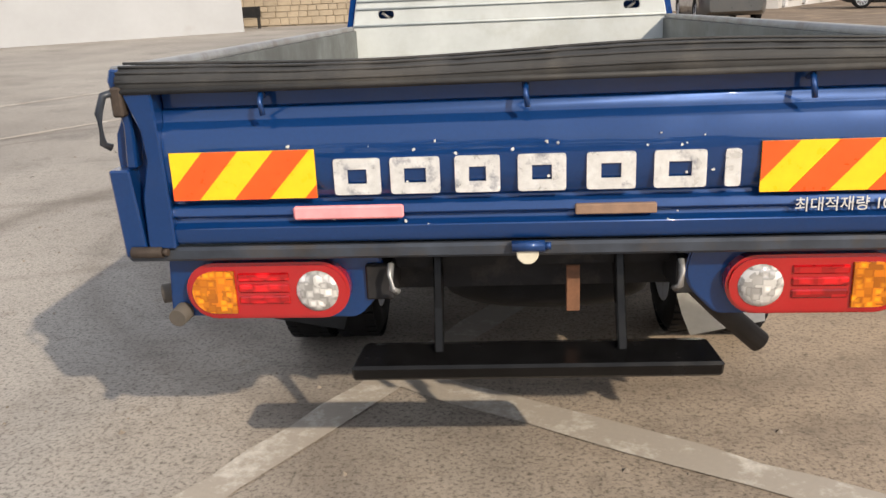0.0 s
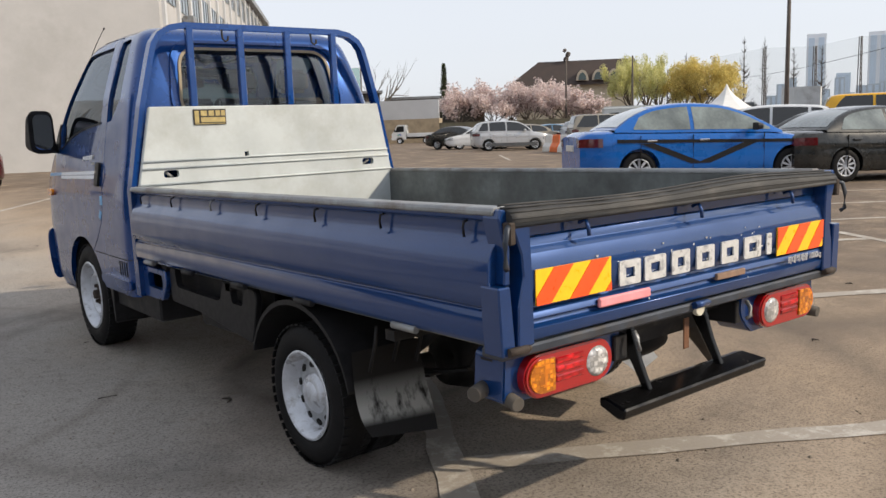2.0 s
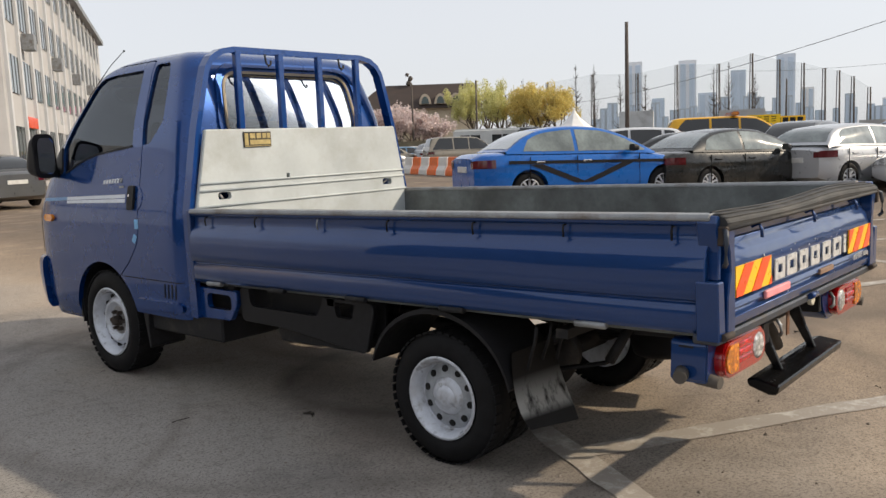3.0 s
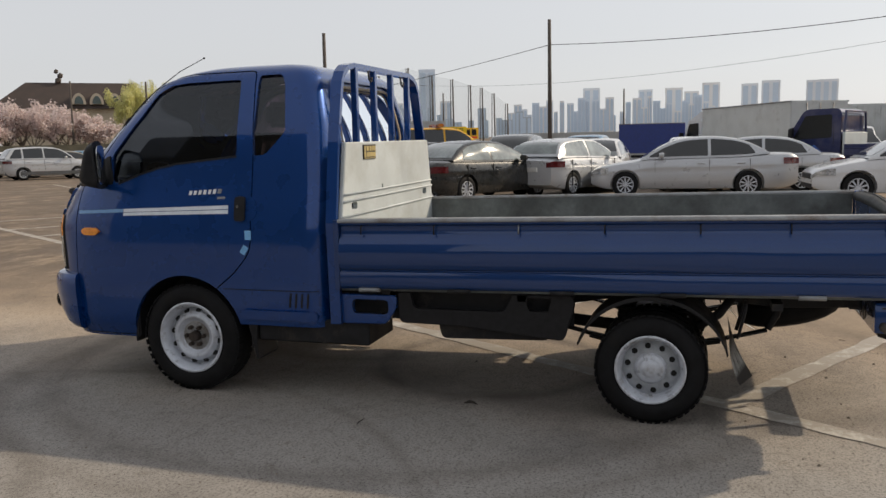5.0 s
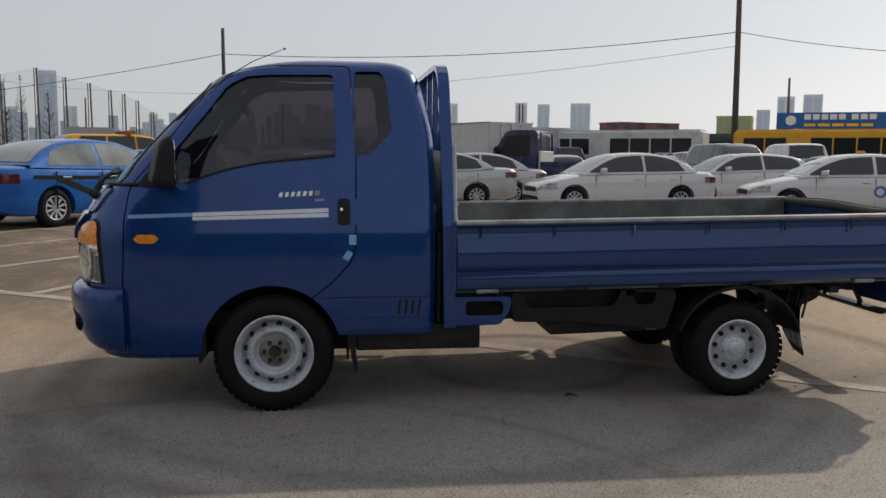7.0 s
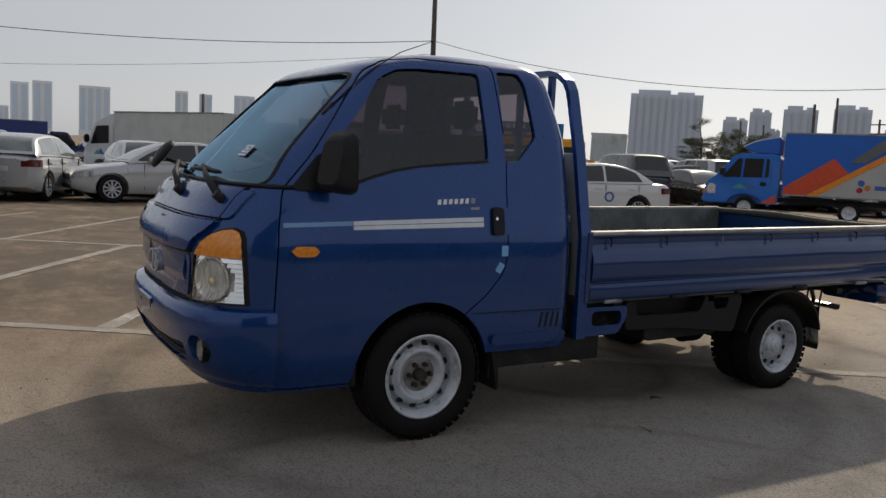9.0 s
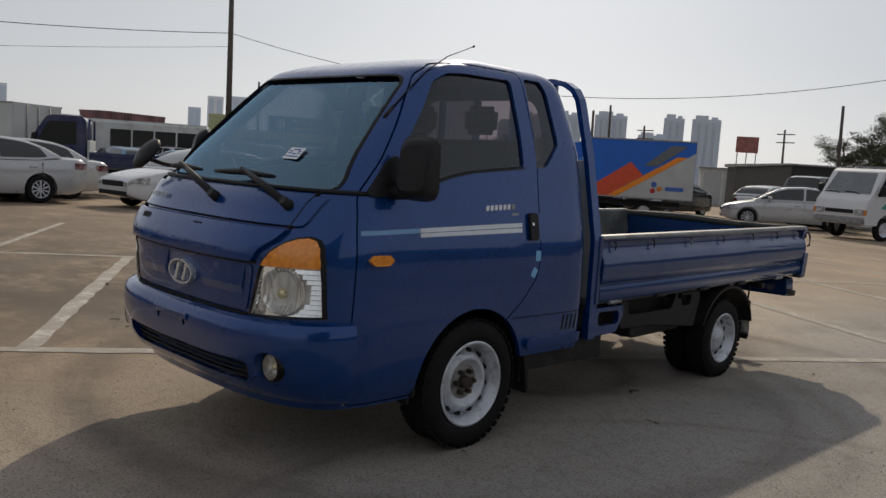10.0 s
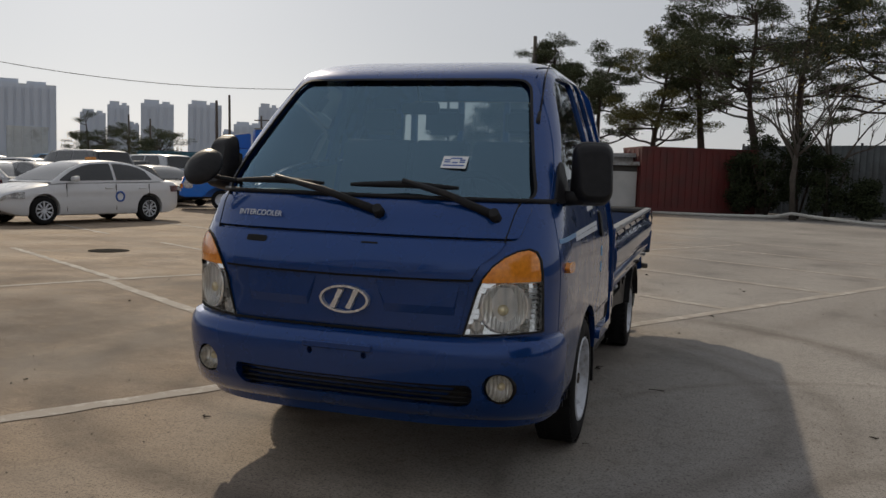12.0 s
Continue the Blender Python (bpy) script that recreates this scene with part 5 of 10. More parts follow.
for s in (-1, 1):
    bm = bmesh.new()
    prism(bm, [(s * 0.748, 0.69), (s * 0.808, 0.69), (s * 0.805, 0.80), (s * 0.785, 0.88), (s * 0.790, 0.94), (s * 0.820, 1.02), (s * 0.757, 1.02), (s * 0.750, 0.85)], "y", -0.004, 0.072, 0.004)
    part("end_frame", bm, BLUE_WORN, tail)
bm = bmesh.new()
rows = []
rnd = random.Random(4)
for i in range(61):
    x = -0.825 + 1.65 * i / 60
    dz = 0.005 * math.sin(x * 5) + rnd.uniform(-0.0015, 0.0015) + (0.005 * math.exp(-((x - 0.25) / 0.35) ** 2))
    rows.append([bm.verts.new((x, y, z + dz * max(0, (z - 1.0) / 0.06))) for y, z in ((0.0, 1.012), (-0.008, 1.028), (-0.006, 1.045), (0.008, 1.055), (0.03, 1.064), (0.06, 1.064), (0.085, 1.05), (0.09, 1.02), (0.06, 1.013))])
for A, B in zip(rows, rows[1:]):
    for k in range(9):
        bm.faces.new((A[k], A[(k + 1) % 9], B[(k + 1) % 9], B[k])).smooth = True
bm.faces.new(rows[0]), bm.faces.new(rows[-1][::-1])
pad = part("rubber_edge_pad", bm, FOAM, tail, "dusty dark grey rubber pad over the top edge")
bm = bmesh.new()
tube(bm, [(-0.82, -0.004, 1.02), (0.82, -0.004, 1.02)], 0.007, 6)
part("pad_seam", bm, FOAM, pad)
for y, z in ((-0.007, 1.036), (0.002, 1.052), (0.02, 1.062), (0.045, 1.067)):
    bm = bmesh.new()
    tube(bm, [(x, y, z + (0.005 * math.sin(x * 5) + 0.005 * math.exp(-((x - 0.25) / 0.35) ** 2)) * max(0, (z - 1.0) / 0.06)) for x in [-0.825 + 1.65 * i / 40 for i in range(41)]], 0.0032, 5)
    part("pad_rib", bm, FOAM, pad)
for x in (-0.535, -0.012, 0.522):
    bm = bmesh.new()
    tube(bm, [(x, 0.03, 1.0), (x, 0.005, 1.01), (x, -0.004, 0.99), (x + 0.003, -0.004, 0.965)], 0.006, 8)
    part("rope_hook", bm, BLUE_WORN, tail)
for s in (-1, 1):
    x0, x1 = (-0.738, -0.437) if s < 0 else (0.437, 0.745)
    z0, z1 = (0.794, 0.893) if s < 0 else (0.785, 0.885)
    bm = bmesh.new()
    prism(bm, [(x0, z0), (x1, z0), (x1, z1), (x0, z1)], "y", -0.0005, 0.003)
    chev = part("chevron_plate", bm, REFL_YEL, tail, "yellow and orange-red chevron reflector")
    w, h = x1 - x0, z1 - z0
    for k in range(-1, 4):
        a = x0 + (k + (0.0 if s < 0 else 0.5)) * 0.148 - 0.02
        def clip(px, pz):
            return (min(max(px, x0), x1), pz)
        pts = [(a, z0), (a + 0.074, z0), (a + 0.074 + 0.09, z1), (a + 0.09, z1)]
        strip = bmesh.new()
        prism(strip, pts, "y", -0.003, -0.0006)
        strip = boolean(strip, [built(box, x0, x1, -0.02, 0.02, z0, z1)], "INTERSECT")
        if len(strip.verts):
            part("chevron_stripe", strip, REFL_RED, chev)
        else:
            strip.free()
# silver maker's marks as plain hollow blocks
for x0, x1 in ((-0.40, -0.305), (-0.285, -0.185), (-0.155, -0.065), (-0.03, 0.065), (0.105, 0.20), (0.235, 0.335), (0.37, 0.40)):
    mk = bmesh.new()
    prism(mk, rounded(rect(x0, x1, 0.798, 0.872), 0.006, 2), "y", -0.001, 0.004)
    if x1 - x0 > 0.05:
        mk = boolean(mk, [built(box, x0 + 0.028, x1 - 0.028, -0.05, 0.05, 0.82, 0.85)], "DIFFERENCE")
    part("maker_mark", mk, SILVER_FILM, tail, "silver block of the maker's mark")
bm = bmesh.new()
box(bm, -0.49, -0.262, -0.006, 0.008, 0.748, 0.776, 0.004)
part("tape_patch", bm, PINK, tail, "strip of pink tape")
bm = bmesh.new()
box(bm, 0.083, 0.243, -0.001, 0.012, 0.747, 0.768, 0.002)
part("tape_patch", bm, TAN, tail, "strip of brown tape")


def words(text, size, mat, parent, m, depth=0.001, name="lettering", label=""):
    cu = bpy.data.curves.new(name, "FONT")
    cu.body, cu.size, cu.extrude = text, size, depth
    ob = new(name, cu)
    bpy.context.view_layer.update()
    me = bpy.data.meshes.new_from_object(ob.evaluated_get(bpy.context.evaluated_depsgraph_get()))
    bpy.data.objects.remove(ob)
    bpy.data.curves.remove(cu)
    me.materials.clear()
    me.materials.append(mat)
    out = new(name, me)
    out.parent = parent
    out.matrix_local = m
    if label:
        out["label"] = label
    return out


words("최대적재량 1000kg", 0.031, SILVER_FILM, tail, pose(0.505, 0.002, 0.747, 90, 0, 0), label="white load-limit lettering")
rnd = random.Random(8)
for k in range(26):
    cx, cz = rnd.choice((-0.28, -0.2, 0.25, 0.28, 0.33, -0.45, 0.0)) + rnd.uniform(-0.05, 0.05), rnd.choice((0.885, 0.90, 0.82, 0.74)) + rnd.uniform(-0.012, 0.012)
    bm = bmesh.new()
    r = rnd.uniform(0.0015, 0.004)
    prism(bm, [(cx + r * rnd.uniform(0.5, 1.4) * math.cos(a), cz + r * rnd.uniform(0.5, 1.4) * math.sin(a)) for a in (0, 1, 2, 3, 4, 5.2)], "y", 0.0035, 0.006)
    part("paint_chip", bm, SILVER_FILM, tail)
# corner posts, rods and latches
for s in (-1, 1):
    bm = bmesh.new()
    prism(bm, [(s * 0.812, 0.67), (s * 0.862, 0.67), (s * 0.872, 0.86), (s * 0.828, 0.86)], "y", 0.0, 0.075, 0.004)
    post = part("corner_post", bm, BLUE_WORN, truck, "blue tail corner post")
    bm = bmesh.new()
    prism(bm, [(s * 0.815, 0.86), (s * 0.838, 0.86), (s * 0.832, 0.95), (s * 0.852, 1.04), (s * 0.845, 1.065), (s * 0.822, 1.06), (s * 0.812, 0.95)], "y", 0.015, 0.08, 0.004)
    part("post_upper", bm, BLUE_WORN, post)
    bm = bmesh.new()
    tube(bm, [(s * 0.83, 0.0, 1.02), (s * 0.85, -0.015, 1.015), (s * 0.862, -0.02, 0.98), (s * 0.862, -0.02, 0.92), (s * 0.85, -0.01, 0.91)], 0.008, 8)
    part("latch_handle", bm, BEAM, post, "bent steel latch handle")
    bm = bmesh.new()
    box(bm, s * 0.815 if s > 0 else -0.838, s * 0.838 if s > 0 else -0.815, -0.012, 0.02, 0.97, 1.03, 0.004)
    part("latch", bm, RUST, post)
# tail beam with hinges
bm = bmesh.new()
box(bm, -0.86, 0.86, 0.004, 0.09, 0.660, 0.690, 0.006)
beam = part("tail_beam", bm, BEAM, truck, "grey steel beam under the tailgate")
for x in (-0.80, 0.0, 0.80):
    bm = bmesh.new()
    cyl(bm, (x - 0.045, -0.004, 0.684), (x + 0.022, -0.004, 0.684), 0.012, seg=14)
    cyl(bm, (x + 0.022, -0.004, 0.684), (x + 0.034, -0.004, 0.684), 0.008, seg=8)
    part("hinge_pin", bm, BLUE_WORN if x == 0 else RUST, beam)
bm = bmesh.new()
prism(bm, rounded([(-0.036, 0.68), (0.01, 0.68), (0.009, 0.658), (-0.004, 0.645), (-0.022, 0.645), (-0.035, 0.658)], 0.007, 3), "y", -0.005, 0.012, 0.003)
part("lamp_cover", bm, surface("yellowed_white_plastic", (0.6, 0.57, 0.47), 0.4), beam, "small yellowed white lamp cover")
# rear lamps
for s in (-1, 1):
    bm = bmesh.new()
    prism(bm, rounded([(s * 0.80, 0.512), (s * 0.375, 0.505), (s * 0.318, 0.565), (s * 0.308, 0.60), (s * 0.32, 0.656), (s * 0.79, 0.656)], 0.02, 3), "y", 0.015, 0.14, 0.008, 2)
    smooth_by_angle(bm, 0.6)
    house = part("lamp_housing", bm, BLUE_WORN, truck, "blue steel rear lamp housing")
    cx, cz, hw, hh = s * 0.566, 0.580, 0.181, 0.064
    stad = [(cx + sx * (hw - hh) + hh * math.cos(a), cz + hh * math.sin(a)) for sx, a0 in ((1, -math.pi / 2), (-1, math.pi / 2)) for a in [a0 + math.pi * k / 14 for k in range(15)]]
    bm = bmesh.new()
    prism(bm, stad, "y", -0.018, 0.02, 0.006, 2)
    smooth_by_angle(bm, 0.9)
    lamp = part("rear_lamp", bm, RED_RIM, house, "oval red, amber and clear rear lamp")
    inner = grown(stad, -0.016)
    amb = boolean(built(prism, inner, "y", -0.024, -0.01), [built(box, min(s * 0.745, s * 0.635), max(s * 0.745, s * 0.635), -0.1, 0.1, 0.4, 0.7)], "INTERSECT")
    part("amber_lens", amb, AMBER_LENS, lamp)
    for k in range(3):
        bm = bmesh.new()
        z = 0.615 - 0.026 * k
        box(bm, min(s * 0.628, s * 0.515), max(s * 0.628, s * 0.515), -0.023, -0.015, z - 0.011, z + 0.008, 0.003)
        part("red_lens", bm, RED_LENS, lamp)
    bm = bmesh.new()
    lathe(bm, [(-0.027, 0.0005), (-0.026, 0.03), (-0.021, 0.045), (-0.012, 0.048), (0.0, 0.048)], (s * 0.455, 0, cz), 28, "y", False)
    part("reversing_lens", bm, WHITE_LENS, lamp)
    bm = bmesh.new()
    cyl(bm, (s * 0.765, 0.06, 0.528), (s * 0.775, -0.02, 0.52), 0.024, 0.02, 14)
    cyl(bm, (s * 0.79, 0.10, 0.545), (s * 0.845, 0.085, 0.54), 0.024, 0.022, 14)
    part("rubber_buffer", bm, surface("dusty_rubber", (0.08, 0.07, 0.06), 0.8), house, "dusty rubber buffer")
    for o in (house, *house.children_recursive):
        for v in o.data.vertices:
            v.co += Vector((s * 0.008, 0.05, 0))
    bm = bmesh.new()
    tube(bm, [(s * 0.30, 0.03, 0.64), (s * 0.30, 0.015, 0.62), (s * 0.298, 0.012, 0.59), (s * 0.285, 0.02, 0.58)], 0.007, 8)
    part("rope_hook", bm, GALV, beam)
# the tail stands a little askew
for ob in truck.children:
    if ob.name.split(".")[0] in ("tailgate", "corner_post", "tail_beam", "lamp_housing"):
        for o in (ob, *ob.children_recursive):
            if o.name.startswith("lettering"):
                o.location.y += 0.002
                continue
            for v in o.data.vertices:
                v.co.y += 0.018 - 0.0245 * v.co.x
# step bar
bm = bmesh.new()
prism(bm, [(0.02, 0.385), (0.012, 0.42), (0.10, 0.435), (0.135, 0.425), (0.13, 0.40), (0.05, 0.38)], "x", -0.395, 0.395, 0.006)
for v in bm.verts:
    v.co.x *= 1.0 - 0.45 * max(0.0, v.co.y - 0.02)
step = part("rear_step", bm, GLOSS_BLACK, truck, "black rear step bar")
for x in (-0.213, 0.184):
    bm = bmesh.new()
    prism(bm, [(0.06, 0.43), (0.09, 0.43), (0.13, 0.5), (0.2, 0.62), (0.14, 0.64), (0.10, 0.52)], "x", x - 0.004, x + 0.016, 0.003)
    part("step_leg", bm, GLOSS_BLACK, step)
# chassis
def curved_sheet(bm, outer, inner, x0, x1):
    """A bent sheet between two curves of the y-z plane, from x0 to x1."""
    rows = [[bm.verts.new(v) for v in ((x0, *p), (x1, *p), (x1, *q), (x0, *q))] for p, q in zip(outer, inner)]
    for A, B in zip(rows, rows[1:]):
        for k in range(4):
            bm.faces.new((A[k], A[(k + 1) % 4], B[(k + 1) % 4], B[k]))
    bm.faces.new(rows[0]), bm.faces.new(rows[-1][::-1])


def flap_material(lo, hi, top):
    """Black rubber with white paint smeared over its lower half in uneven streaks."""
    m, n, l, b = nodes_of("smeared_black_rubber")
    v = coords(n, l, (14, 3, 7))
    streak = ramp(n, l, noise_tex(n, l, v, 1.0, 5, 0.65), [(lo, g(0)), (hi, g(1))])
    sep, band = n.new("ShaderNodeSeparateXYZ"), n.new("ShaderNodeMapRange")
    tc = n.new("ShaderNodeTexCoord")
    l.new(tc.outputs["Object"], sep.inputs[0])
    band.inputs["From Min"].default_value, band.inputs["From Max"].default_value = top, top - 0.1
    l.new(sep.outputs["Z"], band.inputs["Value"])
    low = n.new("ShaderNodeMapRange")
    low.inputs["From Min"].default_value, low.inputs["From Max"].default_value = 0.258, 0.288
    l.new(sep.outputs["Z"], low.inputs["Value"])
    amount = mix(n, l, 1.0, mix(n, l, 1.0, streak, band.outputs[0], "MULTIPLY"), low.outputs[0], "MULTIPLY")
    l.new(mix(n, l, amount, (0.014, 0.014, 0.015), (0.55, 0.56, 0.55)), b.inputs["Base Color"])
    b.inputs["Roughness"].default_value = 0.6
    return m


FLAPS = {-1: flap_material(0.30, 0.44, 0.42), 1: surface("bare_silver_sheet", (0.52, 0.52, 0.51), 0.32, 0.65, vary=0.2, scale=5, dirt=(0.25, 0.23, 0.21), dirt_amount=0.3)}
for s in (-1, 1):
    bm = bmesh.new()
    prism(bm, [(0.08, 0.55), (0.08, 0.63), (2.9, 0.62), (4.3, 0.58), (4.3, 0.48), (2.9, 0.5), (1.7, 0.51), (1.4, 0.56), (0.9, 0.56), (0.6, 0.53)], "x", s * 0.33 - 0.03, s * 0.33 + 0.03, 0.004)
    part("chassis_rail", bm, BLACK_METAL, truck, "black steel chassis rail")
    bm = bmesh.new()
    for k in range(4):
        pts = [(0.66 + 1.14 * t, 0.43 - 0.10 * math.sin(math.pi * t) - 0.014 * k) for t in [i / 10 for i in range(11)]]
        q = 0.12 * k
        pts = [p for p in pts if 0.66 + q <= p[0] <= 1.80 - q]
        prism(bm, pts + [(a, b - 0.01) for a, b in pts[::-1]], "x", s * 0.43 - 0.03, s * 0.43 + 0.03)
    part("leaf_spring", bm, BLACK_METAL, truck, "black leaf spring")
    for nm, pts, rad in (("spring_shackle", [(0.43, 1.80, 0.43), (0.42, 1.84, 0.5), (0.38, 1.85, 0.56)], 0.022), ("spring_shackle", [(0.43, 0.66, 0.43), (0.42, 0.62, 0.5), (0.38, 0.6, 0.56)], 0.022), ("shock_absorber", [(0.45, 1.2, 0.30), (0.44, 0.9, 0.5), (0.40, 0.82, 0.6)], 0.025)):
        bm = bmesh.new()
        tube(bm, [(s * x, y, z) for x, y, z in pts], rad, 8)
        part(nm, bm, BLACK_METAL, truck)
    # rear mudguard arc, flap and stays
    bm = bmesh.new()
    arc = [(1.228 + 0.375 * math.cos(radians(a)), 0.31 + 0.345 * math.sin(radians(a))) for a in range(168, 14, -8)]
    curved_sheet(bm, arc, [(a * 0.985 + 0.018, b * 0.97) for a, b in arc], s * 0.50, s * 0.835)
    smooth_by_angle(bm, 0.5)
    part("mudguard", bm, BLACK_PLASTIC, truck, "black plastic rear mudguard")
    bm = bmesh.new()
    n = 9
    rows = [[], []]
    for i in range(n):
        t = i / (n - 1)
        y, z = 0.86 - 0.13 * t + 0.02 * math.sin(t * 3), 0.52 - 0.31 * t
        x0, x1 = (0.53, 0.815) if s < 0 else (0.45, 0.73)
        curl = 0.0 if s < 0 else -0.09 * t ** 5
        rows[0].append(bm.verts.new((s * (x0 + 0.02 * t ** 6), y + curl, z))), rows[1].append(bm.verts.new((s * (x1 - 0.03 * t ** 6), y + curl + 0.07 * t, z + 0.012 * t ** 4)))
    for k in range(n - 1):
        bm.faces.new((rows[0][k], rows[1][k], rows[1][k + 1], rows[0][k + 1]))
    ext = bmesh.ops.solidify(bm, geom=bm.faces[:], thickness=0.008)
    smooth_by_angle(bm, 0.5)
    flap = part("mud_flap", bm, FLAPS[s], truck, "black mud flap with smeared white paint" if s < 0 else "bare silver metal mud flap")
    for x, z in ((0.56, 0.5), (0.66, 0.52), (0.76, 0.5)):
        bm = bmesh.new()
        tube(bm, [(s * x, 0.78, 0.62), (s * x, 0.79, 0.56), (s * (x + 0.01), 0.82, z - 0.05)], 0.007, 6)
        part("flap_stay", bm, BLACK_METAL, flap)
    # front mud flap
    bm = bmesh.new()
    prism(bm, [(3.475, 0.47), (3.40, 0.45), (3.412, 0.33), (3.402, 0.22), (3.418, 0.205), (3.445, 0.34)], "x", min(s * 0.60, s * 0.825), max(s * 0.60, s * 0.825), 0.003)
    part("front_mud_flap", bm, BLACK_PLASTIC, truck, "black rubber front mud flap")
    # bed side support with an oval opening
    bm = bmesh.new()
    prism(bm, rounded([(2.93, 0.445), (2.62, 0.452), (2.56, 0.54), (2.56, 0.612), (2.93, 0.612)], 0.02, 2), "x", min(s * 0.79, s * 0.82), max(s * 0.79, s * 0.82), 0.004)
    bm = boolean(bm, [cutter(rounded(rect(2.605, 2.815, 0.505, 0.585), 0.03, 4), "x", -1.2, 1.2)], "DIFFERENCE")
    part("bed_bracket", bm, BLUE, truck, "blue bracket with an oval opening under the bed")
    bm = bmesh.new()
    prism(bm, rounded([(2.55, 0.46), (2.2, 0.455), (1.66, 0.40), (1.60, 0.6), (1.62, 0.64), (2.56, 0.63)], 0.03, 3), "x", min(s * 0.77, s * 0.80), max(s * 0.77, s * 0.80), 0.004)
    bm = boolean(bm, [cutter(rounded([(2.47, 0.54), (1.97, 0.54), (1.92, 0.64), (2.49, 0.64)], 0.03, 3), "x", -1.2, 1.2), cutter(rounded([(1.84, 0.55), (1.74, 0.55), (1.72, 0.62), (1.86, 0.62)], 0.015, 3), "x", -1.2, 1.2)], "DIFFERENCE")
    part("side_guard", bm, BLACK_PLASTIC, truck, "black side guard panel")
for q in (-1, 1):
    bm = bmesh.new()
    box(bm, q * 0.50 - 0.006, q * 0.50 + 0.006, 3.44, 4.25, 0.26, 0.70, 0.003)
    part("inner_wing", bm, BLACK_METAL, truck, "black inner wing beside the engine")
    # black sheet added where only shade shows through the guard's openings
    bm = bmesh.new()
    box(bm, q * 0.70 - 0.006, q * 0.70 + 0.006, 1.62, 2.94, 0.46, 0.63)
    part("inner_guard", bm, BLACK_METAL, truck, "black backing sheet added behind the side guard")
bm = bmesh.new()
box(bm, -0.80, -0.42, 2.73, 3.41, 0.318, 0.455, 0.01)
part("battery_box", bm, BLACK_METAL, truck, "black box under the bed")
# black sheet added to stand for the shade in the gap behind the cab
bm = bmesh.new()
box(bm, -0.77, 0.77, 2.946, 2.968, 0.46, 0.96, 0.004)
part("cab_back_guard", bm, BLACK_METAL, truck, "black backing sheet added between cab and bed")
bm = bmesh.new()
prism(bm, rounded([(2.36, 0.50), (2.33, 0.37), (1.75, 0.385), (1.70, 0.50)], 0.03, 3), "x", -0.74, -0.40, 0.015)
part("fuel_tank", bm, BLACK_METAL, truck, "black fuel tank")
bm = bmesh.new()
box(bm, 0.075, 0.105, 0.137, 0.143, 0.492, 0.60, 0.002)
part("spare_wheel_hanger", bm, surface("red_brown_rust", (0.16, 0.075, 0.04), 0.85, vary=0.3, scale=20), truck, "rusty brown hanger strap")
bm = bmesh.new()
box(bm, -0.062, -0.040, 0.447, 0.45, 0.475, 0.49)
part("yellow_tag", bm, REFL_YEL, truck, "small yellow tag")
for y in (0.15, 0.62, 1.85, 2.6):
    bm = bmesh.new()
    box(bm, -0.8, 0.8, y, y + 0.05, 0.60, 0.635)
    part("cross_member", bm, BLACK_METAL, truck)
bm = bmesh.new()
box(bm, -0.33, 0.33, 0.21, 0.26, 0.53, 0.60)
part("cross_member", bm, BLACK_METAL, truck)
bm = bmesh.new()
lathe(bm, [(-0.06, 0.0005), (-0.1, 0.06), (-0.11, 0.12), (0.0, 0.155), (0.11, 0.12), (0.1, 0.06), (0.06, 0.0005)], (0.0, 1.228, RZ + 0.005), 28, "x", False)
cyl(bm, (0, 1.33, 0.31), (0, 3.0, 0.46), 0.035)
part("differential", bm, BLACK_METAL, truck)
bm = bmesh.new()
lathe(bm, tyre_profile(0.14, 0.27, 0.17), (0, 0, 0), 40, "z")
sp = part("spare_wheel", bm, RUBBER, truck, "spare tyre slung under the bed")
sp.matrix_local = pose(0.05, 0.52, 0.47, -12, 0, 0)
bm = bmesh.new()
lathe(bm, [(-0.05, 0.0005), (-0.05, 0.09), (-0.02, 0.12), (0.0, 0.17), (0.06, 0.175), (0.06, 0.0005)], (0, 0, 0), 32, "z", False)
part("spare_rim", bm, surface("dusty_wheel_paint", (0.33, 0.32, 0.3), 0.6, vary=0.2), sp)
bm = bmesh.new()
tube(bm, [(0.40, 2.6, 0.42), (0.42, 1.7, 0.44), (0.40, 1.3, 0.58), (0.36, 0.7, 0.56), (0.34, 0.42, 0.54), (0.38, 0.345, 0.50), (0.47, 0.335, 0.41), (0.568, 0.34, 0.32)], 0.028, 12)
cyl(bm, (0.41, 2.0, 0.42), (0.41, 2.5, 0.41), 0.08)
part("exhaust_pipe", bm, surface("sooty_exhaust", (0.035, 0.03, 0.027), 0.7, 0.3, vary=0.4, scale=20), truck, "sooty dark exhaust pipe")
bm = bmesh.new()
box(bm, -0.65, 0.65, 3.1, 4.7, 0.44, 0.52)
box(bm, -0.35, 0.35, 3.2, 3.8, 0.30, 0.5, 0.03)
box(bm, -0.62, 0.62, 3.81, 3.88, 0.28, 0.36, 0.02)
part("engine_and_floor", bm, BLACK_METAL, truck)
for s in (-1, 1):
    bm = bmesh.new()
    ang = [radians(-8 + k * 9.8) for k in range(21)]
    curved_sheet(bm, [(3.845 + 0.40 * math.cos(a), 0.325 + 0.40 * math.sin(a)) for a in ang], [(3.845 + 0.388 * math.cos(a), 0.325 + 0.388 * math.sin(a)) for a in ang], s * 0.5, s * 0.80)
    smooth_by_angle(bm, 0.5)
    part("wheel_arch_liner", bm, BLACK_PLASTIC, truck)
p0 = on_screen(0.53, 1.102, 0.018)
p1 = on_screen(0.33, 1.102, 0.018)
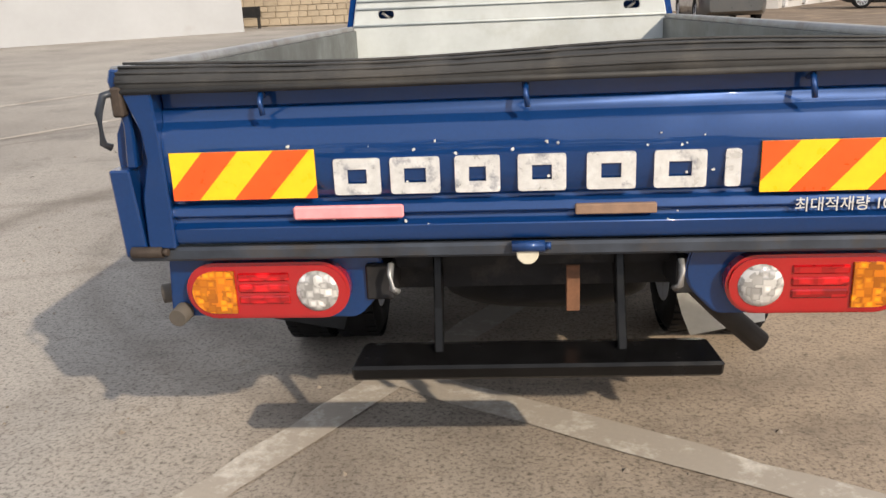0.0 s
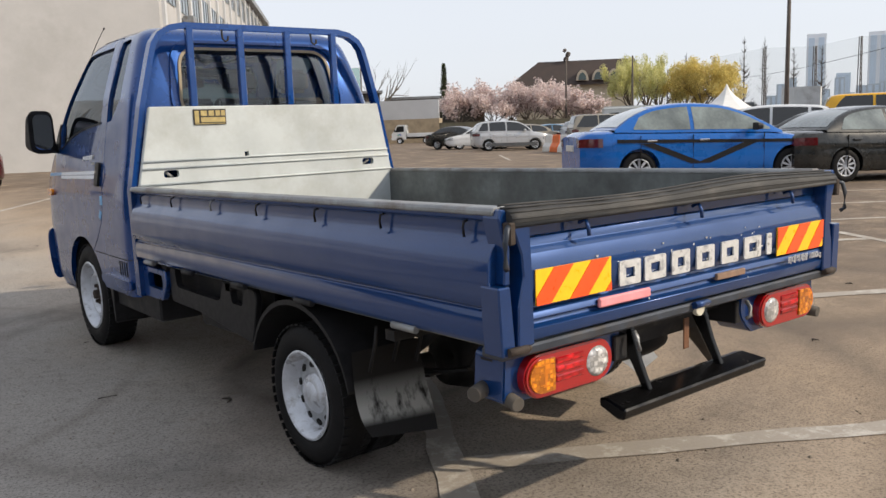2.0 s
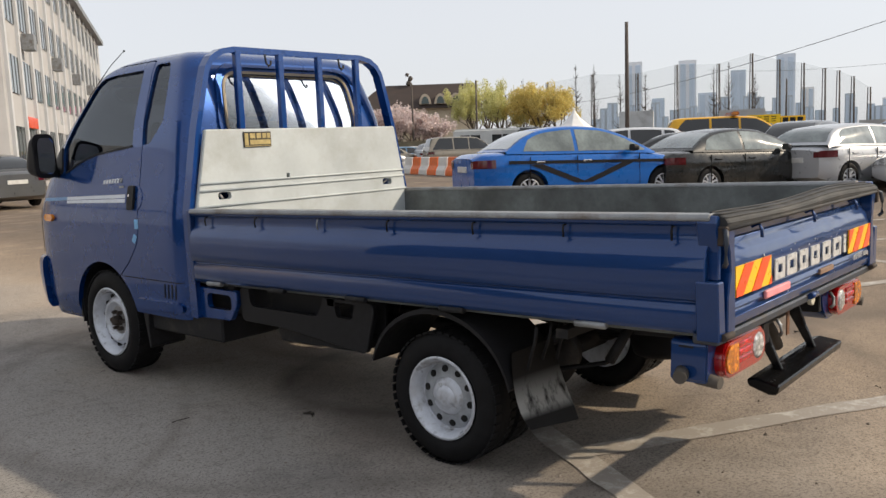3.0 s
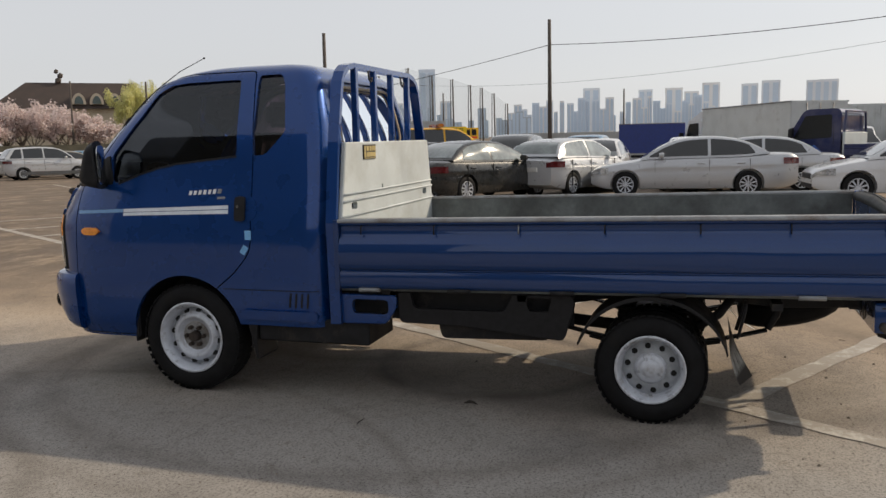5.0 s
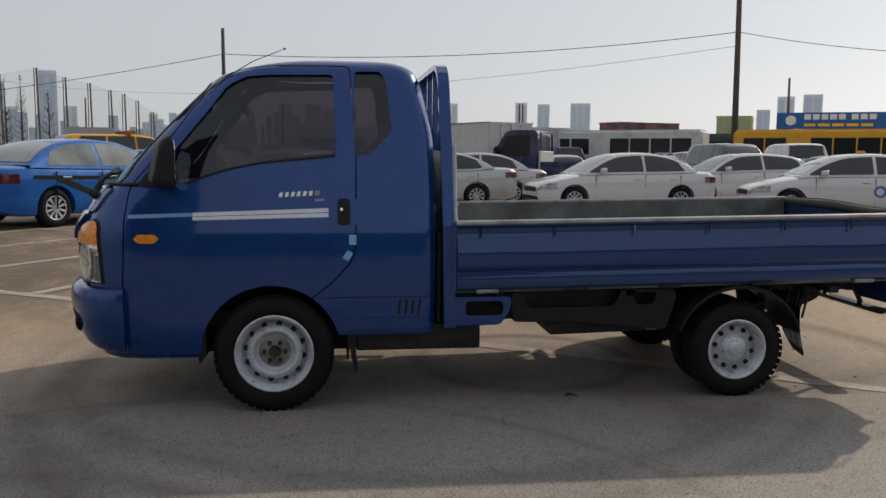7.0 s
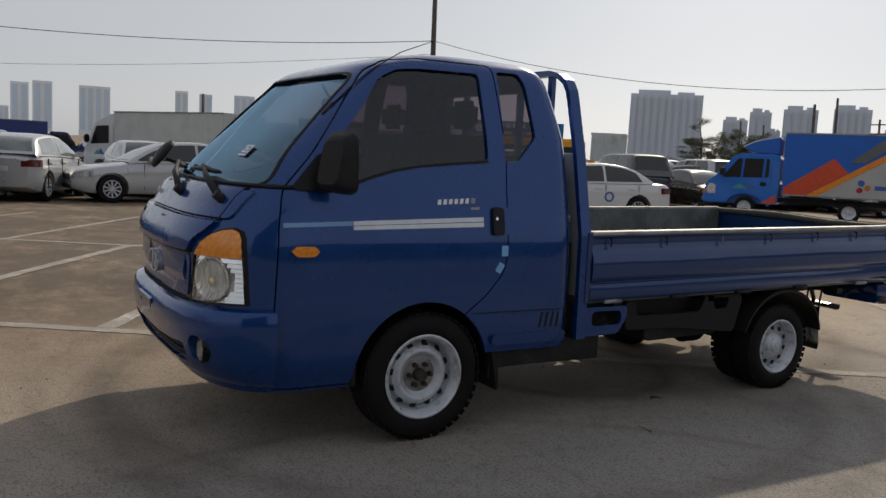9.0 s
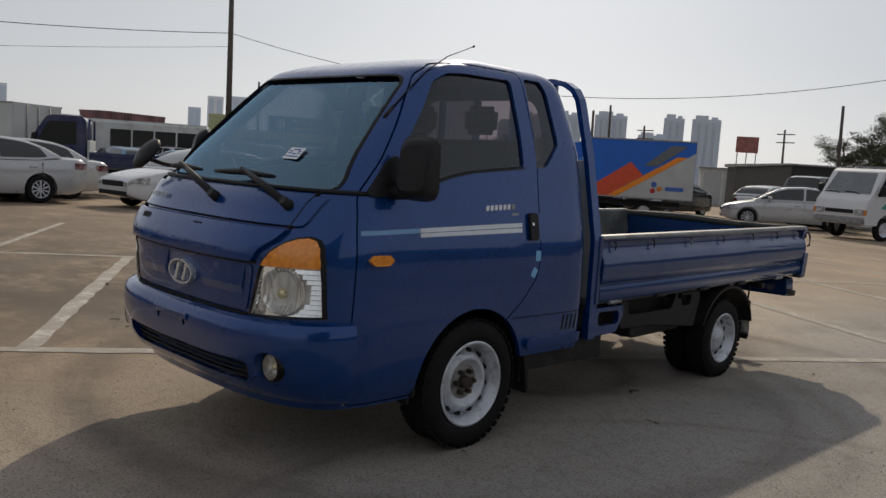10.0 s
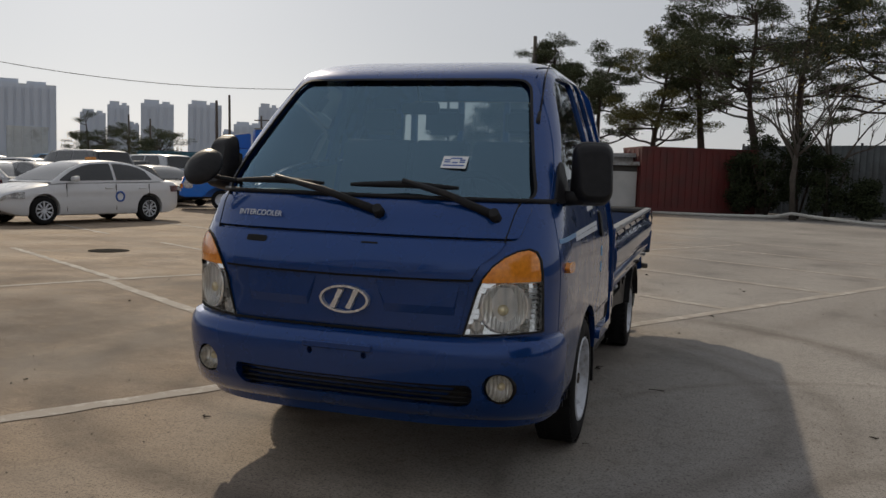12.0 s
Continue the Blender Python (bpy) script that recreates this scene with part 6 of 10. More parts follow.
words("INTERCOOLER", 0.034, SILVER_FILM, truck, Matrix.Translation(p0) @ pose(0, 0, 0, 70, 0, 180 - math.degrees(math.atan2(p1.y - p0.y, p0.x - p1.x))), label="silver lettering on the cowl")

# ---- parked vehicles ----
CAR_GLASS = surface("dark_car_window", (0.012, 0.014, 0.016), 0.05, vary=0.2, scale=2, coat=0.6, spec=0.5, rough_vary=0.02)
# pale base colour stands for the sky seen in and through the panes
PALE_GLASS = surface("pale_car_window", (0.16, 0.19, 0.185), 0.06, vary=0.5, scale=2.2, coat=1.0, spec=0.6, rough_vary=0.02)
TAIL_RED = surface("dark_red_lens", (0.10, 0.006, 0.008), 0.12, coat=1.0, vary=0.25, scale=25)
PLATE = surface("plain_plate", (0.6, 0.6, 0.58), 0.6)
WHITE_P = paint("white_car_paint", (0.66, 0.675, 0.70), 0.0, 0.3, 0.8, 0.02)
SILVER_P = paint("silver_car_paint", (0.5, 0.515, 0.54), 0.35, 0.33, 0.8, 0.02)
BLACK_P = paint("black_car_paint", (0.014, 0.016, 0.017), 0.1, 0.28, 0.9, 0.06)
GREY_P = paint("grey_car_paint", (0.11, 0.115, 0.12), 0.5, 0.33, 0.8, 0.06)
CAR_BLUE_P = paint("bright_blue_car_paint", (0.004, 0.115, 0.46), 0.15, 0.3, 0.9, 0.03)
RED_P = paint("burgundy_car_paint", (0.07, 0.008, 0.014), 0.3, 0.3, 0.9, 0.06)
YELLOW_P = paint("yellow_van_paint", (0.75, 0.4, 0.01), 0.0, 0.35, 0.7, 0.05)
NAVY_P = paint("navy_truck_paint", (0.012, 0.02, 0.09), 0.2, 0.35, 0.7, 0.1)
SKY_P = paint("light_blue_car_paint", (0.1, 0.22, 0.36), 0.3, 0.33, 0.7, 0.05)
CHAMP_P = paint("champagne_car_paint", (0.3, 0.27, 0.22), 0.5, 0.33, 0.7, 0.06)

SEDAN = dict(L=4.62, W=1.80, wb=2.75, fo=0.87, belt=[(0, 0.62), (0.10, 0.70), (1.15, 0.93), (1.25, 0.94), (3.65, 0.99), (3.95, 1.0), (4.45, 0.98), (4.62, 0.9)],
             roof=[(1.05, 0.94), (1.75, 1.32), (2.15, 1.43), (2.7, 1.46), (3.2, 1.42), (3.6, 1.30), (4.05, 1.02)], top0=1.95, top1=3.35)
SUVB = dict(L=4.35, W=1.80, wb=2.63, fo=0.86, belt=[(0, 0.75), (0.10, 0.86), (1.0, 1.03), (1.1, 1.04), (3.8, 1.08), (4.2, 1.08), (4.35, 1.0)],
            roof=[(0.95, 1.04), (1.55, 1.52), (1.9, 1.63), (2.6, 1.67), (3.6, 1.63), (3.95, 1.55), (4.28, 1.1)], top0=1.75, top1=3.85)
HATCH = dict(L=4.2, W=1.76, wb=2.62, fo=0.83, belt=[(0, 0.66), (0.10, 0.74), (1.0, 0.93), (1.1, 0.95), (3.6, 1.02), (4.0, 1.02), (4.2, 0.92)],
             roof=[(0.95, 0.95), (1.65, 1.36), (2.0, 1.46), (2.6, 1.49), (3.4, 1.44), (3.75, 1.34), (4.1, 1.04)], top0=1.85, top1=3.6)
VANB = dict(L=4.9, W=1.85, wb=2.95, fo=0.85, belt=[(0, 0.85), (0.10, 0.95), (0.75, 1.10), (0.85, 1.12), (4.4, 1.15), (4.75, 1.15), (4.9, 1.05)],
            roof=[(0.7, 1.12), (1.45, 1.72), (1.8, 1.88), (2.6, 1.93), (4.2, 1.92), (4.6, 1.86), (4.86, 1.15)], top0=1.6, top1=4.6)


LONG = dict(L=4.86, W=1.84, wb=2.88, fo=0.84, belt=[(0, 0.62), (0.10, 0.72), (1.25, 0.93), (1.35, 0.95), (3.65, 1.0), (4.1, 1.05), (4.7, 1.04), (4.86, 0.95)],
            roof=[(1.2, 0.95), (1.9, 1.33), (2.3, 1.44), (2.85, 1.47), (3.35, 1.43), (3.75, 1.31), (4.2, 1.06)], top0=2.1, top1=3.5)


def loft(bm, rows, cap=True):
    vs = [[bm.verts.new(p) for p in r] for r in rows]
    for A, B in zip(vs, vs[1:]):
        for k in range(len(A) - 1):
            bm.faces.new((A[k], A[k + 1], B[k + 1], B[k]))
    if cap:
        bm.faces.new(vs[0][::-1]), bm.faces.new(vs[-1])
    return vs


def car(name, label, mat, shape, group="parked cars", detail=True, bumper_mat=None, cross=False, glass=None):
    """A parked car whose rear right wheel stands at the origin's axle, nose towards +y."""
    S, glass = shape, glass or CAR_GLASS
    L, W, wb, fo = S["L"], S["W"] / 2, S["wb"], S["fo"]
    yy = lambda d: fo + wb - d          # distance from the nose to y, rear axle at 0
    ob = thing(name, label, "car", group)
    def half_width(d):
        end = min(d, L - d)
        return W * (1 - 0.24 * max(0, 1 - end / 0.62) ** 2.4)
    rows = []
    ds = [0, 0.02, 0.06, 0.13, 0.24, 0.4, 0.62, 0.85, 1.1, 1.35, 1.7, 2.1, 2.5, 2.9, 3.3, 3.6] + [L - k for k in (0.62, 0.42, 0.26, 0.14, 0.06, 0.02, 0)]
    for d in sorted(ds):
        end = min(d, L - d)
        w, zt = half_width(d), curve_through(S["belt"], d)
        zb = 0.20 + 0.13 * max(0, 1 - end / 0.5) ** 2
        hz = zt - zb
        half = [(0.86, 0.0), (0.95, 0.03), (0.985, 0.12), (1.0, 0.30), (1.0, 0.52), (0.99, 0.66), (0.997, 0.70), (0.978, 0.78), (0.962, 0.88), (0.93, 0.955), (0.86, 0.99)]
        half = [(w * q, zb + hz * f) for q, f in half] + [(w * 0.6, zt + 0.012), (w * 0.25, zt + 0.02)]
        rows.append([Vector((-x, yy(d), z)) for x, z in half] + [Vector((x, yy(d), z)) for x, z in half[::-1]])
    bm = bmesh.new()
    vs = [[bm.verts.new(p) for p in r] for r in rows]
    n = len(vs[0])
    for A, B in zip(vs, vs[1:]):
        for k in range(n):
            bm.faces.new((A[k], A[(k + 1) % n], B[(k + 1) % n], B[k]))
    bm.faces.new(vs[0][::-1]), bm.faces.new(vs[-1])
    if detail:
        cuts = []
        for y in (0.0, wb):
            for s in (-1, 1):
                c = bmesh.new()
                cyl(c, (s * (W - 0.26), y, 0.33), (s * (W + 0.3), y, 0.33), 0.365, seg=32)
                cuts.append(c)
        bm = boolean(bm, cuts, "DIFFERENCE")
    smooth_by_angle(bm, 0.6)
    part("body", bm, mat, ob)
    # roof with its pillars, and the panes let into it
    r0, r1 = S["roof"][0][0], S["roof"][-1][0]
    def rim(d):
        zt, zr = curve_through(S["belt"], d) - 0.02, curve_through(S["roof"], d)
        t = max(0.0, min(1.0, (zr - zt) / 0.45))
        zr = max(zr, zt + 0.02)
        return zt, zr, t, W * 0.945, W * (0.945 - 0.235 * t)
    def flank(d, f):
        """Half-width and height of the side, f from the belt to the roof's edge."""
        zt, zr, t, w0, w1 = rim(d)
        return w0 + (w1 - w0) * f + 0.022 * t * math.sin(math.pi * f), zt + (zr - 0.06 * t - zt) * f
    def section(d):
        zt, zr, t, w0, w1 = rim(d)
        half = [flank(d, f) for f in (0, 0.25, 0.5, 0.75, 1.0)] + [(w1 - 0.025 * t, zr - 0.03 * t), (w1 - 0.08 * t, zr - 0.008 * t), (w1 * 0.55, zr + 0.008 * t), (w1 * 0.2, zr + 0.014 * t)]
        return [Vector((-x, yy(d), z)) for x, z in half] + [Vector((x, yy(d), z)) for x, z in half[::-1]]
    bm = bmesh.new()
    count = 28 if detail else 16
    loft(bm, [section(r0 + (r1 - r0) * i / count) for i in range(count + 1)], False)
    smooth_by_angle(bm, 0.8)
    part("roof", bm, mat, ob)
    def sheet(nm, grid, lab=""):
        bm = bmesh.new()
        vs = [[bm.verts.new(p) for p in r] for r in grid]
        for A, B in zip(vs, vs[1:]):
            for k in range(len(A) - 1):
                bm.faces.new((A[k], A[k + 1], B[k + 1], B[k])).smooth = True
        part(nm, bm, glass, ob, lab)
    front = next(r0 + 0.02 * i for i in range(99) if rim(r0 + 0.02 * i)[1] - 0.075 > rim(r0 + 0.02 * i)[0] + 0.07)
    mid, back = S["top0"] + 0.72, r1 - (0.34 if S["top1"] < 3.62 else 0.22)
    spans = [(front, mid - 0.035), (mid + 0.035, back - 0.0)]
    if back - mid > 1.2:
        spans = [(front, mid - 0.035), (mid + 0.035, mid + 0.95), (mid + 1.03, back)]
    for s in (-1, 1):
        for d0, d1 in spans:
            grid = []
            for i in range(9):
                d = d0 + (d1 - d0) * i / 8
                zt, zr, t, w0, w1 = rim(d)
                tall = zr - 0.06 * t - zt
                z1 = min(zr - 0.065, zt + 0.075 + max(0.0, back - d) * 1.5)
                f0, f1 = 0.05 / max(tall, 0.06), max(0.055, z1 - zt) / max(tall, 0.06)
                grid.append([Vector((s * (flank(d, f0 + (f1 - f0) * j / 4)[0] + 0.006), yy(d), flank(d, f0 + (f1 - f0) * j / 4)[1])) for j in range(5)])
            sheet("side_window", grid)
    for nm, d0, d1 in (("windscreen", r0 + 0.07, S["top0"] - 0.02), ("rear_window", S["top1"] + 0.03, r1 - 0.07)):
        grid = []
        for i in range(8):
            d = d0 + (d1 - d0) * i / 7
            zt, zr, t, w0, w1 = rim(d)
            grid.append([Vector((u * (w1 - 0.075), yy(d) + (0.006 if nm == "windscreen" else -0.006), zr + t * (0.014 - 0.026 * u * u) + 0.007)) for u in (-1, -0.75, -0.5, -0.25, 0, 0.25, 0.5, 0.75, 1)])
        sheet(nm, grid)
    # wheels
    for y in (0.0, wb):
        for s in (-1, 1):
            bm = bmesh.new()
            lathe(bm, tyre_profile(0.2, 0.32, 0.2), (s * (W - 0.12), y, 0.32), 28, "x")
            wh = part("wheel", bm, RUBBER, ob)
            bm = bmesh.new()
            f = s * 0.1
            lathe(bm, [(f * 0.95, 0.2), (f * 0.9, 0.18), (f * 0.35, 0.17), (f * 0.30, 0.0005)], (s * (W - 0.12), y, 0.32), 24, "x", False)
            part("rim", bm, HOLE, wh)
            bm = bmesh.new()
            lathe(bm, [(f * 0.97, 0.204), (f * 1.02, 0.198), (f * 0.96, 0.184), (f * 0.7, 0.18), (f * 0.7, 0.2)], (s * (W - 0.12), y, 0.32), 28 if detail else 16, "x")
            part("rim_lip", bm, SILVER_RIM, wh)
            bm = bmesh.new()
            spokes, star = (10 if detail else 6), []
            for k in range(spokes):
                a = 2 * math.pi * k / spokes + 0.3
                w0, w1 = (0.25, 0.105) if detail else (0.3, 0.22)
                star += [(r * math.cos(a + da), r * math.sin(a + da)) for r, da in ((0.055, -w0), (0.19, -w1), (0.19, w1), (0.055, w0))]
            prism(bm, [(y + p, 0.32 + q) for p, q in star], "x", s * (W - 0.12) + f * 0.62, s * (W - 0.12) + f * 0.92)
            part("wheel_spider", bm, SILVER_RIM, wh, "silver alloy spokes")
    # lamps, trim and plates
    def wrap(nm, d0, d1, z0, z1, m, out=0.006):
        for s in (-1, 1):
            bm = bmesh.new()
            rr = []
            for i in range(6):
                d = d0 + (d1 - d0) * i / 5
                end = min(d, L - d)
                w = half_width(d)
                zt = curve_through(S["belt"], d)
                k = 1.0 + out
                rr.append([Vector((s * w * k, yy(d), min(z0, zt - 0.1))), Vector((s * w * k * 0.995, yy(d), min(z1, zt - 0.03))), Vector((s * w * 0.8, yy(d), min(z1, zt - 0.03))), Vector((s * w * 0.8, yy(d), min(z0, zt - 0.1)))])
            vs = [[bm.verts.new(p) for p in r] for r in rr]
            for A, B in zip(vs, vs[1:]):
                for k in range(4):
                    bm.faces.new((A[k], A[(k + 1) % 4], B[(k + 1) % 4], B[k]))
            bm.faces.new(vs[0]), bm.faces.new(vs[-1][::-1])
            part(nm, bm, m, ob)
    tz = curve_through(S["belt"], L - 0.2)
    wrap("headlight", -0.012, 0.42, 0.58, 0.73, CLEAR_LENS)
    wrap("tail_lamp", L - 0.36, L + 0.012, tz - 0.25, tz - 0.10, TAIL_RED, 0.002)
    bm = bmesh.new()
    box(bm, -0.26, 0.26, yy(L) - 0.02, yy(L) + 0.02, 0.66, 0.77, 0.005)
    part("number_plate", bm, PLATE, ob)
    bm = bmesh.new()
    box(bm, -W * 0.55, W * 0.55, yy(0) - 0.03, yy(0) + 0.012, 0.50, 0.62, 0.01)
    part("grille", bm, BLACK_PLASTIC, ob)
    bm = bmesh.new()
    box(bm, -W * 0.72, W * 0.72, yy(0) - 0.03, yy(0) + 0.014, 0.30, 0.40, 0.01)
    part("lower_grille", bm, BLACK_PLASTIC, ob)
    if bumper_mat:
        wrap("lower_cladding", 0.05, L - 0.05, 0.26, 0.44, bumper_mat, 0.008)
    if detail:
        zb = curve_through(S["belt"], 2.4)
        for s in (-1, 1):
            for d in (S["top0"] - 0.55, S["top0"] + 0.72, S["top0"] + 1.65):
                bm = bmesh.new()
                box(bm, s * W * 0.985 - 0.012, s * W * 0.985 + 0.0155, yy(d) - 0.003, yy(d) + 0.003, 0.30, zb - 0.05)
                part("door_seam", bm, HOLE, ob)
            for d in (S["top0"] + 0.52, S["top0"] + 1.45):
                bm = bmesh.new()
                box(bm, s * W * 0.99 - 0.02, s * W * 0.99 + 0.025, yy(d) - 0.09, yy(d) + 0.09, zb * 0.83, zb * 0.83 + 0.035, 0.01)
                part("door_handle", bm, mat if mat is not CAR_BLUE_P else CHROME, ob)
            bm = bmesh.new()
            shell_box(bm, (s * (W + 0.07), yy(r0 + 0.52), zb + 0.06), 0.2, 0.13, 0.12, 0.8)
            part("wing_mirror", bm, mat if not cross else BLACK_PLASTIC, ob)
    return ob


def stand(ob, rear, front, side, shape, z=0.0):
    """Puts a car so that the wheels of one side ('R' or 'L') stand at two points of the plan."""
    r, f = Vector(rear), Vector(front)
    d = (f - r).normalized()
    right = Vector((d.y, -d.x))
    mid = (r + f) / 2
    axle = mid - d * shape["wb"] / 2 - right * (shape["W"] / 2 - 0.1) * (1 if side == "R" else -1)
    ob.matrix_basis = pose(axle.x, axle.y, z, 0, 0, math.degrees(math.atan2(-d.x, d.y)))
    return ob


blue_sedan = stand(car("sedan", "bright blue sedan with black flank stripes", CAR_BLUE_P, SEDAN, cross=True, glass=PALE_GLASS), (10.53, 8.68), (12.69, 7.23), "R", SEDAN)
blue_sedan.matrix_basis = blue_sedan.matrix_basis @ Matrix.Translation((-0.06, 0.2, 0)) @ Matrix.Scale(1.1, 4)
for k, pts in enumerate((((0.0, 0.78), (0.25, 0.78), (1.15, 0.42), (0.9, 0.42)), ((1.0, 0.42), (1.25, 0.42), (2.15, 0.78), (1.9, 0.78)), ((-0.4, 0.80), (3.0, 0.74), (3.0, 0.79), (-0.4, 0.86)))):
    bm = bmesh.new()
    prism(bm, pts, "x", 0.893, 0.905)
    part("black_stripe", bm, BLACK_PLASTIC, blue_sedan)
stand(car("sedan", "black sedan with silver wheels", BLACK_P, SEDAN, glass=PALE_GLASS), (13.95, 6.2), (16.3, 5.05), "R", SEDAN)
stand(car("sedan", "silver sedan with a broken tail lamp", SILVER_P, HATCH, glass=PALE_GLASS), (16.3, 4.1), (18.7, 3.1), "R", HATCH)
stand(car("sedan", "silver sedan with dark windows", SILVER_P, LONG), (16.35, -0.1), (16.15, 2.7), "L", LONG)
stand(car("sedan", "silver sedan parked behind another one", SILVER_P, SEDAN), (18.3, -1.55), (18.4, 1.2), "L", SEDAN)
stand(car("sedan", "white sedan with dark windows", WHITE_P, SEDAN), (14.55, -4.95), (14.4, -2.2), "L", SEDAN)
taxi = stand(car("taxi", "white taxi sedan with an orange roof sign", WHITE_P, SEDAN), (11.9, -9.4), (12.6, -6.75), "L", SEDAN)
ROOF_SIGN = surface("orange_roof_sign", (0.7, 0.3, 0.06), 0.5)
bm = bmesh.new()
box(bm, -0.16, 0.16, 0.95, 1.07, 1.46, 1.54, 0.02, 2)
part("roof_sign", bm, ROOF_SIGN, taxi)
bm = bmesh.new()
lathe(bm, [(-0.9, 0.09), (-0.912, 0.09), (-0.912, 0.13), (-0.9, 0.13)], (0, 0.85, 0.62), 24, "x")
part("door_ring", bm, INK, taxi, "dark ring mark on the door")
stand(car("hatchback", "white hatchback behind a white taxi", WHITE_P, HATCH), (17.0, -9.3), (17.0, -6.7), "L", HATCH)
stand(car("suv", "silver SUV with grey lower cladding", SILVER_P, SUVB, bumper_mat=GREY_P), (29.3, 33.6), (31.5, 32.1), "R", SUVB)
stand(car("sedan", "black sedan parked beside an SUV", BLACK_P, SEDAN), (31.6, 41.0), (32.6, 38.5), "R", SEDAN)
stand(car("sedan", "burgundy sedan parked by the building", RED_P, SEDAN), (1.15, 25.0), (1.0, 27.75), "L", SEDAN)
stand(car("sedan", "grey sedan seen from behind", GREY_P, SEDAN), (5.6, 23.0), (5.7, 25.7), "L", SEDAN)
stand(car("sedan", "black compact sedan by the building", BLACK_P, HATCH), (13.3, 31.0), (15.8, 30.1), "R", HATCH)
stand(car("sedan", "silver sedan parked behind a black one", SILVER_P, SEDAN), (18.2, 38.6), (20.8, 37.8), "R", SEDAN)
stand(car("sedan", "silver sedan facing a white truck", SILVER_P, SEDAN), (7.2, -22.6), (9.6, -21.3), "L", SEDAN)
van = stand(car("van", "yellow tow van with a red light bar", YELLOW_P, VANB), (28.2, 12.7), (29.7, 10.1), "R", VANB)
bm = bmesh.new()
box(bm, -0.7, 0.7, 1.2, 1.45, 1.94, 2.06, 0.03, 2)
part("light_bar", bm, RED_LENS, van)
van.matrix_basis = van.matrix_basis @ Matrix.Scale(1.1, 4)
for s in (-1, 1):
    bm = bmesh.new()
    box(bm, s * 0.75 - 0.08, s * 0.75 + 0.08, 1.2, 1.45, 1.94, 2.08, 0.03, 2)
    part("amber_light", bm, AMBER_LENS, van)
stand(car("suv", "white crew-cab SUV behind a blue sedan", WHITE_P, SUVB), (20.2, 10.2), (18.9, 12.5), "L", SUVB)
stand(car("sedan", "dark grey sedan behind a black one", GREY_P, SEDAN), (18.4, 7.6), (17.1, 10.0), "L", SEDAN)


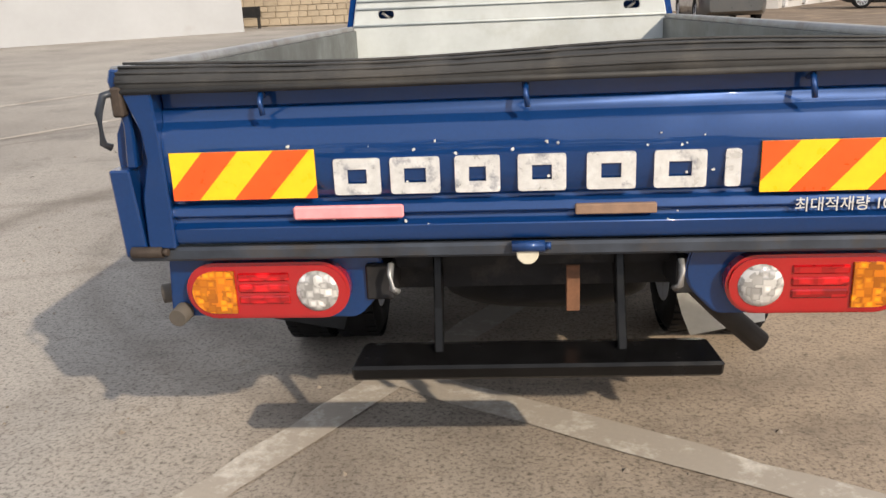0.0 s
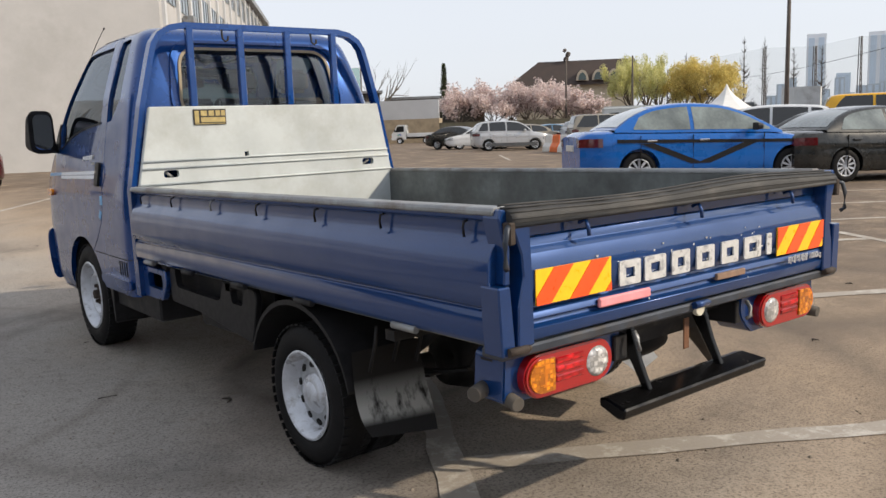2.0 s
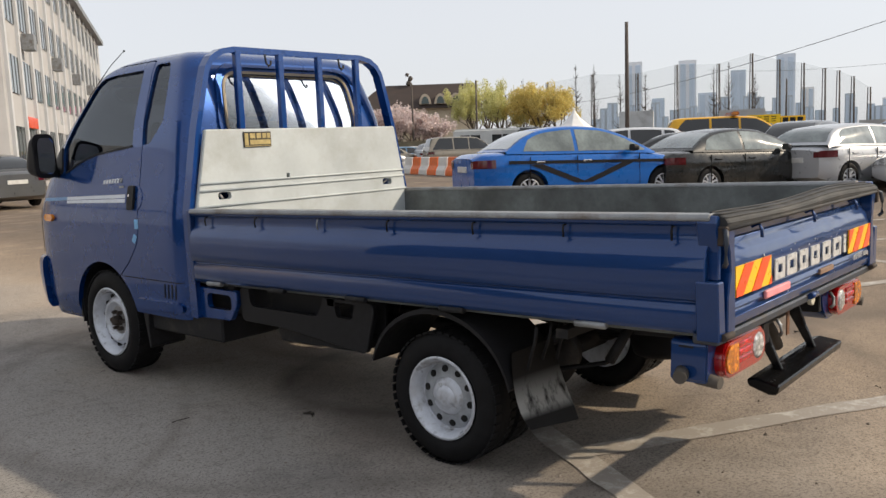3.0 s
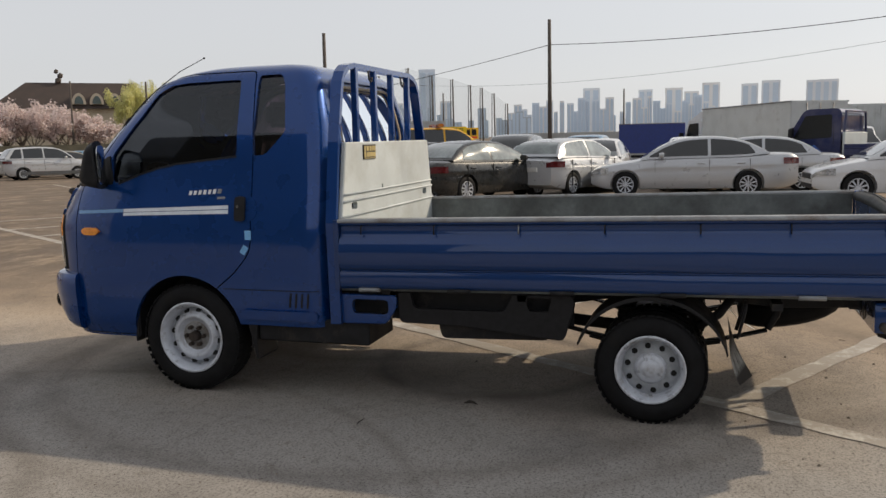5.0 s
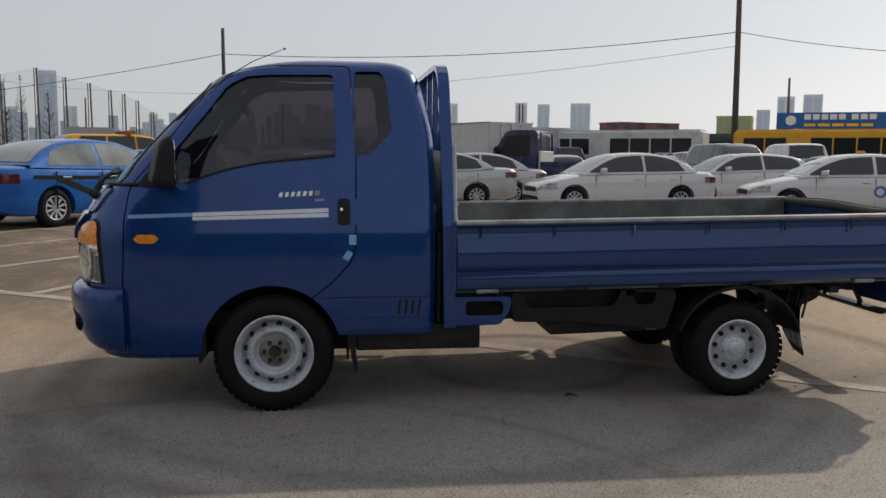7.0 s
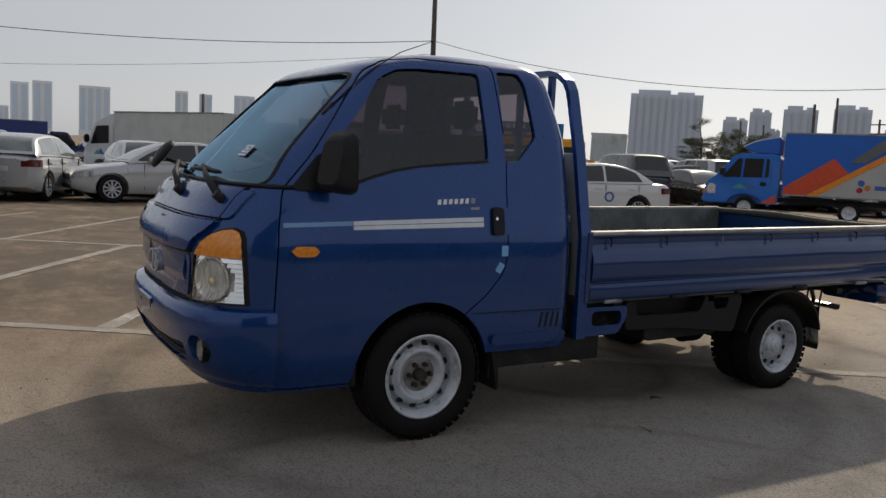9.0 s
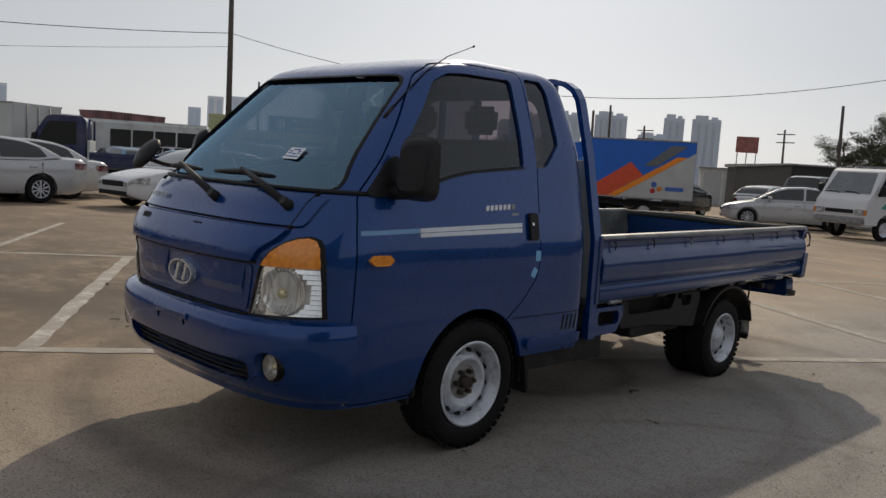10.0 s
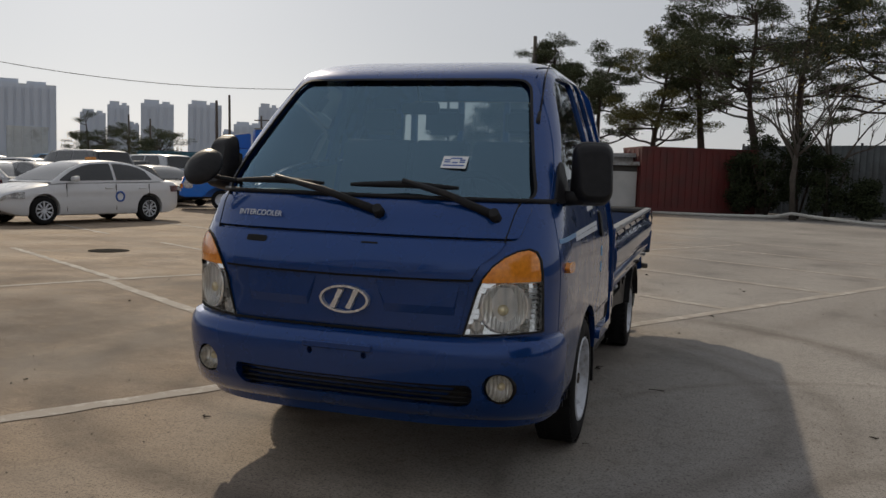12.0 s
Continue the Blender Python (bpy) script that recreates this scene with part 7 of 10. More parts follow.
# small trucks
def small_truck(name, label, mat, load, load_mat=None, bed=2.9, box_h=1.75):
    """Cab-over truck, rear axle at the origin, nose to +y."""
    ob = thing(name, label, "truck", "parked trucks")
    bm = bmesh.new()
    side = rounded([(1.95, 0.42), (3.42, 0.40), (3.45, 0.75), (3.38, 1.05), (3.22, 1.22), (2.85, 1.85), (2.7, 1.92), (2.0, 1.92), (1.93, 1.8)], 0.06, 3)
    prism(bm, side, "x", -0.82, 0.82, 0.05, 3)
    cuts = []
    for s in (-1, 1):
        c = bmesh.new()
        cyl(c, (s * 0.55, 2.6, 0.33), (s * 1.2, 2.6, 0.33), 0.38, seg=28)
        cuts.append(c)
    bm = boolean(bm, cuts, "DIFFERENCE")
    smooth_by_angle(bm, 0.6)
    cabx = part("cab", bm, mat, ob)
    for s in (-1, 1):
        bm = bmesh.new()
        prism(bm, rounded([(2.15, 1.22), (3.08, 1.18), (2.78, 1.76), (2.15, 1.78)], 0.05, 3), "x", s * 0.81, s * 0.826)
        part("side_window", bm, GLASS_BLACK, cabx)
        bm = bmesh.new()
        box(bm, s * 0.62 - 0.14, s * 0.62 + 0.14, 3.42, 3.47, 0.66, 0.82, 0.02, 2)
        part("headlight", bm, CLEAR_LENS, cabx)
        bm = bmesh.new()
        shell_box(bm, (s * 0.98, 3.05, 1.35), 0.16, 0.26, 0.1, 0.8)
        part("door_mirror", bm, BLACK_PLASTIC, cabx)
        for y, xs in ((2.6, (0.70,)), (0.0, (0.68, 0.52))):
            for x in xs:
                bm = bmesh.new()
                lathe(bm, tyre_profile(0.16, 0.31, 0.19), (s * x, y, 0.31), 24, "x")
                wh = part("wheel", bm, RUBBER, ob)
                bm = bmesh.new()
                lathe(bm, [(s * 0.08, 0.195), (s * 0.06, 0.17), (s * 0.03, 0.12), (s * 0.05, 0.06), (s * 0.05, 0.0005)], (s * x, y, 0.31), 20, "x", False)
                part("rim", bm, SILVER_RIM, wh)
    bm = bmesh.new()
    t0 = Vector((0, 3.215, 1.235)); t1 = Vector((0, 2.87, 1.80))
    nrm = Vector((0, 0.57, 0.35)).normalized() * 0.012
    vs = [bm.verts.new(p + o) for o in (nrm, -nrm) for p in (t0 + Vector((-0.72, 0, 0)), t0 + Vector((0.72, 0, 0)), t1 + Vector((0.62, 0, 0)), t1 + Vector((-0.62, 0, 0)))]
    for q in ((0, 1, 2, 3), (7, 6, 5, 4), (0, 4, 5, 1), (1, 5, 6, 2), (2, 6, 7, 3), (3, 7, 4, 0)):
        bm.faces.new([vs[i] for i in q])
    part("windscreen", bm, HAZY_GLASS, cabx)
    for q in (-0.3, 0.3):
        bm = bmesh.new()
        tube(bm, [(q - 0.1, 3.24, 1.225), (q + 0.02, 3.225, 1.27), (q + 0.36, 3.215, 1.285)], 0.012, 5)
        part("wiper", bm, BLACK_PLASTIC, cabx)
    bm = bmesh.new()
    prism(bm, rounded(rect(-0.44, 0.44, 0.70, 0.80), 0.02, 2), "y", 3.43, 3.462)
    part("grille", bm, BLACK_PLASTIC, cabx)
    for q in (-1, 1):
        bm = bmesh.new()
        box(bm, q * 0.79 - 0.035, q * 0.79 + 0.035, 3.40, 3.46, 0.67, 0.81, 0.01)
        part("indicator", bm, AMBER_LENS, cabx)
        for k in range(2):
            bm = bmesh.new()
            prism(bm, [(2.35 + k * 0.2, 0.86), (2.72 + k * 0.16, 0.86), (2.56 + k * 0.16, 1.06 - k * 0.05)], "x", q * 0.815, q * (0.824 + 0.004 * k))
            part("door_mark", bm, (INK, TEAL)[k], cabx)
        bm = bmesh.new()
        tube(bm, [(q * 0.815, 2.12, 0.5), (q * 0.822, 2.10, 1.2), (q * 0.815, 2.12, 1.8)], 0.004, 4)
        part("door_seam", bm, HOLE, cabx)
    bm = bmesh.new()
    box(bm, -0.80, 0.80, 3.38, 3.48, 0.42, 0.60, 0.03, 2)
    part("bumper", bm, GALV if mat is WHITE_P else mat, cabx)
    bm = bmesh.new()
    box(bm, -0.4, 0.4, -1.1, 2.2, 0.5, 0.64)
    part("chassis", bm, BLACK_METAL, ob)
    if load == "box":
        bm = bmesh.new()
        box(bm, -0.86, 0.86, 1.85 - bed, 1.85, 0.72, 0.72 + box_h, 0.02, 2)
        bx = part("box_body", bm, load_mat, ob)
        for s in (-1, 1):
            for z in (0.74, 0.70 + box_h):
                bm = bmesh.new()
                box(bm, s * 0.86 - 0.02, s * 0.86 + 0.02, 1.85 - bed, 1.85, z - 0.02, z + 0.02)
                part("edge_rail", bm, GALV, bx)
        for x in (-0.4, 0.0, 0.4):
            bm = bmesh.new()
            tube(bm, [(x, 1.83 - bed, 0.8), (x, 1.83 - bed, 0.66 + box_h)], 0.018, 6)
            part("door_bar", bm, GALV, bx)
        if load_mat is not None and mat is not NAVY_P:
            bm = bmesh.new()
            prism(bm, rounded([(1.95, 1.92), (2.85, 1.92), (2.3, 0.62 + box_h), (1.95, 0.68 + box_h)], 0.05, 3), "x", -0.7, 0.7, 0.04, 2)
            part("wind_deflector", bm, mat, cabx)
    else:
        bm = bmesh.new()
        box(bm, -0.82, 0.82, 1.85 - bed, 1.85, 0.66, 0.74, 0.01)
        bd = part("bed_floor", bm, BEDGREY, ob)
        for x0, x1, y0, y1 in ((-0.84, -0.80, 1.85 - bed, 1.85), (0.80, 0.84, 1.85 - bed, 1.85), (-0.84, 0.84, 1.85 - bed, 1.89 - bed)):
            bm = bmesh.new()
            box(bm, x0, x1, y0, y1, 0.70, 1.06, 0.006)
            part("drop_side", bm, mat, bd)
        for s in (-1, 1):
            for zz in (0.79, 0.97):
                bm = bmesh.new()
                tube(bm, [(s * 0.845, 1.9 - bed, zz), (s * 0.845, 1.83, zz)], 0.012, 6)
                part("pressed_rib", bm, mat, bd)
        bm = bmesh.new()
        box(bm, -0.82, 0.82, 1.84, 1.90, 0.70, 1.35, 0.01)
        part("headboard", bm, BOARD, bd)
        bm = bmesh.new()
        bar_path(bm, [(-0.80, 0.7), (-0.78, 1.4), (-0.7, 1.85), (0.7, 1.85), (0.78, 1.4), (0.80, 0.7)], 0.05, 0.04, 1.87, 1.87)
        part("guard_frame", bm, mat, bd)
    return ob


TEAL = surface("teal_film", (0.05, 0.3, 0.25), 0.5)
HAZY_GLASS = surface("reflecting_windscreen", (0.06, 0.075, 0.08), 0.08, vary=0.3, scale=3, coat=1.0, spec=0.9, rough_vary=0.03)
GLASS_BLACK = surface("dark_truck_window", (0.014, 0.016, 0.018), 0.14, vary=0.1, spec=0.25, rough_vary=0.02)
WHITE_BOX = surface("off_white_box_panel", (0.55, 0.56, 0.55), 0.5, vary=0.08, scale=2, dirt=(0.3, 0.29, 0.27), dirt_amount=0.2)
GREY_BOX = surface("pale_grey_box_panel", (0.42, 0.43, 0.43), 0.5, vary=0.08, scale=2)


def truck_at(ob, x, y, hx, hy, size=1.0):
    ob.matrix_basis = pose(x, y, 0, 0, 0, math.degrees(math.atan2(-hx, hy))) @ Matrix.Scale(size, 4)
    return ob


truck_at(small_truck("flatbed_truck", "old white flatbed truck with an open bed", WHITE_P, "bed"), 4.45, -22.4, 0.335, 0.945, 1.09)
courier = truck_at(small_truck("box_truck", "blue box truck with orange and grey slanted bands", paint("courier_blue", (0.006, 0.15, 0.62), 0.0, 0.35, 0.7, 0.05), "box", surface("blue_box_panel", (0.006, 0.11, 0.52), 0.45, vary=0.08, scale=3), 3.3, 1.85), 12.0, -18.4, 0.834, 0.552, 1.06)
for pts, m in ((((-1.44, 0.74), (0.9, 0.74), (-1.44, 2.2)), GREY_BOX), (((0.9, 0.742), (1.2, 0.742), (-0.9, 2.06), (-1.2, 2.06)), surface("orange_band", (0.8, 0.25, 0.01), 0.5)), (((1.2, 0.742), (1.8, 0.742), (1.8, 0.95), (0.5, 1.85), (0.1, 1.45)), surface("red_band", (0.6, 0.07, 0.02), 0.5)), (((-0.3, 1.75), (0.1, 1.75), (-0.7, 2.4), (-1.2, 2.4)), surface("dark_grey_band", (0.12, 0.13, 0.14), 0.5))):
    bm = bmesh.new()
    prism(bm, pts, "x", -0.872 if m is GREY_BOX else -0.878, -0.86)
    part("slanted_band", bm, m, courier)
for (y, z, r), m in zip(((-0.25, 1.18, 0.09), (-0.42, 1.05, 0.08), (-0.22, 0.98, 0.08)), (INK, AMBER_LENS, RED_LENS)):
    bm = bmesh.new()
    cyl(bm, (-0.882, y, z), (-0.868, y, z), r, seg=20)
    part("round_mark", bm, m, courier)
cabin = [c for c in courier.children if c.name.startswith("cab")][0]
cabin.matrix_basis = pose(0, 1.95, 0) @ Matrix.Diagonal((1, 1.42, 1, 1)) @ pose(0, -1.95, 0)
for c in courier.children:
    if c.name.startswith("wheel") and c.data.vertices[0].co.y > 1.5:
        c.matrix_basis = pose(0, 0.27, 0)
for c in list(cabin.children):
    if c.name.startswith("windscreen"):
        c.data.materials[0] = PALE_GLASS
    if c.name.startswith("wind_deflector"):
        bpy.data.objects.remove(c)
VISOR = [(2.66, 2.06), (2.70, 2.10), (2.5, 2.25), (2.3, 2.34), (2.0, 2.41)]
bm = bmesh.new()
prism(bm, [(1.97, 1.93), (2.45, 1.94)] + VISOR + [(1.97, 2.41)], "x", -0.74, 0.74, 0.02, 2)
visor = part("wind_deflector", bm, courier.children[0].data.materials[0], cabin, "blue wind deflector with a pale top")
bm = bmesh.new()
prism(bm, VISOR[1:] + [(y, z + 0.035) for y, z in VISOR[:0:-1]], "x", -0.72, 0.72, 0.006)
part("deflector_top", bm, WHITE_P, visor)
for q in (-1, 1):
    bm = bmesh.new()
    prism(bm, rounded([(3.36, 0.66), (3.40, 0.80), (3.33, 0.98), (3.2, 0.95), (3.2, 0.68)], 0.03, 3), "x", min(q * 0.70, q * 0.835), max(q * 0.70, q * 0.835), 0.01)
    part("side_headlight", bm, WHITE_LENS, cabin)
    for y in (2.23, 2.66):
        bm = bmesh.new()
        prism(bm, [(y, 1.2), (y + 0.05, 1.2), (y + 0.03, 1.78), (y - 0.02, 1.78)], "x", min(q * 0.82, q * 0.832), max(q * 0.82, q * 0.832))
        part("window_pillar", bm, courier.children[0].data.materials[0], cabin)
    bm = bmesh.new()
    cyl(bm, (q * 0.815, 2.25, 1.02), (q * 0.826, 2.25, 1.02), 0.07, seg=20)
    part("door_handle", bm, BLACK_PLASTIC, cabin)
    bm = bmesh.new()
    prism(bm, [(1.98, 0.45), (2.28, 0.45), (1.98, 0.72)], "x", min(q * 0.815, q * 0.826), max(q * 0.815, q * 0.826))
    part("slanted_band", bm, surface("red_door_band", (0.6, 0.07, 0.02), 0.5), cabin)
bm = bmesh.new()
prism(bm, [(-0.75, 0.84), (-0.2, 0.84), (0.35, 1.0), (-0.3, 1.0)], "y", 3.36, 3.43)
part("front_band", bm, surface("red_front_band", (0.6, 0.1, 0.05), 0.5), cabin)
bm = bmesh.new()
box(bm, -0.884, -0.868, -1.15, -0.6, 1.0, 1.12)
part("print_bar", bm, INK, courier)
truck_at(small_truck("box_truck", "white box truck with a grey-white cargo box", WHITE_P, "box", WHITE_BOX, 4.8, 1.5), 26.56, -0.97, 0.88, 0.47, 1.15)
truck_at(small_truck("flatbed_truck", "dark navy flatbed truck", NAVY_P, "bed"), 20.1, -5.1, 0.45, 0.89, 1.14)
truck_at(small_truck("flatbed_truck", "small white flatbed truck far off by the wall", WHITE_P, "bed"), 50.0, 66.0, -0.75, 0.66)
truck_at(small_truck("flatbed_truck", "dark blue flatbed truck by the building", NAVY_P, "bed"), 33.0, 57.0, -0.6, 0.8)
truck_at(small_truck("box_truck", "navy box truck with a green stripe", NAVY_P, "box", surface("navy_box_panel", (0.02, 0.04, 0.2), 0.5), 3.6, 1.7), 44.5, 3.6, 0.0, -1.0)

# ---- surroundings ----
def polar(az, d, x0=-4.0, y0=2.0):
    a = radians(az)
    return Vector((x0 + d * math.sin(a), y0 + d * math.cos(a), 0))


# rows of further cars behind the near ones
rnd = random.Random(21)
PAINTS = [WHITE_P, WHITE_P, WHITE_P, SILVER_P, SILVER_P, GREY_P, BLACK_P, SKY_P, CHAMP_P, NAVY_P]
NAMES = {id(WHITE_P): "white", id(SILVER_P): "silver", id(GREY_P): "grey", id(BLACK_P): "black", id(SKY_P): "light blue", id(CHAMP_P): "champagne", id(NAVY_P): "navy"}
protos = {}
def far_car(x, y, heading, z=0.0):
    m, sh, kind = rnd.choice(PAINTS), *rnd.choice(((SEDAN, "sedan"), (SEDAN, "sedan"), (HATCH, "hatchback"), (SUVB, "suv"), (VANB, "van")))
    key = (id(m), kind)
    if key not in protos:
        protos[key] = car(kind, f"{NAMES[id(m)]} {kind} among rows of parked cars", m, sh, "rows of parked cars", False)
        protos[key].matrix_basis = pose(x, y, z, 0, 0, heading)
        return
    copy_thing(protos[key], pose(x, y, z, 0, 0, heading))


for row, x in enumerate((21.5, 26.5, 32.0, 37.5)):
    for k in range(17):
        y = 14.5 - k * 2.75 - row * 1.2
        if row == 0 and (-9 < y < 14):
            continue
        if row == 1 and (-7 < y < 3.5 or y > 7):
            continue
        if row == 2 and (-5 < y < 5 or y > 8):
            continue
        if row == 3 and y > 0:
            continue
        far_car(x + rnd.uniform(-0.4, 0.4), y + rnd.uniform(-0.3, 0.3), rnd.choice((90, -90)) + rnd.uniform(-5, 5))
for k in range(9):
    for j in range(4):
        far_car(34 + j * 5.5 + k * 1.3 + rnd.uniform(-0.5, 0.5), 38 - k * 2.7 + j * 2.0, rnd.choice((60, -120)) + rnd.uniform(-5, 5))
for k in range(8):
    for j in range(2):
        far_car(18.5 + j * 5.4 + k * 0.6, -13.5 - k * 2.7, rnd.choice((75, -105)) + rnd.uniform(-5, 5))
for k in range(6):
    far_car(9.5 + k * 2.7, -26.5 - 1.2 * (k % 2), rnd.choice((0, 180)) + rnd.uniform(-5, 5))
for x, y in ((22.4, 6.6), (22.6, 4.0), (22.0, 1.2)):
    far_car(x, y, 90)

# plastic barriers
ORANGE = surface("orange_barrier_plastic", (0.75, 0.17, 0.04), 0.55, vary=0.15, scale=6)
BARWHITE = surface("white_barrier_plastic", (0.68, 0.68, 0.67), 0.55, vary=0.1, scale=6)
barrier = None
for k in range(7):
    m = ORANGE if k % 2 else BARWHITE
    p = Vector((28.9, 28.4)).lerp(Vector((25.4, 22.0)), k / 6)
    ob = thing("traffic_barrier", f"{'orange' if k % 2 else 'white'} plastic traffic barrier", "barrier", "barriers")
    bm = bmesh.new()
    prism(bm, rounded([(-0.30, 0), (0.30, 0), (0.27, 0.25), (0.15, 0.45), (0.11, 0.85), (-0.11, 0.85), (-0.15, 0.45), (-0.27, 0.25)], 0.03, 2), "y", -0.52, 0.52, 0.02)
    part("barrier_shell", bm, m, ob)
    ob.matrix_basis = pose(p.x, p.y, 0, 0, 0, -28)

# buses, containers, sheds
def bus(label, mat, az, d, L=10.6, h=3.05, turn=0.0):
    ob = thing("bus", label, "bus", "parked buses")
    bm = bmesh.new()
    box(bm, -1.2, 1.2, -L / 2, L / 2, 0.35, h, 0.14, 3)
    smooth_by_angle(bm, 0.6)
    body = part("body", bm, mat, ob)
    for s in (-1, 1):
        for k in range(7):
            y0 = -L / 2 + 0.5 + k * (L - 1.0) / 7
            if k == 4 and s < 0:
                continue
            bm = bmesh.new()
            box(bm, s * 1.19, s * 1.213, y0 + 0.04, y0 + (L - 1) / 7 - 0.04, 1.55, h - 0.45, 0.01)
            part("window", bm, GLASS_BLACK, body)
        for y in (-L / 2 + 2.6, L / 2 - 2.4):
            bm = bmesh.new()
            lathe(bm, tyre_profile(0.3, 0.48, 0.29), (s * 1.08, y, 0.48), 24, "x")
            part("wheel", bm, RUBBER, ob)
    p = polar(az, d)
    ob.matrix_basis = pose(p.x, p.y, 0, 0, 0, -az + 90 + turn)
    return ob


bus("white bus with a dark window band", WHITE_BOX, 108.2, 45, 8.5, 2.85, -15)
bus("dark green bus behind parked cars", surface("dark_green_bus", (0.03, 0.06, 0.05), 0.4), 113.8, 50, 8.0, 2.8)
bus("yellow bus with dark windows", surface("yellow_bus_paint", (0.72, 0.36, 0.012), 0.4, vary=0.08, scale=2), 120.8, 47.5, 8.8, 2.95, -3)
bus("white coach far across the lot", WHITE_BOX, 56.2, 62, 6.5, 2.6)
bus("dark coach far across the lot", surface("dark_coach", (0.05, 0.055, 0.06), 0.4), 60.4, 60, 5.5, 2.5)
bus("dark red minibus far across the lot", surface("dark_red_bus", (0.09, 0.02, 0.02), 0.4), 145.2, 62, 3.0, 3.0)
bus("teal and white bus behind parked cars", surface("teal_bus", (0.03, 0.13, 0.19), 0.4), 141.5, 66, 10.5, 2.8)


def container(label, mat, x, y, L, W, h, turn, z=0.0):
    ob = thing("shipping_container", label, "container")
    bm = bmesh.new()
    box(bm, -W / 2, W / 2, -L / 2, L / 2, 0.0, h, 0.01)
    n = int(L / 0.28)
    body = part("shell", bm, mat, ob)
    for s in (-1, 1):
        bm = bmesh.new()
        for k in range(n):
            y0 = -L / 2 + 0.1 + k * (L - 0.2) / n
            box(bm, min(s * W / 2, s * (W / 2 + 0.03)), max(s * W / 2, s * (W / 2 + 0.03)), y0, y0 + 0.15, 0.25, h - 0.12)
        o = part("corrugation", bm, mat, body)
        o["kind"] = "stuff"
        for z0 in (0.12, h - 0.12):
            bm = bmesh.new()
            box(bm, min(s * W / 2, s * (W / 2 + 0.04)), max(s * W / 2, s * (W / 2 + 0.04)), -L / 2, L / 2, z0, z0 + 0.12)
            part("edge_rail", bm, mat, body)
    for x0 in (-W * 0.36, -W * 0.12, W * 0.12, W * 0.36):
        bm = bmesh.new()
        tube(bm, [(x0, L / 2 + 0.03, 0.2), (x0, L / 2 + 0.03, h - 0.1)], 0.022, 6)
        part("lock_rod", bm, mat, body)
    for x0 in (-0.2, 0.2):
        bm = bmesh.new()
        box(bm, x0 - 0.05, x0 + 0.05, L / 2 + 0.03, L / 2 + 0.06, 1.25, 1.42)
        part("lock_box", bm, GALV, body)
    ob.matrix_basis = pose(x, y, z, 0, 0, turn)
    return ob


RED_STEEL = surface("red_container_paint", (0.10, 0.014, 0.012), 0.6, vary=0.3, scale=1.5, dirt=(0.08, 0.03, 0.02), dirt_amount=0.3)
container("rust-red shipping container under pine trees", RED_STEEL, -0.25, -29.4, 5.0, 2.4, 2.75, -66)
container("white shipping container behind parked trucks", WHITE_BOX, 40.5, -7.6, 5.0, 2.4, 3.0, 18)
container("pale yellow-green container beside a bus", surface("pale_green_steel", (0.52, 0.54, 0.3), 0.6), 44.6, -21.2, 2.4, 2.0, 4.0, 60)
container("white box container behind parked cars", WHITE_BOX, 30.0, -24.1, 2.0, 1.7, 3.2, 45)
container("long white container along the lot", GREY_BOX, *polar(83.5, 60)[:2], 9.0, 2.4, 2.1, 5)
container("dark container with pink posters", surface("dark_pink_panel", (0.2, 0.1, 0.11), 0.6, vary=0.5, scale=1.2), 51.0, -17.4, 5.2, 2.2, 3.8, 20)
container("white cargo box far across the lot", WHITE_BOX, *polar(65.8, 58)[:2], 2.2, 2.2, 3.3, 25)
container("pale grey cargo box across the lot", GREY_BOX, *polar(72.6, 55)[:2], 2.6, 2.2, 3.0, 20)
container("dark red open cargo body across the lot", surface("dark_red_cargo", (0.2, 0.025, 0.025), 0.5, vary=0.2, scale=2), 34.2, 17.9, 6.0, 2.2, 1.8, 70)
board = thing("notice_board", "yellow board with dark print bars on two posts", "sign")
for q in (-1, 1):
    bm = bmesh.new()
    tube(bm, [(38.6 + 0.16 * q, 13.7 - 0.62 * q, gz(38.6) - 0.1), (38.6 + 0.16 * q, 13.7 - 0.62 * q, 1.9)], 0.04, 6)
    part("post", bm, GALV, board)
bm = bmesh.new()
box(bm, -0.78, 0.78, -0.03, 0.03, -0.22, 0.22)
panel = part("panel", bm, surface("yellow_board", (0.9, 0.62, 0.01), 0.5, vary=0.05), board)
panel.matrix_local = pose(38.5, 13.68, 1.78, 0, 0, -76)
for k in range(4):
    for z0, z1 in ((-0.13, -0.09), (-0.02, 0.02), (0.09, 0.13)):
        bm = bmesh.new()
        box(bm, -0.62 + k * 0.33, -0.40 + k * 0.33, -0.036, -0.028, z0, z1)
        part("print_bar", bm, BLACK_PLASTIC, panel)

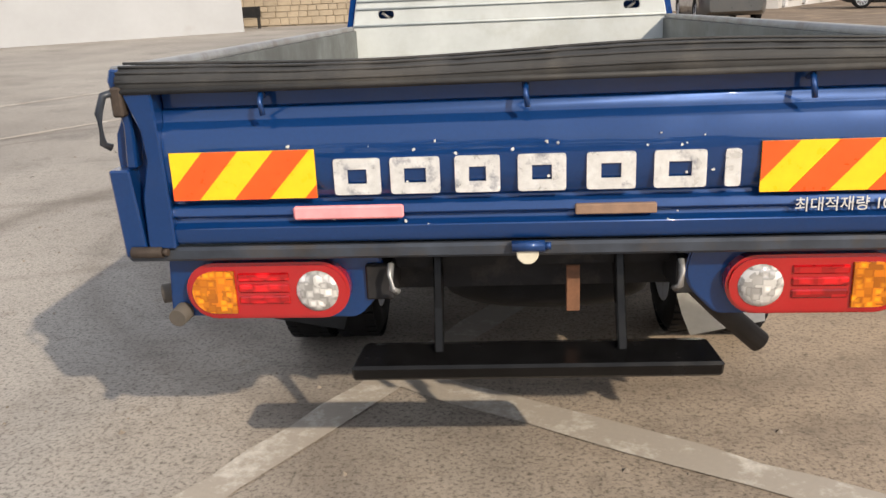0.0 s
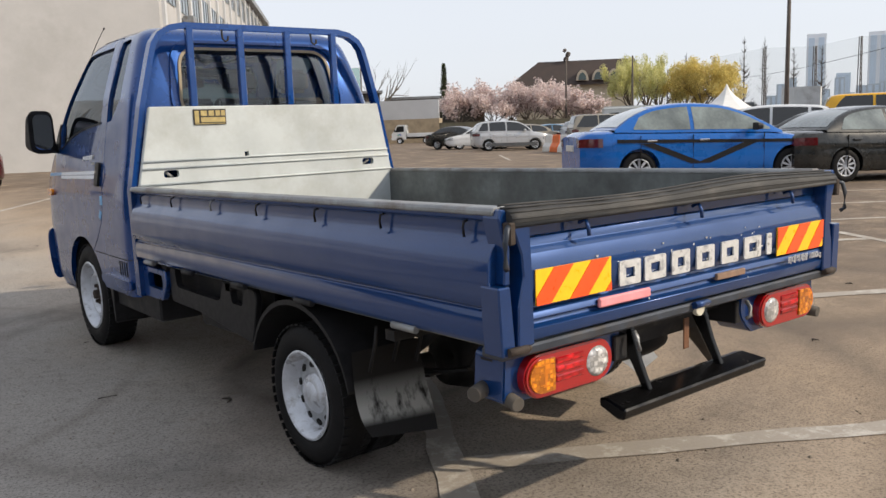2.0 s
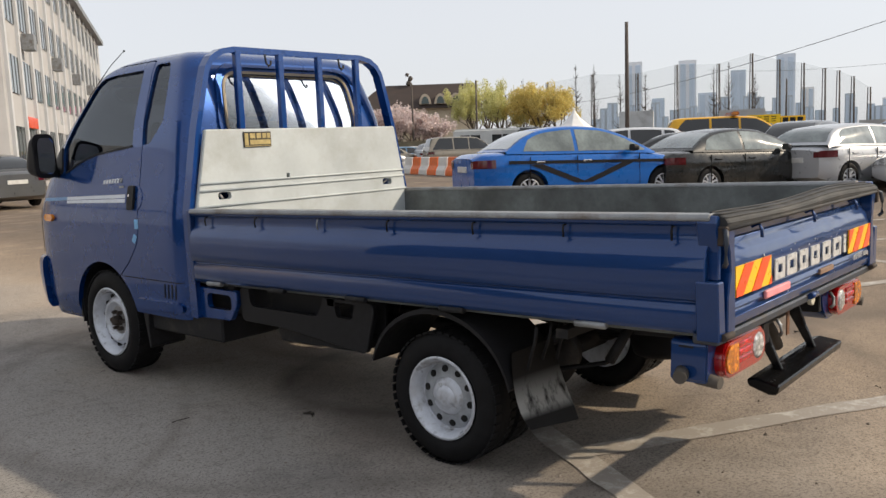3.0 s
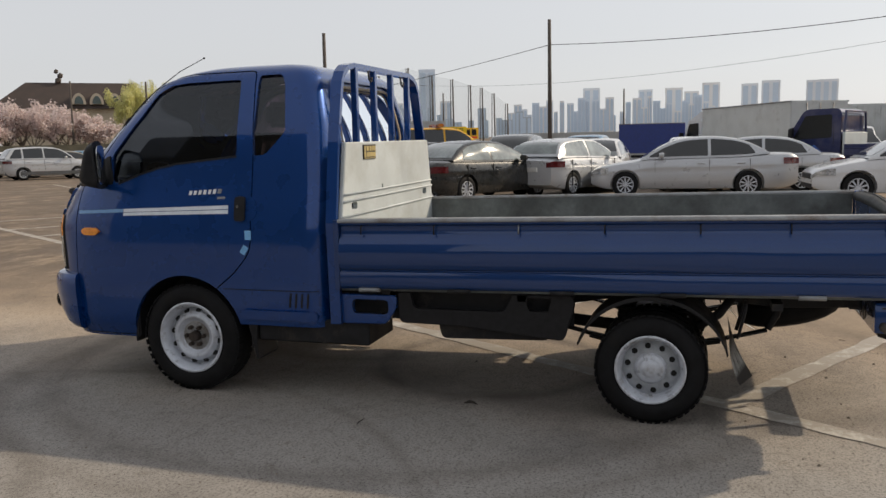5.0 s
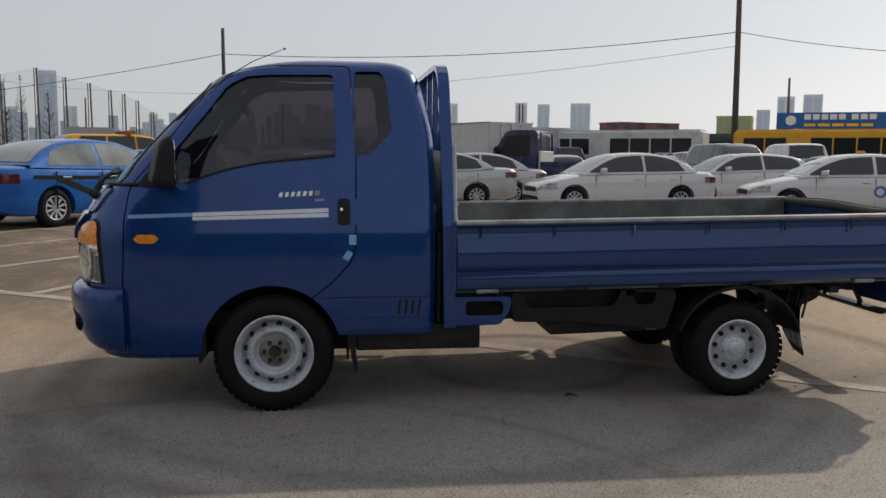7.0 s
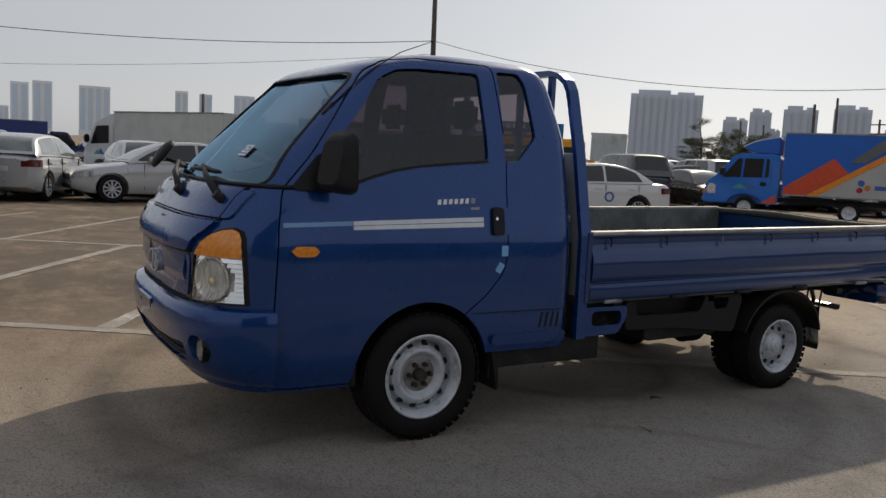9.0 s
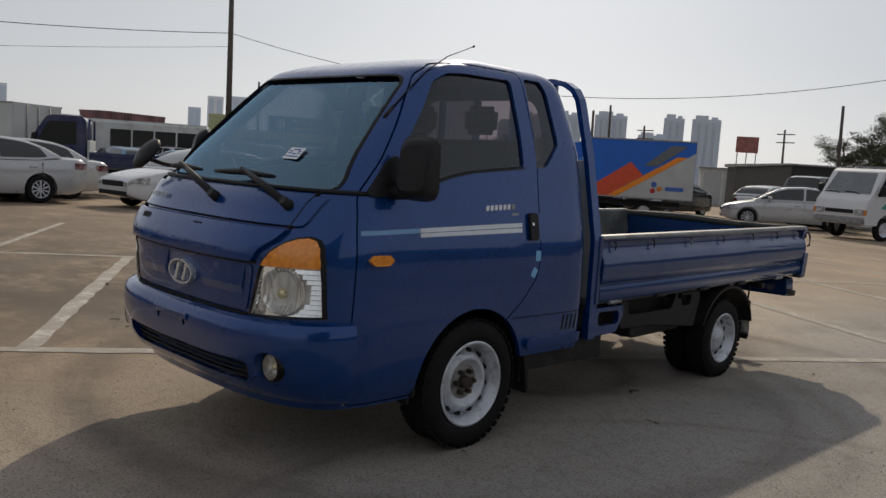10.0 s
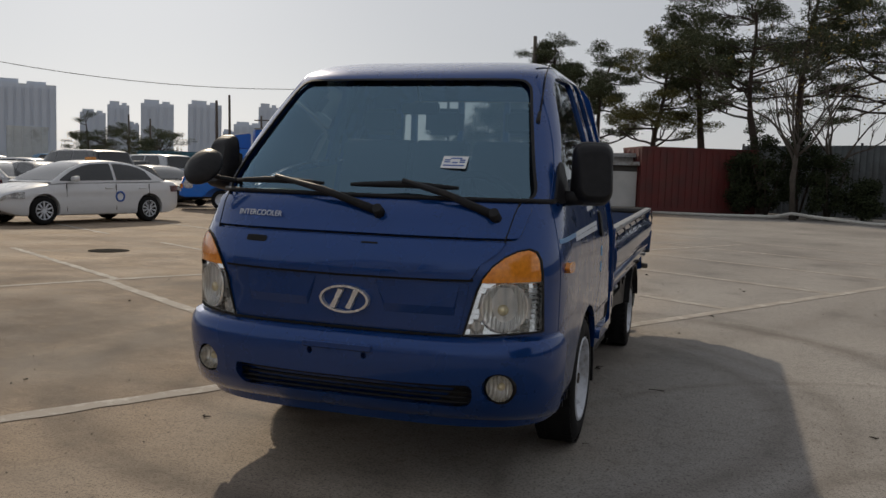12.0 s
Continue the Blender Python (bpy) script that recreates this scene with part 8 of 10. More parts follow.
DARKWOOD = surface("dark_shed_panel", (0.035, 0.033, 0.03), 0.7, vary=0.3, scale=4)
def shed(label, x, y, w, d, h, turn, mat, door_mat):
    ob = thing("shed", label, "shed", "sheds by the fence")
    bm = bmesh.new()
    box(bm, -w / 2, w / 2, -d / 2, d / 2, 0, h, 0.01)
    part("wall", bm, mat, ob)
    bm = bmesh.new()
    prism(bm, [(-w / 2 - 0.15, h), (w / 2 + 0.15, h), (w / 2 + 0.15, h + 0.07), (-w / 2 - 0.15, h + 0.18)], "y", -d / 2 - 0.15, d / 2 + 0.2)
    part("roof", bm, GALV, ob)
    k = max(1, int(w / 1.3))
    for i in range(k):
        x0 = -w / 2 + 0.15 + i * (w - 0.2) / k
        bm = bmesh.new()
        box(bm, x0, x0 + (w - 0.3) / k - 0.15, d / 2 - 0.01, d / 2 + 0.03, 0.08, h - 0.25, 0.006)
        part("door", bm, door_mat, ob)
    ob.matrix_basis = pose(x, y, 0, 0, 0, turn)
    return ob


shed("dark shed with a pale grey panel door", 2.55, -28.3, 1.9, 1.6, 1.95, 12, DARKWOOD, GREY_BOX)
shed("row of pale grey storage cabins", 4.9, -28.3, 6.6, 1.8, 2.3, 14, surface("weathered_cabin", (0.34, 0.335, 0.32), 0.7, vary=0.2, scale=2, dirt=(0.12, 0.09, 0.07), dirt_amount=0.35), surface("pale_cabin_door", (0.56, 0.57, 0.57), 0.7, vary=0.12, scale=2, dirt=(0.25, 0.2, 0.16), dirt_amount=0.3))
shed("long open shed with a light roof", 15.0, -36.6, 13.5, 3.0, 2.5, 128, DARKWOOD, BLACK_PLASTIC)
shed("low white workshop with a flat roof", *polar(152.6, 60)[:2], 7.0, 3.0, 2.6, 30, WHITE_BOX, GREY_BOX)

# sheet-steel fence behind the trees
FENCE = surface("grey_sheet_steel", (0.15, 0.165, 0.17), 0.6, 0.3, vary=0.3, scale=1.0, dirt=(0.08, 0.07, 0.06), dirt_amount=0.4)
fence = thing("steel_fence", "weathered grey sheet-steel fence", "fence")
a, b = Vector((-2.5, -33.5)), Vector((-22.0, -22.0))
n = 17
for k in range(n):
    p, q = a.lerp(b, k / n), a.lerp(b, (k + 1) / n)
    d = (q - p).normalized()
    bm = bmesh.new()
    L = (q - p).length - 0.02
    front = [(x, y) for j in range(5) for x, y in ((j * L / 5, 0.03), (j * L / 5 + 0.5 * L / 5, 0.03), (j * L / 5 + 0.55 * L / 5, -0.03), (j * L / 5 + 0.95 * L / 5, -0.03))] + [(L, 0.03)]
    prism(bm, front + [(x, y - 0.012) for x, y in front[::-1]], "z", 0.05, 3.1)
    o = part("fence_panel", bm, FENCE, fence)
    o.matrix_local = pose(p.x, p.y, 0, 0, 0, math.degrees(math.atan2(d.y, d.x)))
    bm = bmesh.new()
    box(bm, -0.04, 0.04, 0.03, 0.11, 0, 3.2)
    box(bm, 0, L, 0.03, 0.07, 1.5, 1.56)
    o = part("fence_post", bm, BLACK_METAL, fence)
    o.matrix_local = pose(p.x, p.y, 0, 0, 0, math.degrees(math.atan2(d.y, d.x)))
bm = bmesh.new()
hose = [(1.0, -27.2, 0.06), (-1.5, -27.0, 0.07), (-3.6, -26.5, 0.12), (-4.2, -26.3, 0.28), (-5.0, -25.4, 0.2), (-6.5, -24.2, 0.1), (-8.5, -22.6, 0.08), (-11, -20.5, 0.07)]
tube(bm, hose, 0.06, 8)
tagged(link("drain_pipe", bm, surface("pale_pipe", (0.5, 0.49, 0.46), 0.6)), "pale plastic pipe lying along the fence", "pipe")

# unseen plain walls added to the west to darken the truck's side reflections
WEST = surface("unseen_dark_wall", (0.04, 0.042, 0.04), 0.9, vary=0.3, scale=0.8)
for y0, y1, top, lab in ((-14.0, 6.3, 1.7, "plain low dark wall added out of view"), (6.3, 14.5, 8.0, "plain tall dark wall added out of view for reflections")):
    bm = bmesh.new()
    box(bm, -13.6, -13.3, y0, y1, 0.0, top)
    tagged(link("wall_west", bm, WEST), lab, "wall", kind="structure")

# poles and wires
POLE = surface("weathered_pole", (0.09, 0.075, 0.065), 0.85, vary=0.3, scale=3)
def pole(x, y, h, r=0.13, arm=False, lean=(0.02, 0.005)):
    ob = thing("utility_pole", "weathered dark utility pole" if not arm else "weathered utility pole with cross arms", "pole", "utility poles")
    bm = bmesh.new()
    tube(bm, [(x, y, -0.9), (x + lean[0] * h / 2, y + lean[1] * h / 2, h / 2), (x + lean[0] * h, y + lean[1] * h, h)], [r, r * 0.85, r * 0.7], 10)
    part("shaft", bm, POLE, ob)
    if arm:
        for z in (h - 0.5, h - 1.3):
            bm = bmesh.new()
            box(bm, x - 0.9, x + 0.9, y - 0.05, y + 0.05, z, z + 0.1)
            part("cross_arm", bm, POLE, ob)
    return ob


pole(42.3, -20.1, 12.5, 0.2)
pole(53.2, 10.9, 9.3, 0.16)
pole(9.5, -43.6, 10.0, 0.17)
for az, el, d, arm in ((143.3, 4.9, 70, False), (146.0, 3.6, 80, True), (157.8, 5.6, 55, False), (163.4, 5.7, 60, False), (155.2, 3.8, 85, True), (141.7, 4.5, 60, False), (101.7, 3.1, 90, False), (119.0, 4.7, 75, False),
                      (85.7, 3.0, 110, False), (73.5, 3.0, 120, False), (65.9, 7.25, 46, False), (54.0, 4.0, 90, False), (49.5, 4.0, 95, False), (102.0, 3.1, 100, False), (139.5, 3.0, 100, False), (138.0, 3.2, 95, False)):
    p = polar(az, d)
    pole(p.x, p.y, d * math.tan(radians(el)) + 1.4, 0.13, arm)
CABLE = surface("black_cable", (0.02, 0.02, 0.02), 0.8)
def wire(a, b, sag, r=0.022):
    a, b = Vector(a), Vector(b)
    bm = bmesh.new()
    tube(bm, [a.lerp(b, t) - Vector((0, 0, 4 * sag * t * (1 - t))) for t in [i / 24 for i in range(25)]], r, 5)
    tagged(link("overhead_wire", bm, CABLE), "thin black overhead wire", "wire", "overhead wires")


wire((42.5, -20.1, 8.4), (53.3, 10.9, 7.6), 0.7)
wire((42.5, -20.1, 8.4), (9.6, -43.6, 8.2), 2.6, 0.018)
wire((53.3, 10.9, 7.6), (112.0, 76.0, 6.5), 1.2)
wire((42.5, -20.1, 7.6), (95.0, 40.0, 8.5), 2.0, 0.012)
wire((9.6, -43.6, 8.2), (-30.0, -60.0, 9.0), 1.5)

# shop sign over the buses
sign = thing("shop_sign", "blue shop sign board with plain white and yellow print bars", "sign")
bm = bmesh.new()
box(bm, -2.95, 2.95, -0.1, 0.1, 2.7, 3.62, 0.02)
part("sign_board", bm, surface("sign_blue", (0.01, 0.13, 0.42), 0.5), sign)
bm = bmesh.new()
cyl(bm, (2.2, 0.1, 3.18), (2.2, 0.13, 3.18), 0.28, seg=24)
part("round_mark", bm, PAPER, sign)
for x0, w, z0, z1, m in [(1.16 - 0.44 * k, 0.34, 3.22, 3.52, PAPER) for k in range(5)] + [(-1.24 - 0.44 * k, 0.34, 3.22, 3.52, PAPER) for k in range(3)] + [(0.9 - 0.72 * k, 0.6, 2.84, 3.0, REFL_YEL) for k in range(5)]:
    bm = bmesh.new()
    box(bm, x0, x0 + w, 0.1, 0.125, z0, z1)
    part("print_bar", bm, m, sign)
for x in (-2.6, 2.6):
    bm = bmesh.new()
    box(bm, x - 0.06, x + 0.06, -0.25, -0.1, -0.8, 3.6)
    part("post", bm, GALV, sign)
sign.matrix_basis = pose(38.6, -24.0, 0, 0, 0, 57.3)
ad = thing("advert_sign", "yellow advert sign with red print bars on a post", "sign")
bm = bmesh.new()
box(bm, -0.95, 0.95, -0.06, 0.06, 1.3, 2.05)
part("sign_board", bm, REFL_YEL, ad)
for k in range(4):
    bm = bmesh.new()
    box(bm, -0.8 + 0.42 * k, -0.48 + 0.42 * k, -0.075, 0.075, 1.55, 1.95)
    part("print_bar", bm, BLACK_PLASTIC, ad)
bm = bmesh.new()
box(bm, -0.85, 0.85, -0.07, 0.07, 1.34, 1.48)
part("red_band", bm, REFL_RED, ad)
bm = bmesh.new()
box(bm, -0.05, 0.05, -0.05, 0.05, -0.8, 1.9)
part("post", bm, GALV, ad)
ad.matrix_basis = pose(50.5, 16.3, 0, 0, 0, 105)
lift = thing("roof_sign", "faded red letter board on thin legs above a shed", "sign")
bm = bmesh.new()
box(bm, -0.6, 0.6, -0.05, 0.05, 3.2, 4.1)
part("sign_board", bm, surface("faded_red_board", (0.32, 0.12, 0.1), 0.6, vary=0.3, scale=4), lift)
for x in (-0.5, 0.0, 0.5):
    bm = bmesh.new()
    tube(bm, [(x, 0, 0), (x, 0, 3.3)], 0.03, 5)
    part("leg", bm, GALV, lift)
lift.matrix_basis = pose(18.3, -39.0, 0, 0, 0, 25)

# far skyline: towers with storeys, the haze of distance put into their colours
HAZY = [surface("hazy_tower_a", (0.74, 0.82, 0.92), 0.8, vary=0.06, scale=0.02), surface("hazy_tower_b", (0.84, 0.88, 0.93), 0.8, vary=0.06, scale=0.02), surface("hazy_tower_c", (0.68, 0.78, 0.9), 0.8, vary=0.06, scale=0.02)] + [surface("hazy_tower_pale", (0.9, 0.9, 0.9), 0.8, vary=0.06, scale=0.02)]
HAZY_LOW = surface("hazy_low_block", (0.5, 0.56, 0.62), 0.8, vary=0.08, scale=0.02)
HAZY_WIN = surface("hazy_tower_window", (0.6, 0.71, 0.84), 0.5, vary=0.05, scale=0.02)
def tower(az0, az1, el, d, mat, stepped=False, label="hazy blue-grey high-rise tower far off"):
    ob = thing("tower", label, "tower", "skyline towers")
    w, h = d * radians(az1 - az0), d * math.tan(radians(el)) + 2
    bm = bmesh.new()
    box(bm, -w / 2, w / 2, -w / 3, w / 3, -5, h)
    if stepped:
        box(bm, -w / 2 + w * 0.1, w * 0.05, -w / 4, w / 4, h, h * 1.06)
        box(bm, w * 0.15, w * 0.38, -w / 4, w / 4, h, h * 1.04)
    body = part("wall", bm, mat, ob)
    n = max(2, int(w / (9 if not stepped else 4.5)))
    for k in range(n):
        x0 = -w / 2 + (k + 0.2) * w / n
        bm = bmesh.new()
        box(bm, x0, x0 + 0.6 * w / n, -w / 3 - 1.0, -w / 3 + 0.1, h * 0.12, h * 0.95)
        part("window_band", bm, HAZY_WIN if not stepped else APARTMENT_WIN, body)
    p = polar((az0 + az1) / 2, d)
    ob.matrix_basis = pose(p.x, p.y, 0, 0, 0, -(az0 + az1) / 2)
    return ob


rnd = random.Random(3)
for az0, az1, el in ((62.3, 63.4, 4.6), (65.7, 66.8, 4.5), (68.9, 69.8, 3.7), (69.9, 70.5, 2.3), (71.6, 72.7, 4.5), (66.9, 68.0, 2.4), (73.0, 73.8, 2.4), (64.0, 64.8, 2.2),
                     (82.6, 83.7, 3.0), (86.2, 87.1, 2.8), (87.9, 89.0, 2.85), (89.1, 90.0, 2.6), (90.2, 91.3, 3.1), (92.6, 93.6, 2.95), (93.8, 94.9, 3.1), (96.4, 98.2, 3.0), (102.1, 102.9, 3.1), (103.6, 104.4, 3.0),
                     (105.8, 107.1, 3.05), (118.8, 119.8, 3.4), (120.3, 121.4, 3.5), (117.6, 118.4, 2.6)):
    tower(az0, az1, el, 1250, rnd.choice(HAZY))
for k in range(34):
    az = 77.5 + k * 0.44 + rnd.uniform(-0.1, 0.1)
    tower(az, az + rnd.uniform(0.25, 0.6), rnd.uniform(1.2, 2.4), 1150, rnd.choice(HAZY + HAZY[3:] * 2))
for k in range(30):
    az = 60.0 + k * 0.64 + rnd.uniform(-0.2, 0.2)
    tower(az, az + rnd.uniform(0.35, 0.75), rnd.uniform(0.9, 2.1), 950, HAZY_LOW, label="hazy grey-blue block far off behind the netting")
# apartment colours lightened and blued for the haze as well
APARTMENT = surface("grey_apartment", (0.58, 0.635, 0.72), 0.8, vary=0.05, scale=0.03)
APARTMENT_WIN = surface("hazy_apartment_window", (0.52, 0.58, 0.67), 0.6, vary=0.05, scale=0.03)
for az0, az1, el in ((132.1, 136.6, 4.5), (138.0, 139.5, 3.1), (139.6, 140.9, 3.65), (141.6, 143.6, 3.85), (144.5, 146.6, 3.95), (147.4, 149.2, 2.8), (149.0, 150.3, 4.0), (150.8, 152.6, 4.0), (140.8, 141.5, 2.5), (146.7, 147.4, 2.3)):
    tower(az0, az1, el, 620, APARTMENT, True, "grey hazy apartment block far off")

# golf range posts and netting
NETMAT = bpy.data.materials.new("pale_green_netting")
NETMAT.use_nodes = True
nn, nl = NETMAT.node_tree.nodes, NETMAT.node_tree.links
tr, mx = nn.new("ShaderNodeBsdfTransparent"), nn.new("ShaderNodeMixShader")
mx.inputs[0].default_value = 0.13
nn["Principled BSDF"].inputs["Base Color"].default_value = (0.2, 0.27, 0.25, 1)
nl.new(tr.outputs[0], mx.inputs[1]), nl.new(nn["Principled BSDF"].outputs[0], mx.inputs[2]), nl.new(mx.outputs[0], nn["Material Output"].inputs[0])
posts = [(58.0, 3.6), (61.0, 4.0), (63.9, 3.9), (66.4, 4.3), (69.0, 4.2), (71.0, 4.7), (72.6, 4.2), (74.0, 3.9), (75.2, 3.5), (76.0, 3.3), (76.8, 2.9), (77.7, 2.2)]
tops = []
for az, el in posts:
    p = polar(az, 170)
    h = 170 * math.tan(radians(el)) + 1.4
    ob = thing("net_mast", "slim lattice mast holding the netting", "mast", "netting masts")
    for k, (dx, dy) in enumerate(((-0.35, -0.35), (0.35, -0.35), (0.0, 0.35))):
        bm = bmesh.new()
        tube(bm, [(p.x + dx, p.y + dy, -0.9), (p.x + dx * 0.6, p.y + dy * 0.6, h)], 0.09, 5)
        part("mast_leg", bm, POLE, ob)
    bm = bmesh.new()
    for i in range(14):
        z0, z1 = h * i / 14, h * (i + 1) / 14
        s = 1 if i % 2 else -1
        tube(bm, [(p.x - 0.33 * s, p.y - 0.3, z0), (p.x + 0.33 * s, p.y - 0.3, z1)], 0.05, 4)
    part("lattice", bm, POLE, ob)
    tops.append((p, h))
netting = thing("range_netting", "tall translucent netting of a golf range", "netting")
for (p, h0), (q, h1) in zip(tops, tops[1:]):
    bm = bmesh.new()
    bm.faces.new([bm.verts.new(v) for v in ((p.x, p.y, -1), (q.x, q.y, -1), (q.x, q.y, h1), (p.x, p.y, h0))])
    part("net_panel", bm, NETMAT, netting)

# ---- building, walls and stairs beyond the lot ----
RENDER = surface("pale_grey_render", (0.43, 0.425, 0.425), 0.85, vary=0.07, scale=0.6, dirt=(0.36, 0.355, 0.35), dirt_amount=0.25)
WHITE_R = surface("white_render", (0.52, 0.53, 0.55), 0.85, vary=0.06, scale=0.6)
# darker, bluer white: the shade on the annexe is put into the colour
ANNEXE_R = surface("shaded_white_render", (0.36, 0.375, 0.40), 0.85, vary=0.06, scale=0.6, dirt=(0.3, 0.3, 0.3), dirt_amount=0.15)
WIN = surface("building_window_glass", (0.035, 0.06, 0.058), 0.08, coat=0.6, vary=0.2, scale=1)
FRAME = surface("grey_window_frame", (0.14, 0.145, 0.15), 0.5)
house = thing("office_building", "long pale four-storey building with rows of windows", "building")
bm = bmesh.new()
C, F = Vector((11.3, 34.0)), Vector((40.0, 80.0))
G, B2 = Vector((-0.2, 36.5)), Vector((28.0, 84.0))
for z0, z1 in ((-0.8, 12.2),):
    base = [C, F, B2, G]
    lo, hi = [bm.verts.new((*p, z0)) for p in base], [bm.verts.new((*p, z1)) for p in base]
    for k in range(4):
        bm.faces.new((lo[k], lo[(k + 1) % 4], hi[(k + 1) % 4], hi[k]))
    bm.faces.new(hi)
part("wall", bm, RENDER, house)
def on_wall(P, Q, s0, s1, z0, z1, out, depth, mat, name, parent):
    d = (Q - P).normalized()
    nrm = Vector((d.y, -d.x))
    bm = bmesh.new()
    box(bm, s0, s1, -out, depth - out, z0, z1)
    o = part(name, bm, mat, parent)
    o.matrix_local = pose(P.x, P.y, 0, 0, 0, math.degrees(math.atan2(d.y, d.x)))
    return o


for s0, s1, z0, z1 in ((1.95, 2.75, 1.75, 3.3), (3.1, 4.7, 5.1, 7.2), (3.1, 4.7, 8.6, 10.4)):
    w = on_wall(G, C, s0, s1, z0, z1, 0.06, 0.1, WIN, "window", house)
    for a0, a1, b0, b1 in ((s0 - 0.06, s0, z0, z1), (s1, s1 + 0.06, z0, z1), ((s0 + s1) / 2 - 0.04, (s0 + s1) / 2 + 0.04, z0, z1), (s0 - 0.06, s1 + 0.06, z0 - 0.06, z0), (s0 - 0.06, s1 + 0.06, z1, z1 + 0.06)):
        on_wall(G, C, a0, a1, b0, b1, 0.11, 0.14, FRAME, "window_frame", w).matrix_local = Matrix()
FL = (F - C).length
k = 0
s = 1.2
while s < FL - 3:
    on_wall(C, F, s - 0.62, s - 0.2, 0, 12.2, 0.14, 0.2, WHITE_R, "pilaster", house)
    for floor in range(4):
        z0 = 0.5 + floor * 3.0
        pane_ob = on_wall(C, F, s, s + 2.5, z0 + 0.6 if floor else 0.2, z0 + 2.2, 0.05, 0.1, WIN, "window", house)
        for m in (0.0, 0.83, 1.67, 2.45):
            on_wall(C, F, s + m, s + m + 0.05, z0 + 0.6 if floor else 0.2, z0 + 2.2, 0.07, 0.05, FRAME, "window_frame", pane_ob).matrix_local = Matrix()
    if k % 3 == 1:
        on_wall(C, F, s - 0.1, s + 2.6, 2.7, 3.2, 0.16, 0.15, (REFL_RED, RENDER, INK, surface("green_sign", (0.03, 0.25, 0.12), 0.5))[(k // 3) % 4], "shop_sign", house)
        on_wall(C, F, s + 0.4, s + 1.3, 6.2, 6.9, 0.6, 0.5, GALV, "air_conditioner", house)
    s += 3.4
    k += 1
on_wall(C, F, -0.5, FL, 12.2, 12.6, 0.5, 1.2, GALV, "parapet", house)
# low white annexe, stone wall, stairs and the steel screens over them
annexe = thing("annexe", "low white rendered annexe with a grey eave", "building")
P, Q = Vector((-24.0, 20.5)), Vector((-9.8, 31.5))
on_wall(P, Q, 0, (Q - P).length, 0, 3.1, 0.0, 3.0, ANNEXE_R, "wall", annexe)
on_wall(P, Q, -0.2, (Q - P).length + 0.3, 3.1, 3.3, 0.35, 3.6, GALV, "eave", annexe)
on_wall(P, Q, 0, (Q - P).length, 3.3, 6.5, -0.6, 3.0, ANNEXE_R, "upper_wall", annexe)

STONES = surface("tan_wall_stone", (0.40, 0.335, 0.25), 0.9, vary=0.15, scale=3, random_tint=0.3, grain=0.01)
MORTAR = surface("pale_mortar", (0.42, 0.365, 0.285), 0.95, vary=0.1, scale=4)
stone_wall = tagged(new("wall_stone"), "tan coursed stone retaining wall", "wall", kind="structure")
bm = bmesh.new()
box(bm, -14.5, -3.9, 36.1, 36.9, 0, 2.95)
part("wall_core", bm, MORTAR, stone_wall)
# parapet concrete darker than the steps, its shade put into the colour
STAIR = surface("shaded_stained_concrete", (0.24, 0.2, 0.155), 0.9, vary=0.2, scale=1.2)
STAIR_STEP = surface("worn_stair_stone", (0.33, 0.275, 0.2), 0.9, vary=0.2, scale=1.5)
stairs = tagged(new("stairs"), "concrete stairs with a solid stained parapet", "stairs", kind="structure")
for i in range(16):
    bm = bmesh.new()
    box(bm, 0.30 * i, 4.8, -1.9, 0.0, 0.185 * i, 0.185 * (i + 1))
    part("stair_step", bm, STAIR_STEP, stairs)
for y0, top in ((0.0, 0.14), (-2.15, 0.7)):
    bm = bmesh.new()
    prism(bm, [(-0.15, 0), (4.8, 0), (4.8, 2.95 + top), (4.6, 2.95 + top), (-0.15, 0.1 + top)], "y", y0, y0 + 0.25)
    part("stair_parapet", bm, STAIR, stairs)
stairs.matrix_basis = pose(-0.3, 34.0, 0, 0, 0, math.degrees(math.atan2(0.6, -0.8)))
bm = bmesh.new()
box(bm, -3.6, 3.0, 38.7, 38.95, -0.2, 2.95)
tagged(link("wall_landing", bm, surface("grey_landing_wall", (0.24, 0.225, 0.2), 0.9, vary=0.25, scale=1.5)), "grey stained wall above the stairs", "wall", kind="structure")
screen = thing("steel_screen", "tall silver corrugated steel screen with props", "fence")
SCREEN_ST = surface("silver_sheet", (0.48, 0.48, 0.47), 0.45, 0.5, vary=0.25, scale=1.0, dirt=(0.25, 0.22, 0.18), dirt_amount=0.3)
for k in range(-8, 14):
    bm = bmesh.new()
    for j in range(4):
        x0 = -9.6 + k * 0.62 + j * 0.155
        box(bm, x0, x0 + 0.1, 37.6 - 0.03 * (j % 2), 37.65, 2.9, 7.8 - 0.12 * k)
    part("screen_panel", bm, SCREEN_ST, screen)
for k in range(8):
    bm = bmesh.new()
    tube(bm, [(-9.3 + k * 1.25, 37.0, 2.95), (-9.3 + k * 1.25, 37.55, 6.6)], 0.05, 6)
    part("prop", bm, GALV, screen)
for z in (3.2, 3.9):
    bm = bmesh.new()
    tube(bm, [(-9.8, 36.6, z), (-0.2, 36.6, z)], 0.04, 6)
    part("handrail", bm, GALV, screen)
bm = bmesh.new()
tube(bm, [(-2.2, 36.4, 2.9), (-1.0, 36.0, 3.3), (0.3, 35.6, 2.9), (0.9, 35.3, 2.2), (2.5, 35.2, 2.1), (4.2, 35.1, 3.1)], 0.055, 8)
tagged(link("white_duct", bm, surface("white_duct", (0.62, 0.62, 0.6), 0.5)), "thick white flexible duct sagging along the wall", "duct")
bm = bmesh.new()
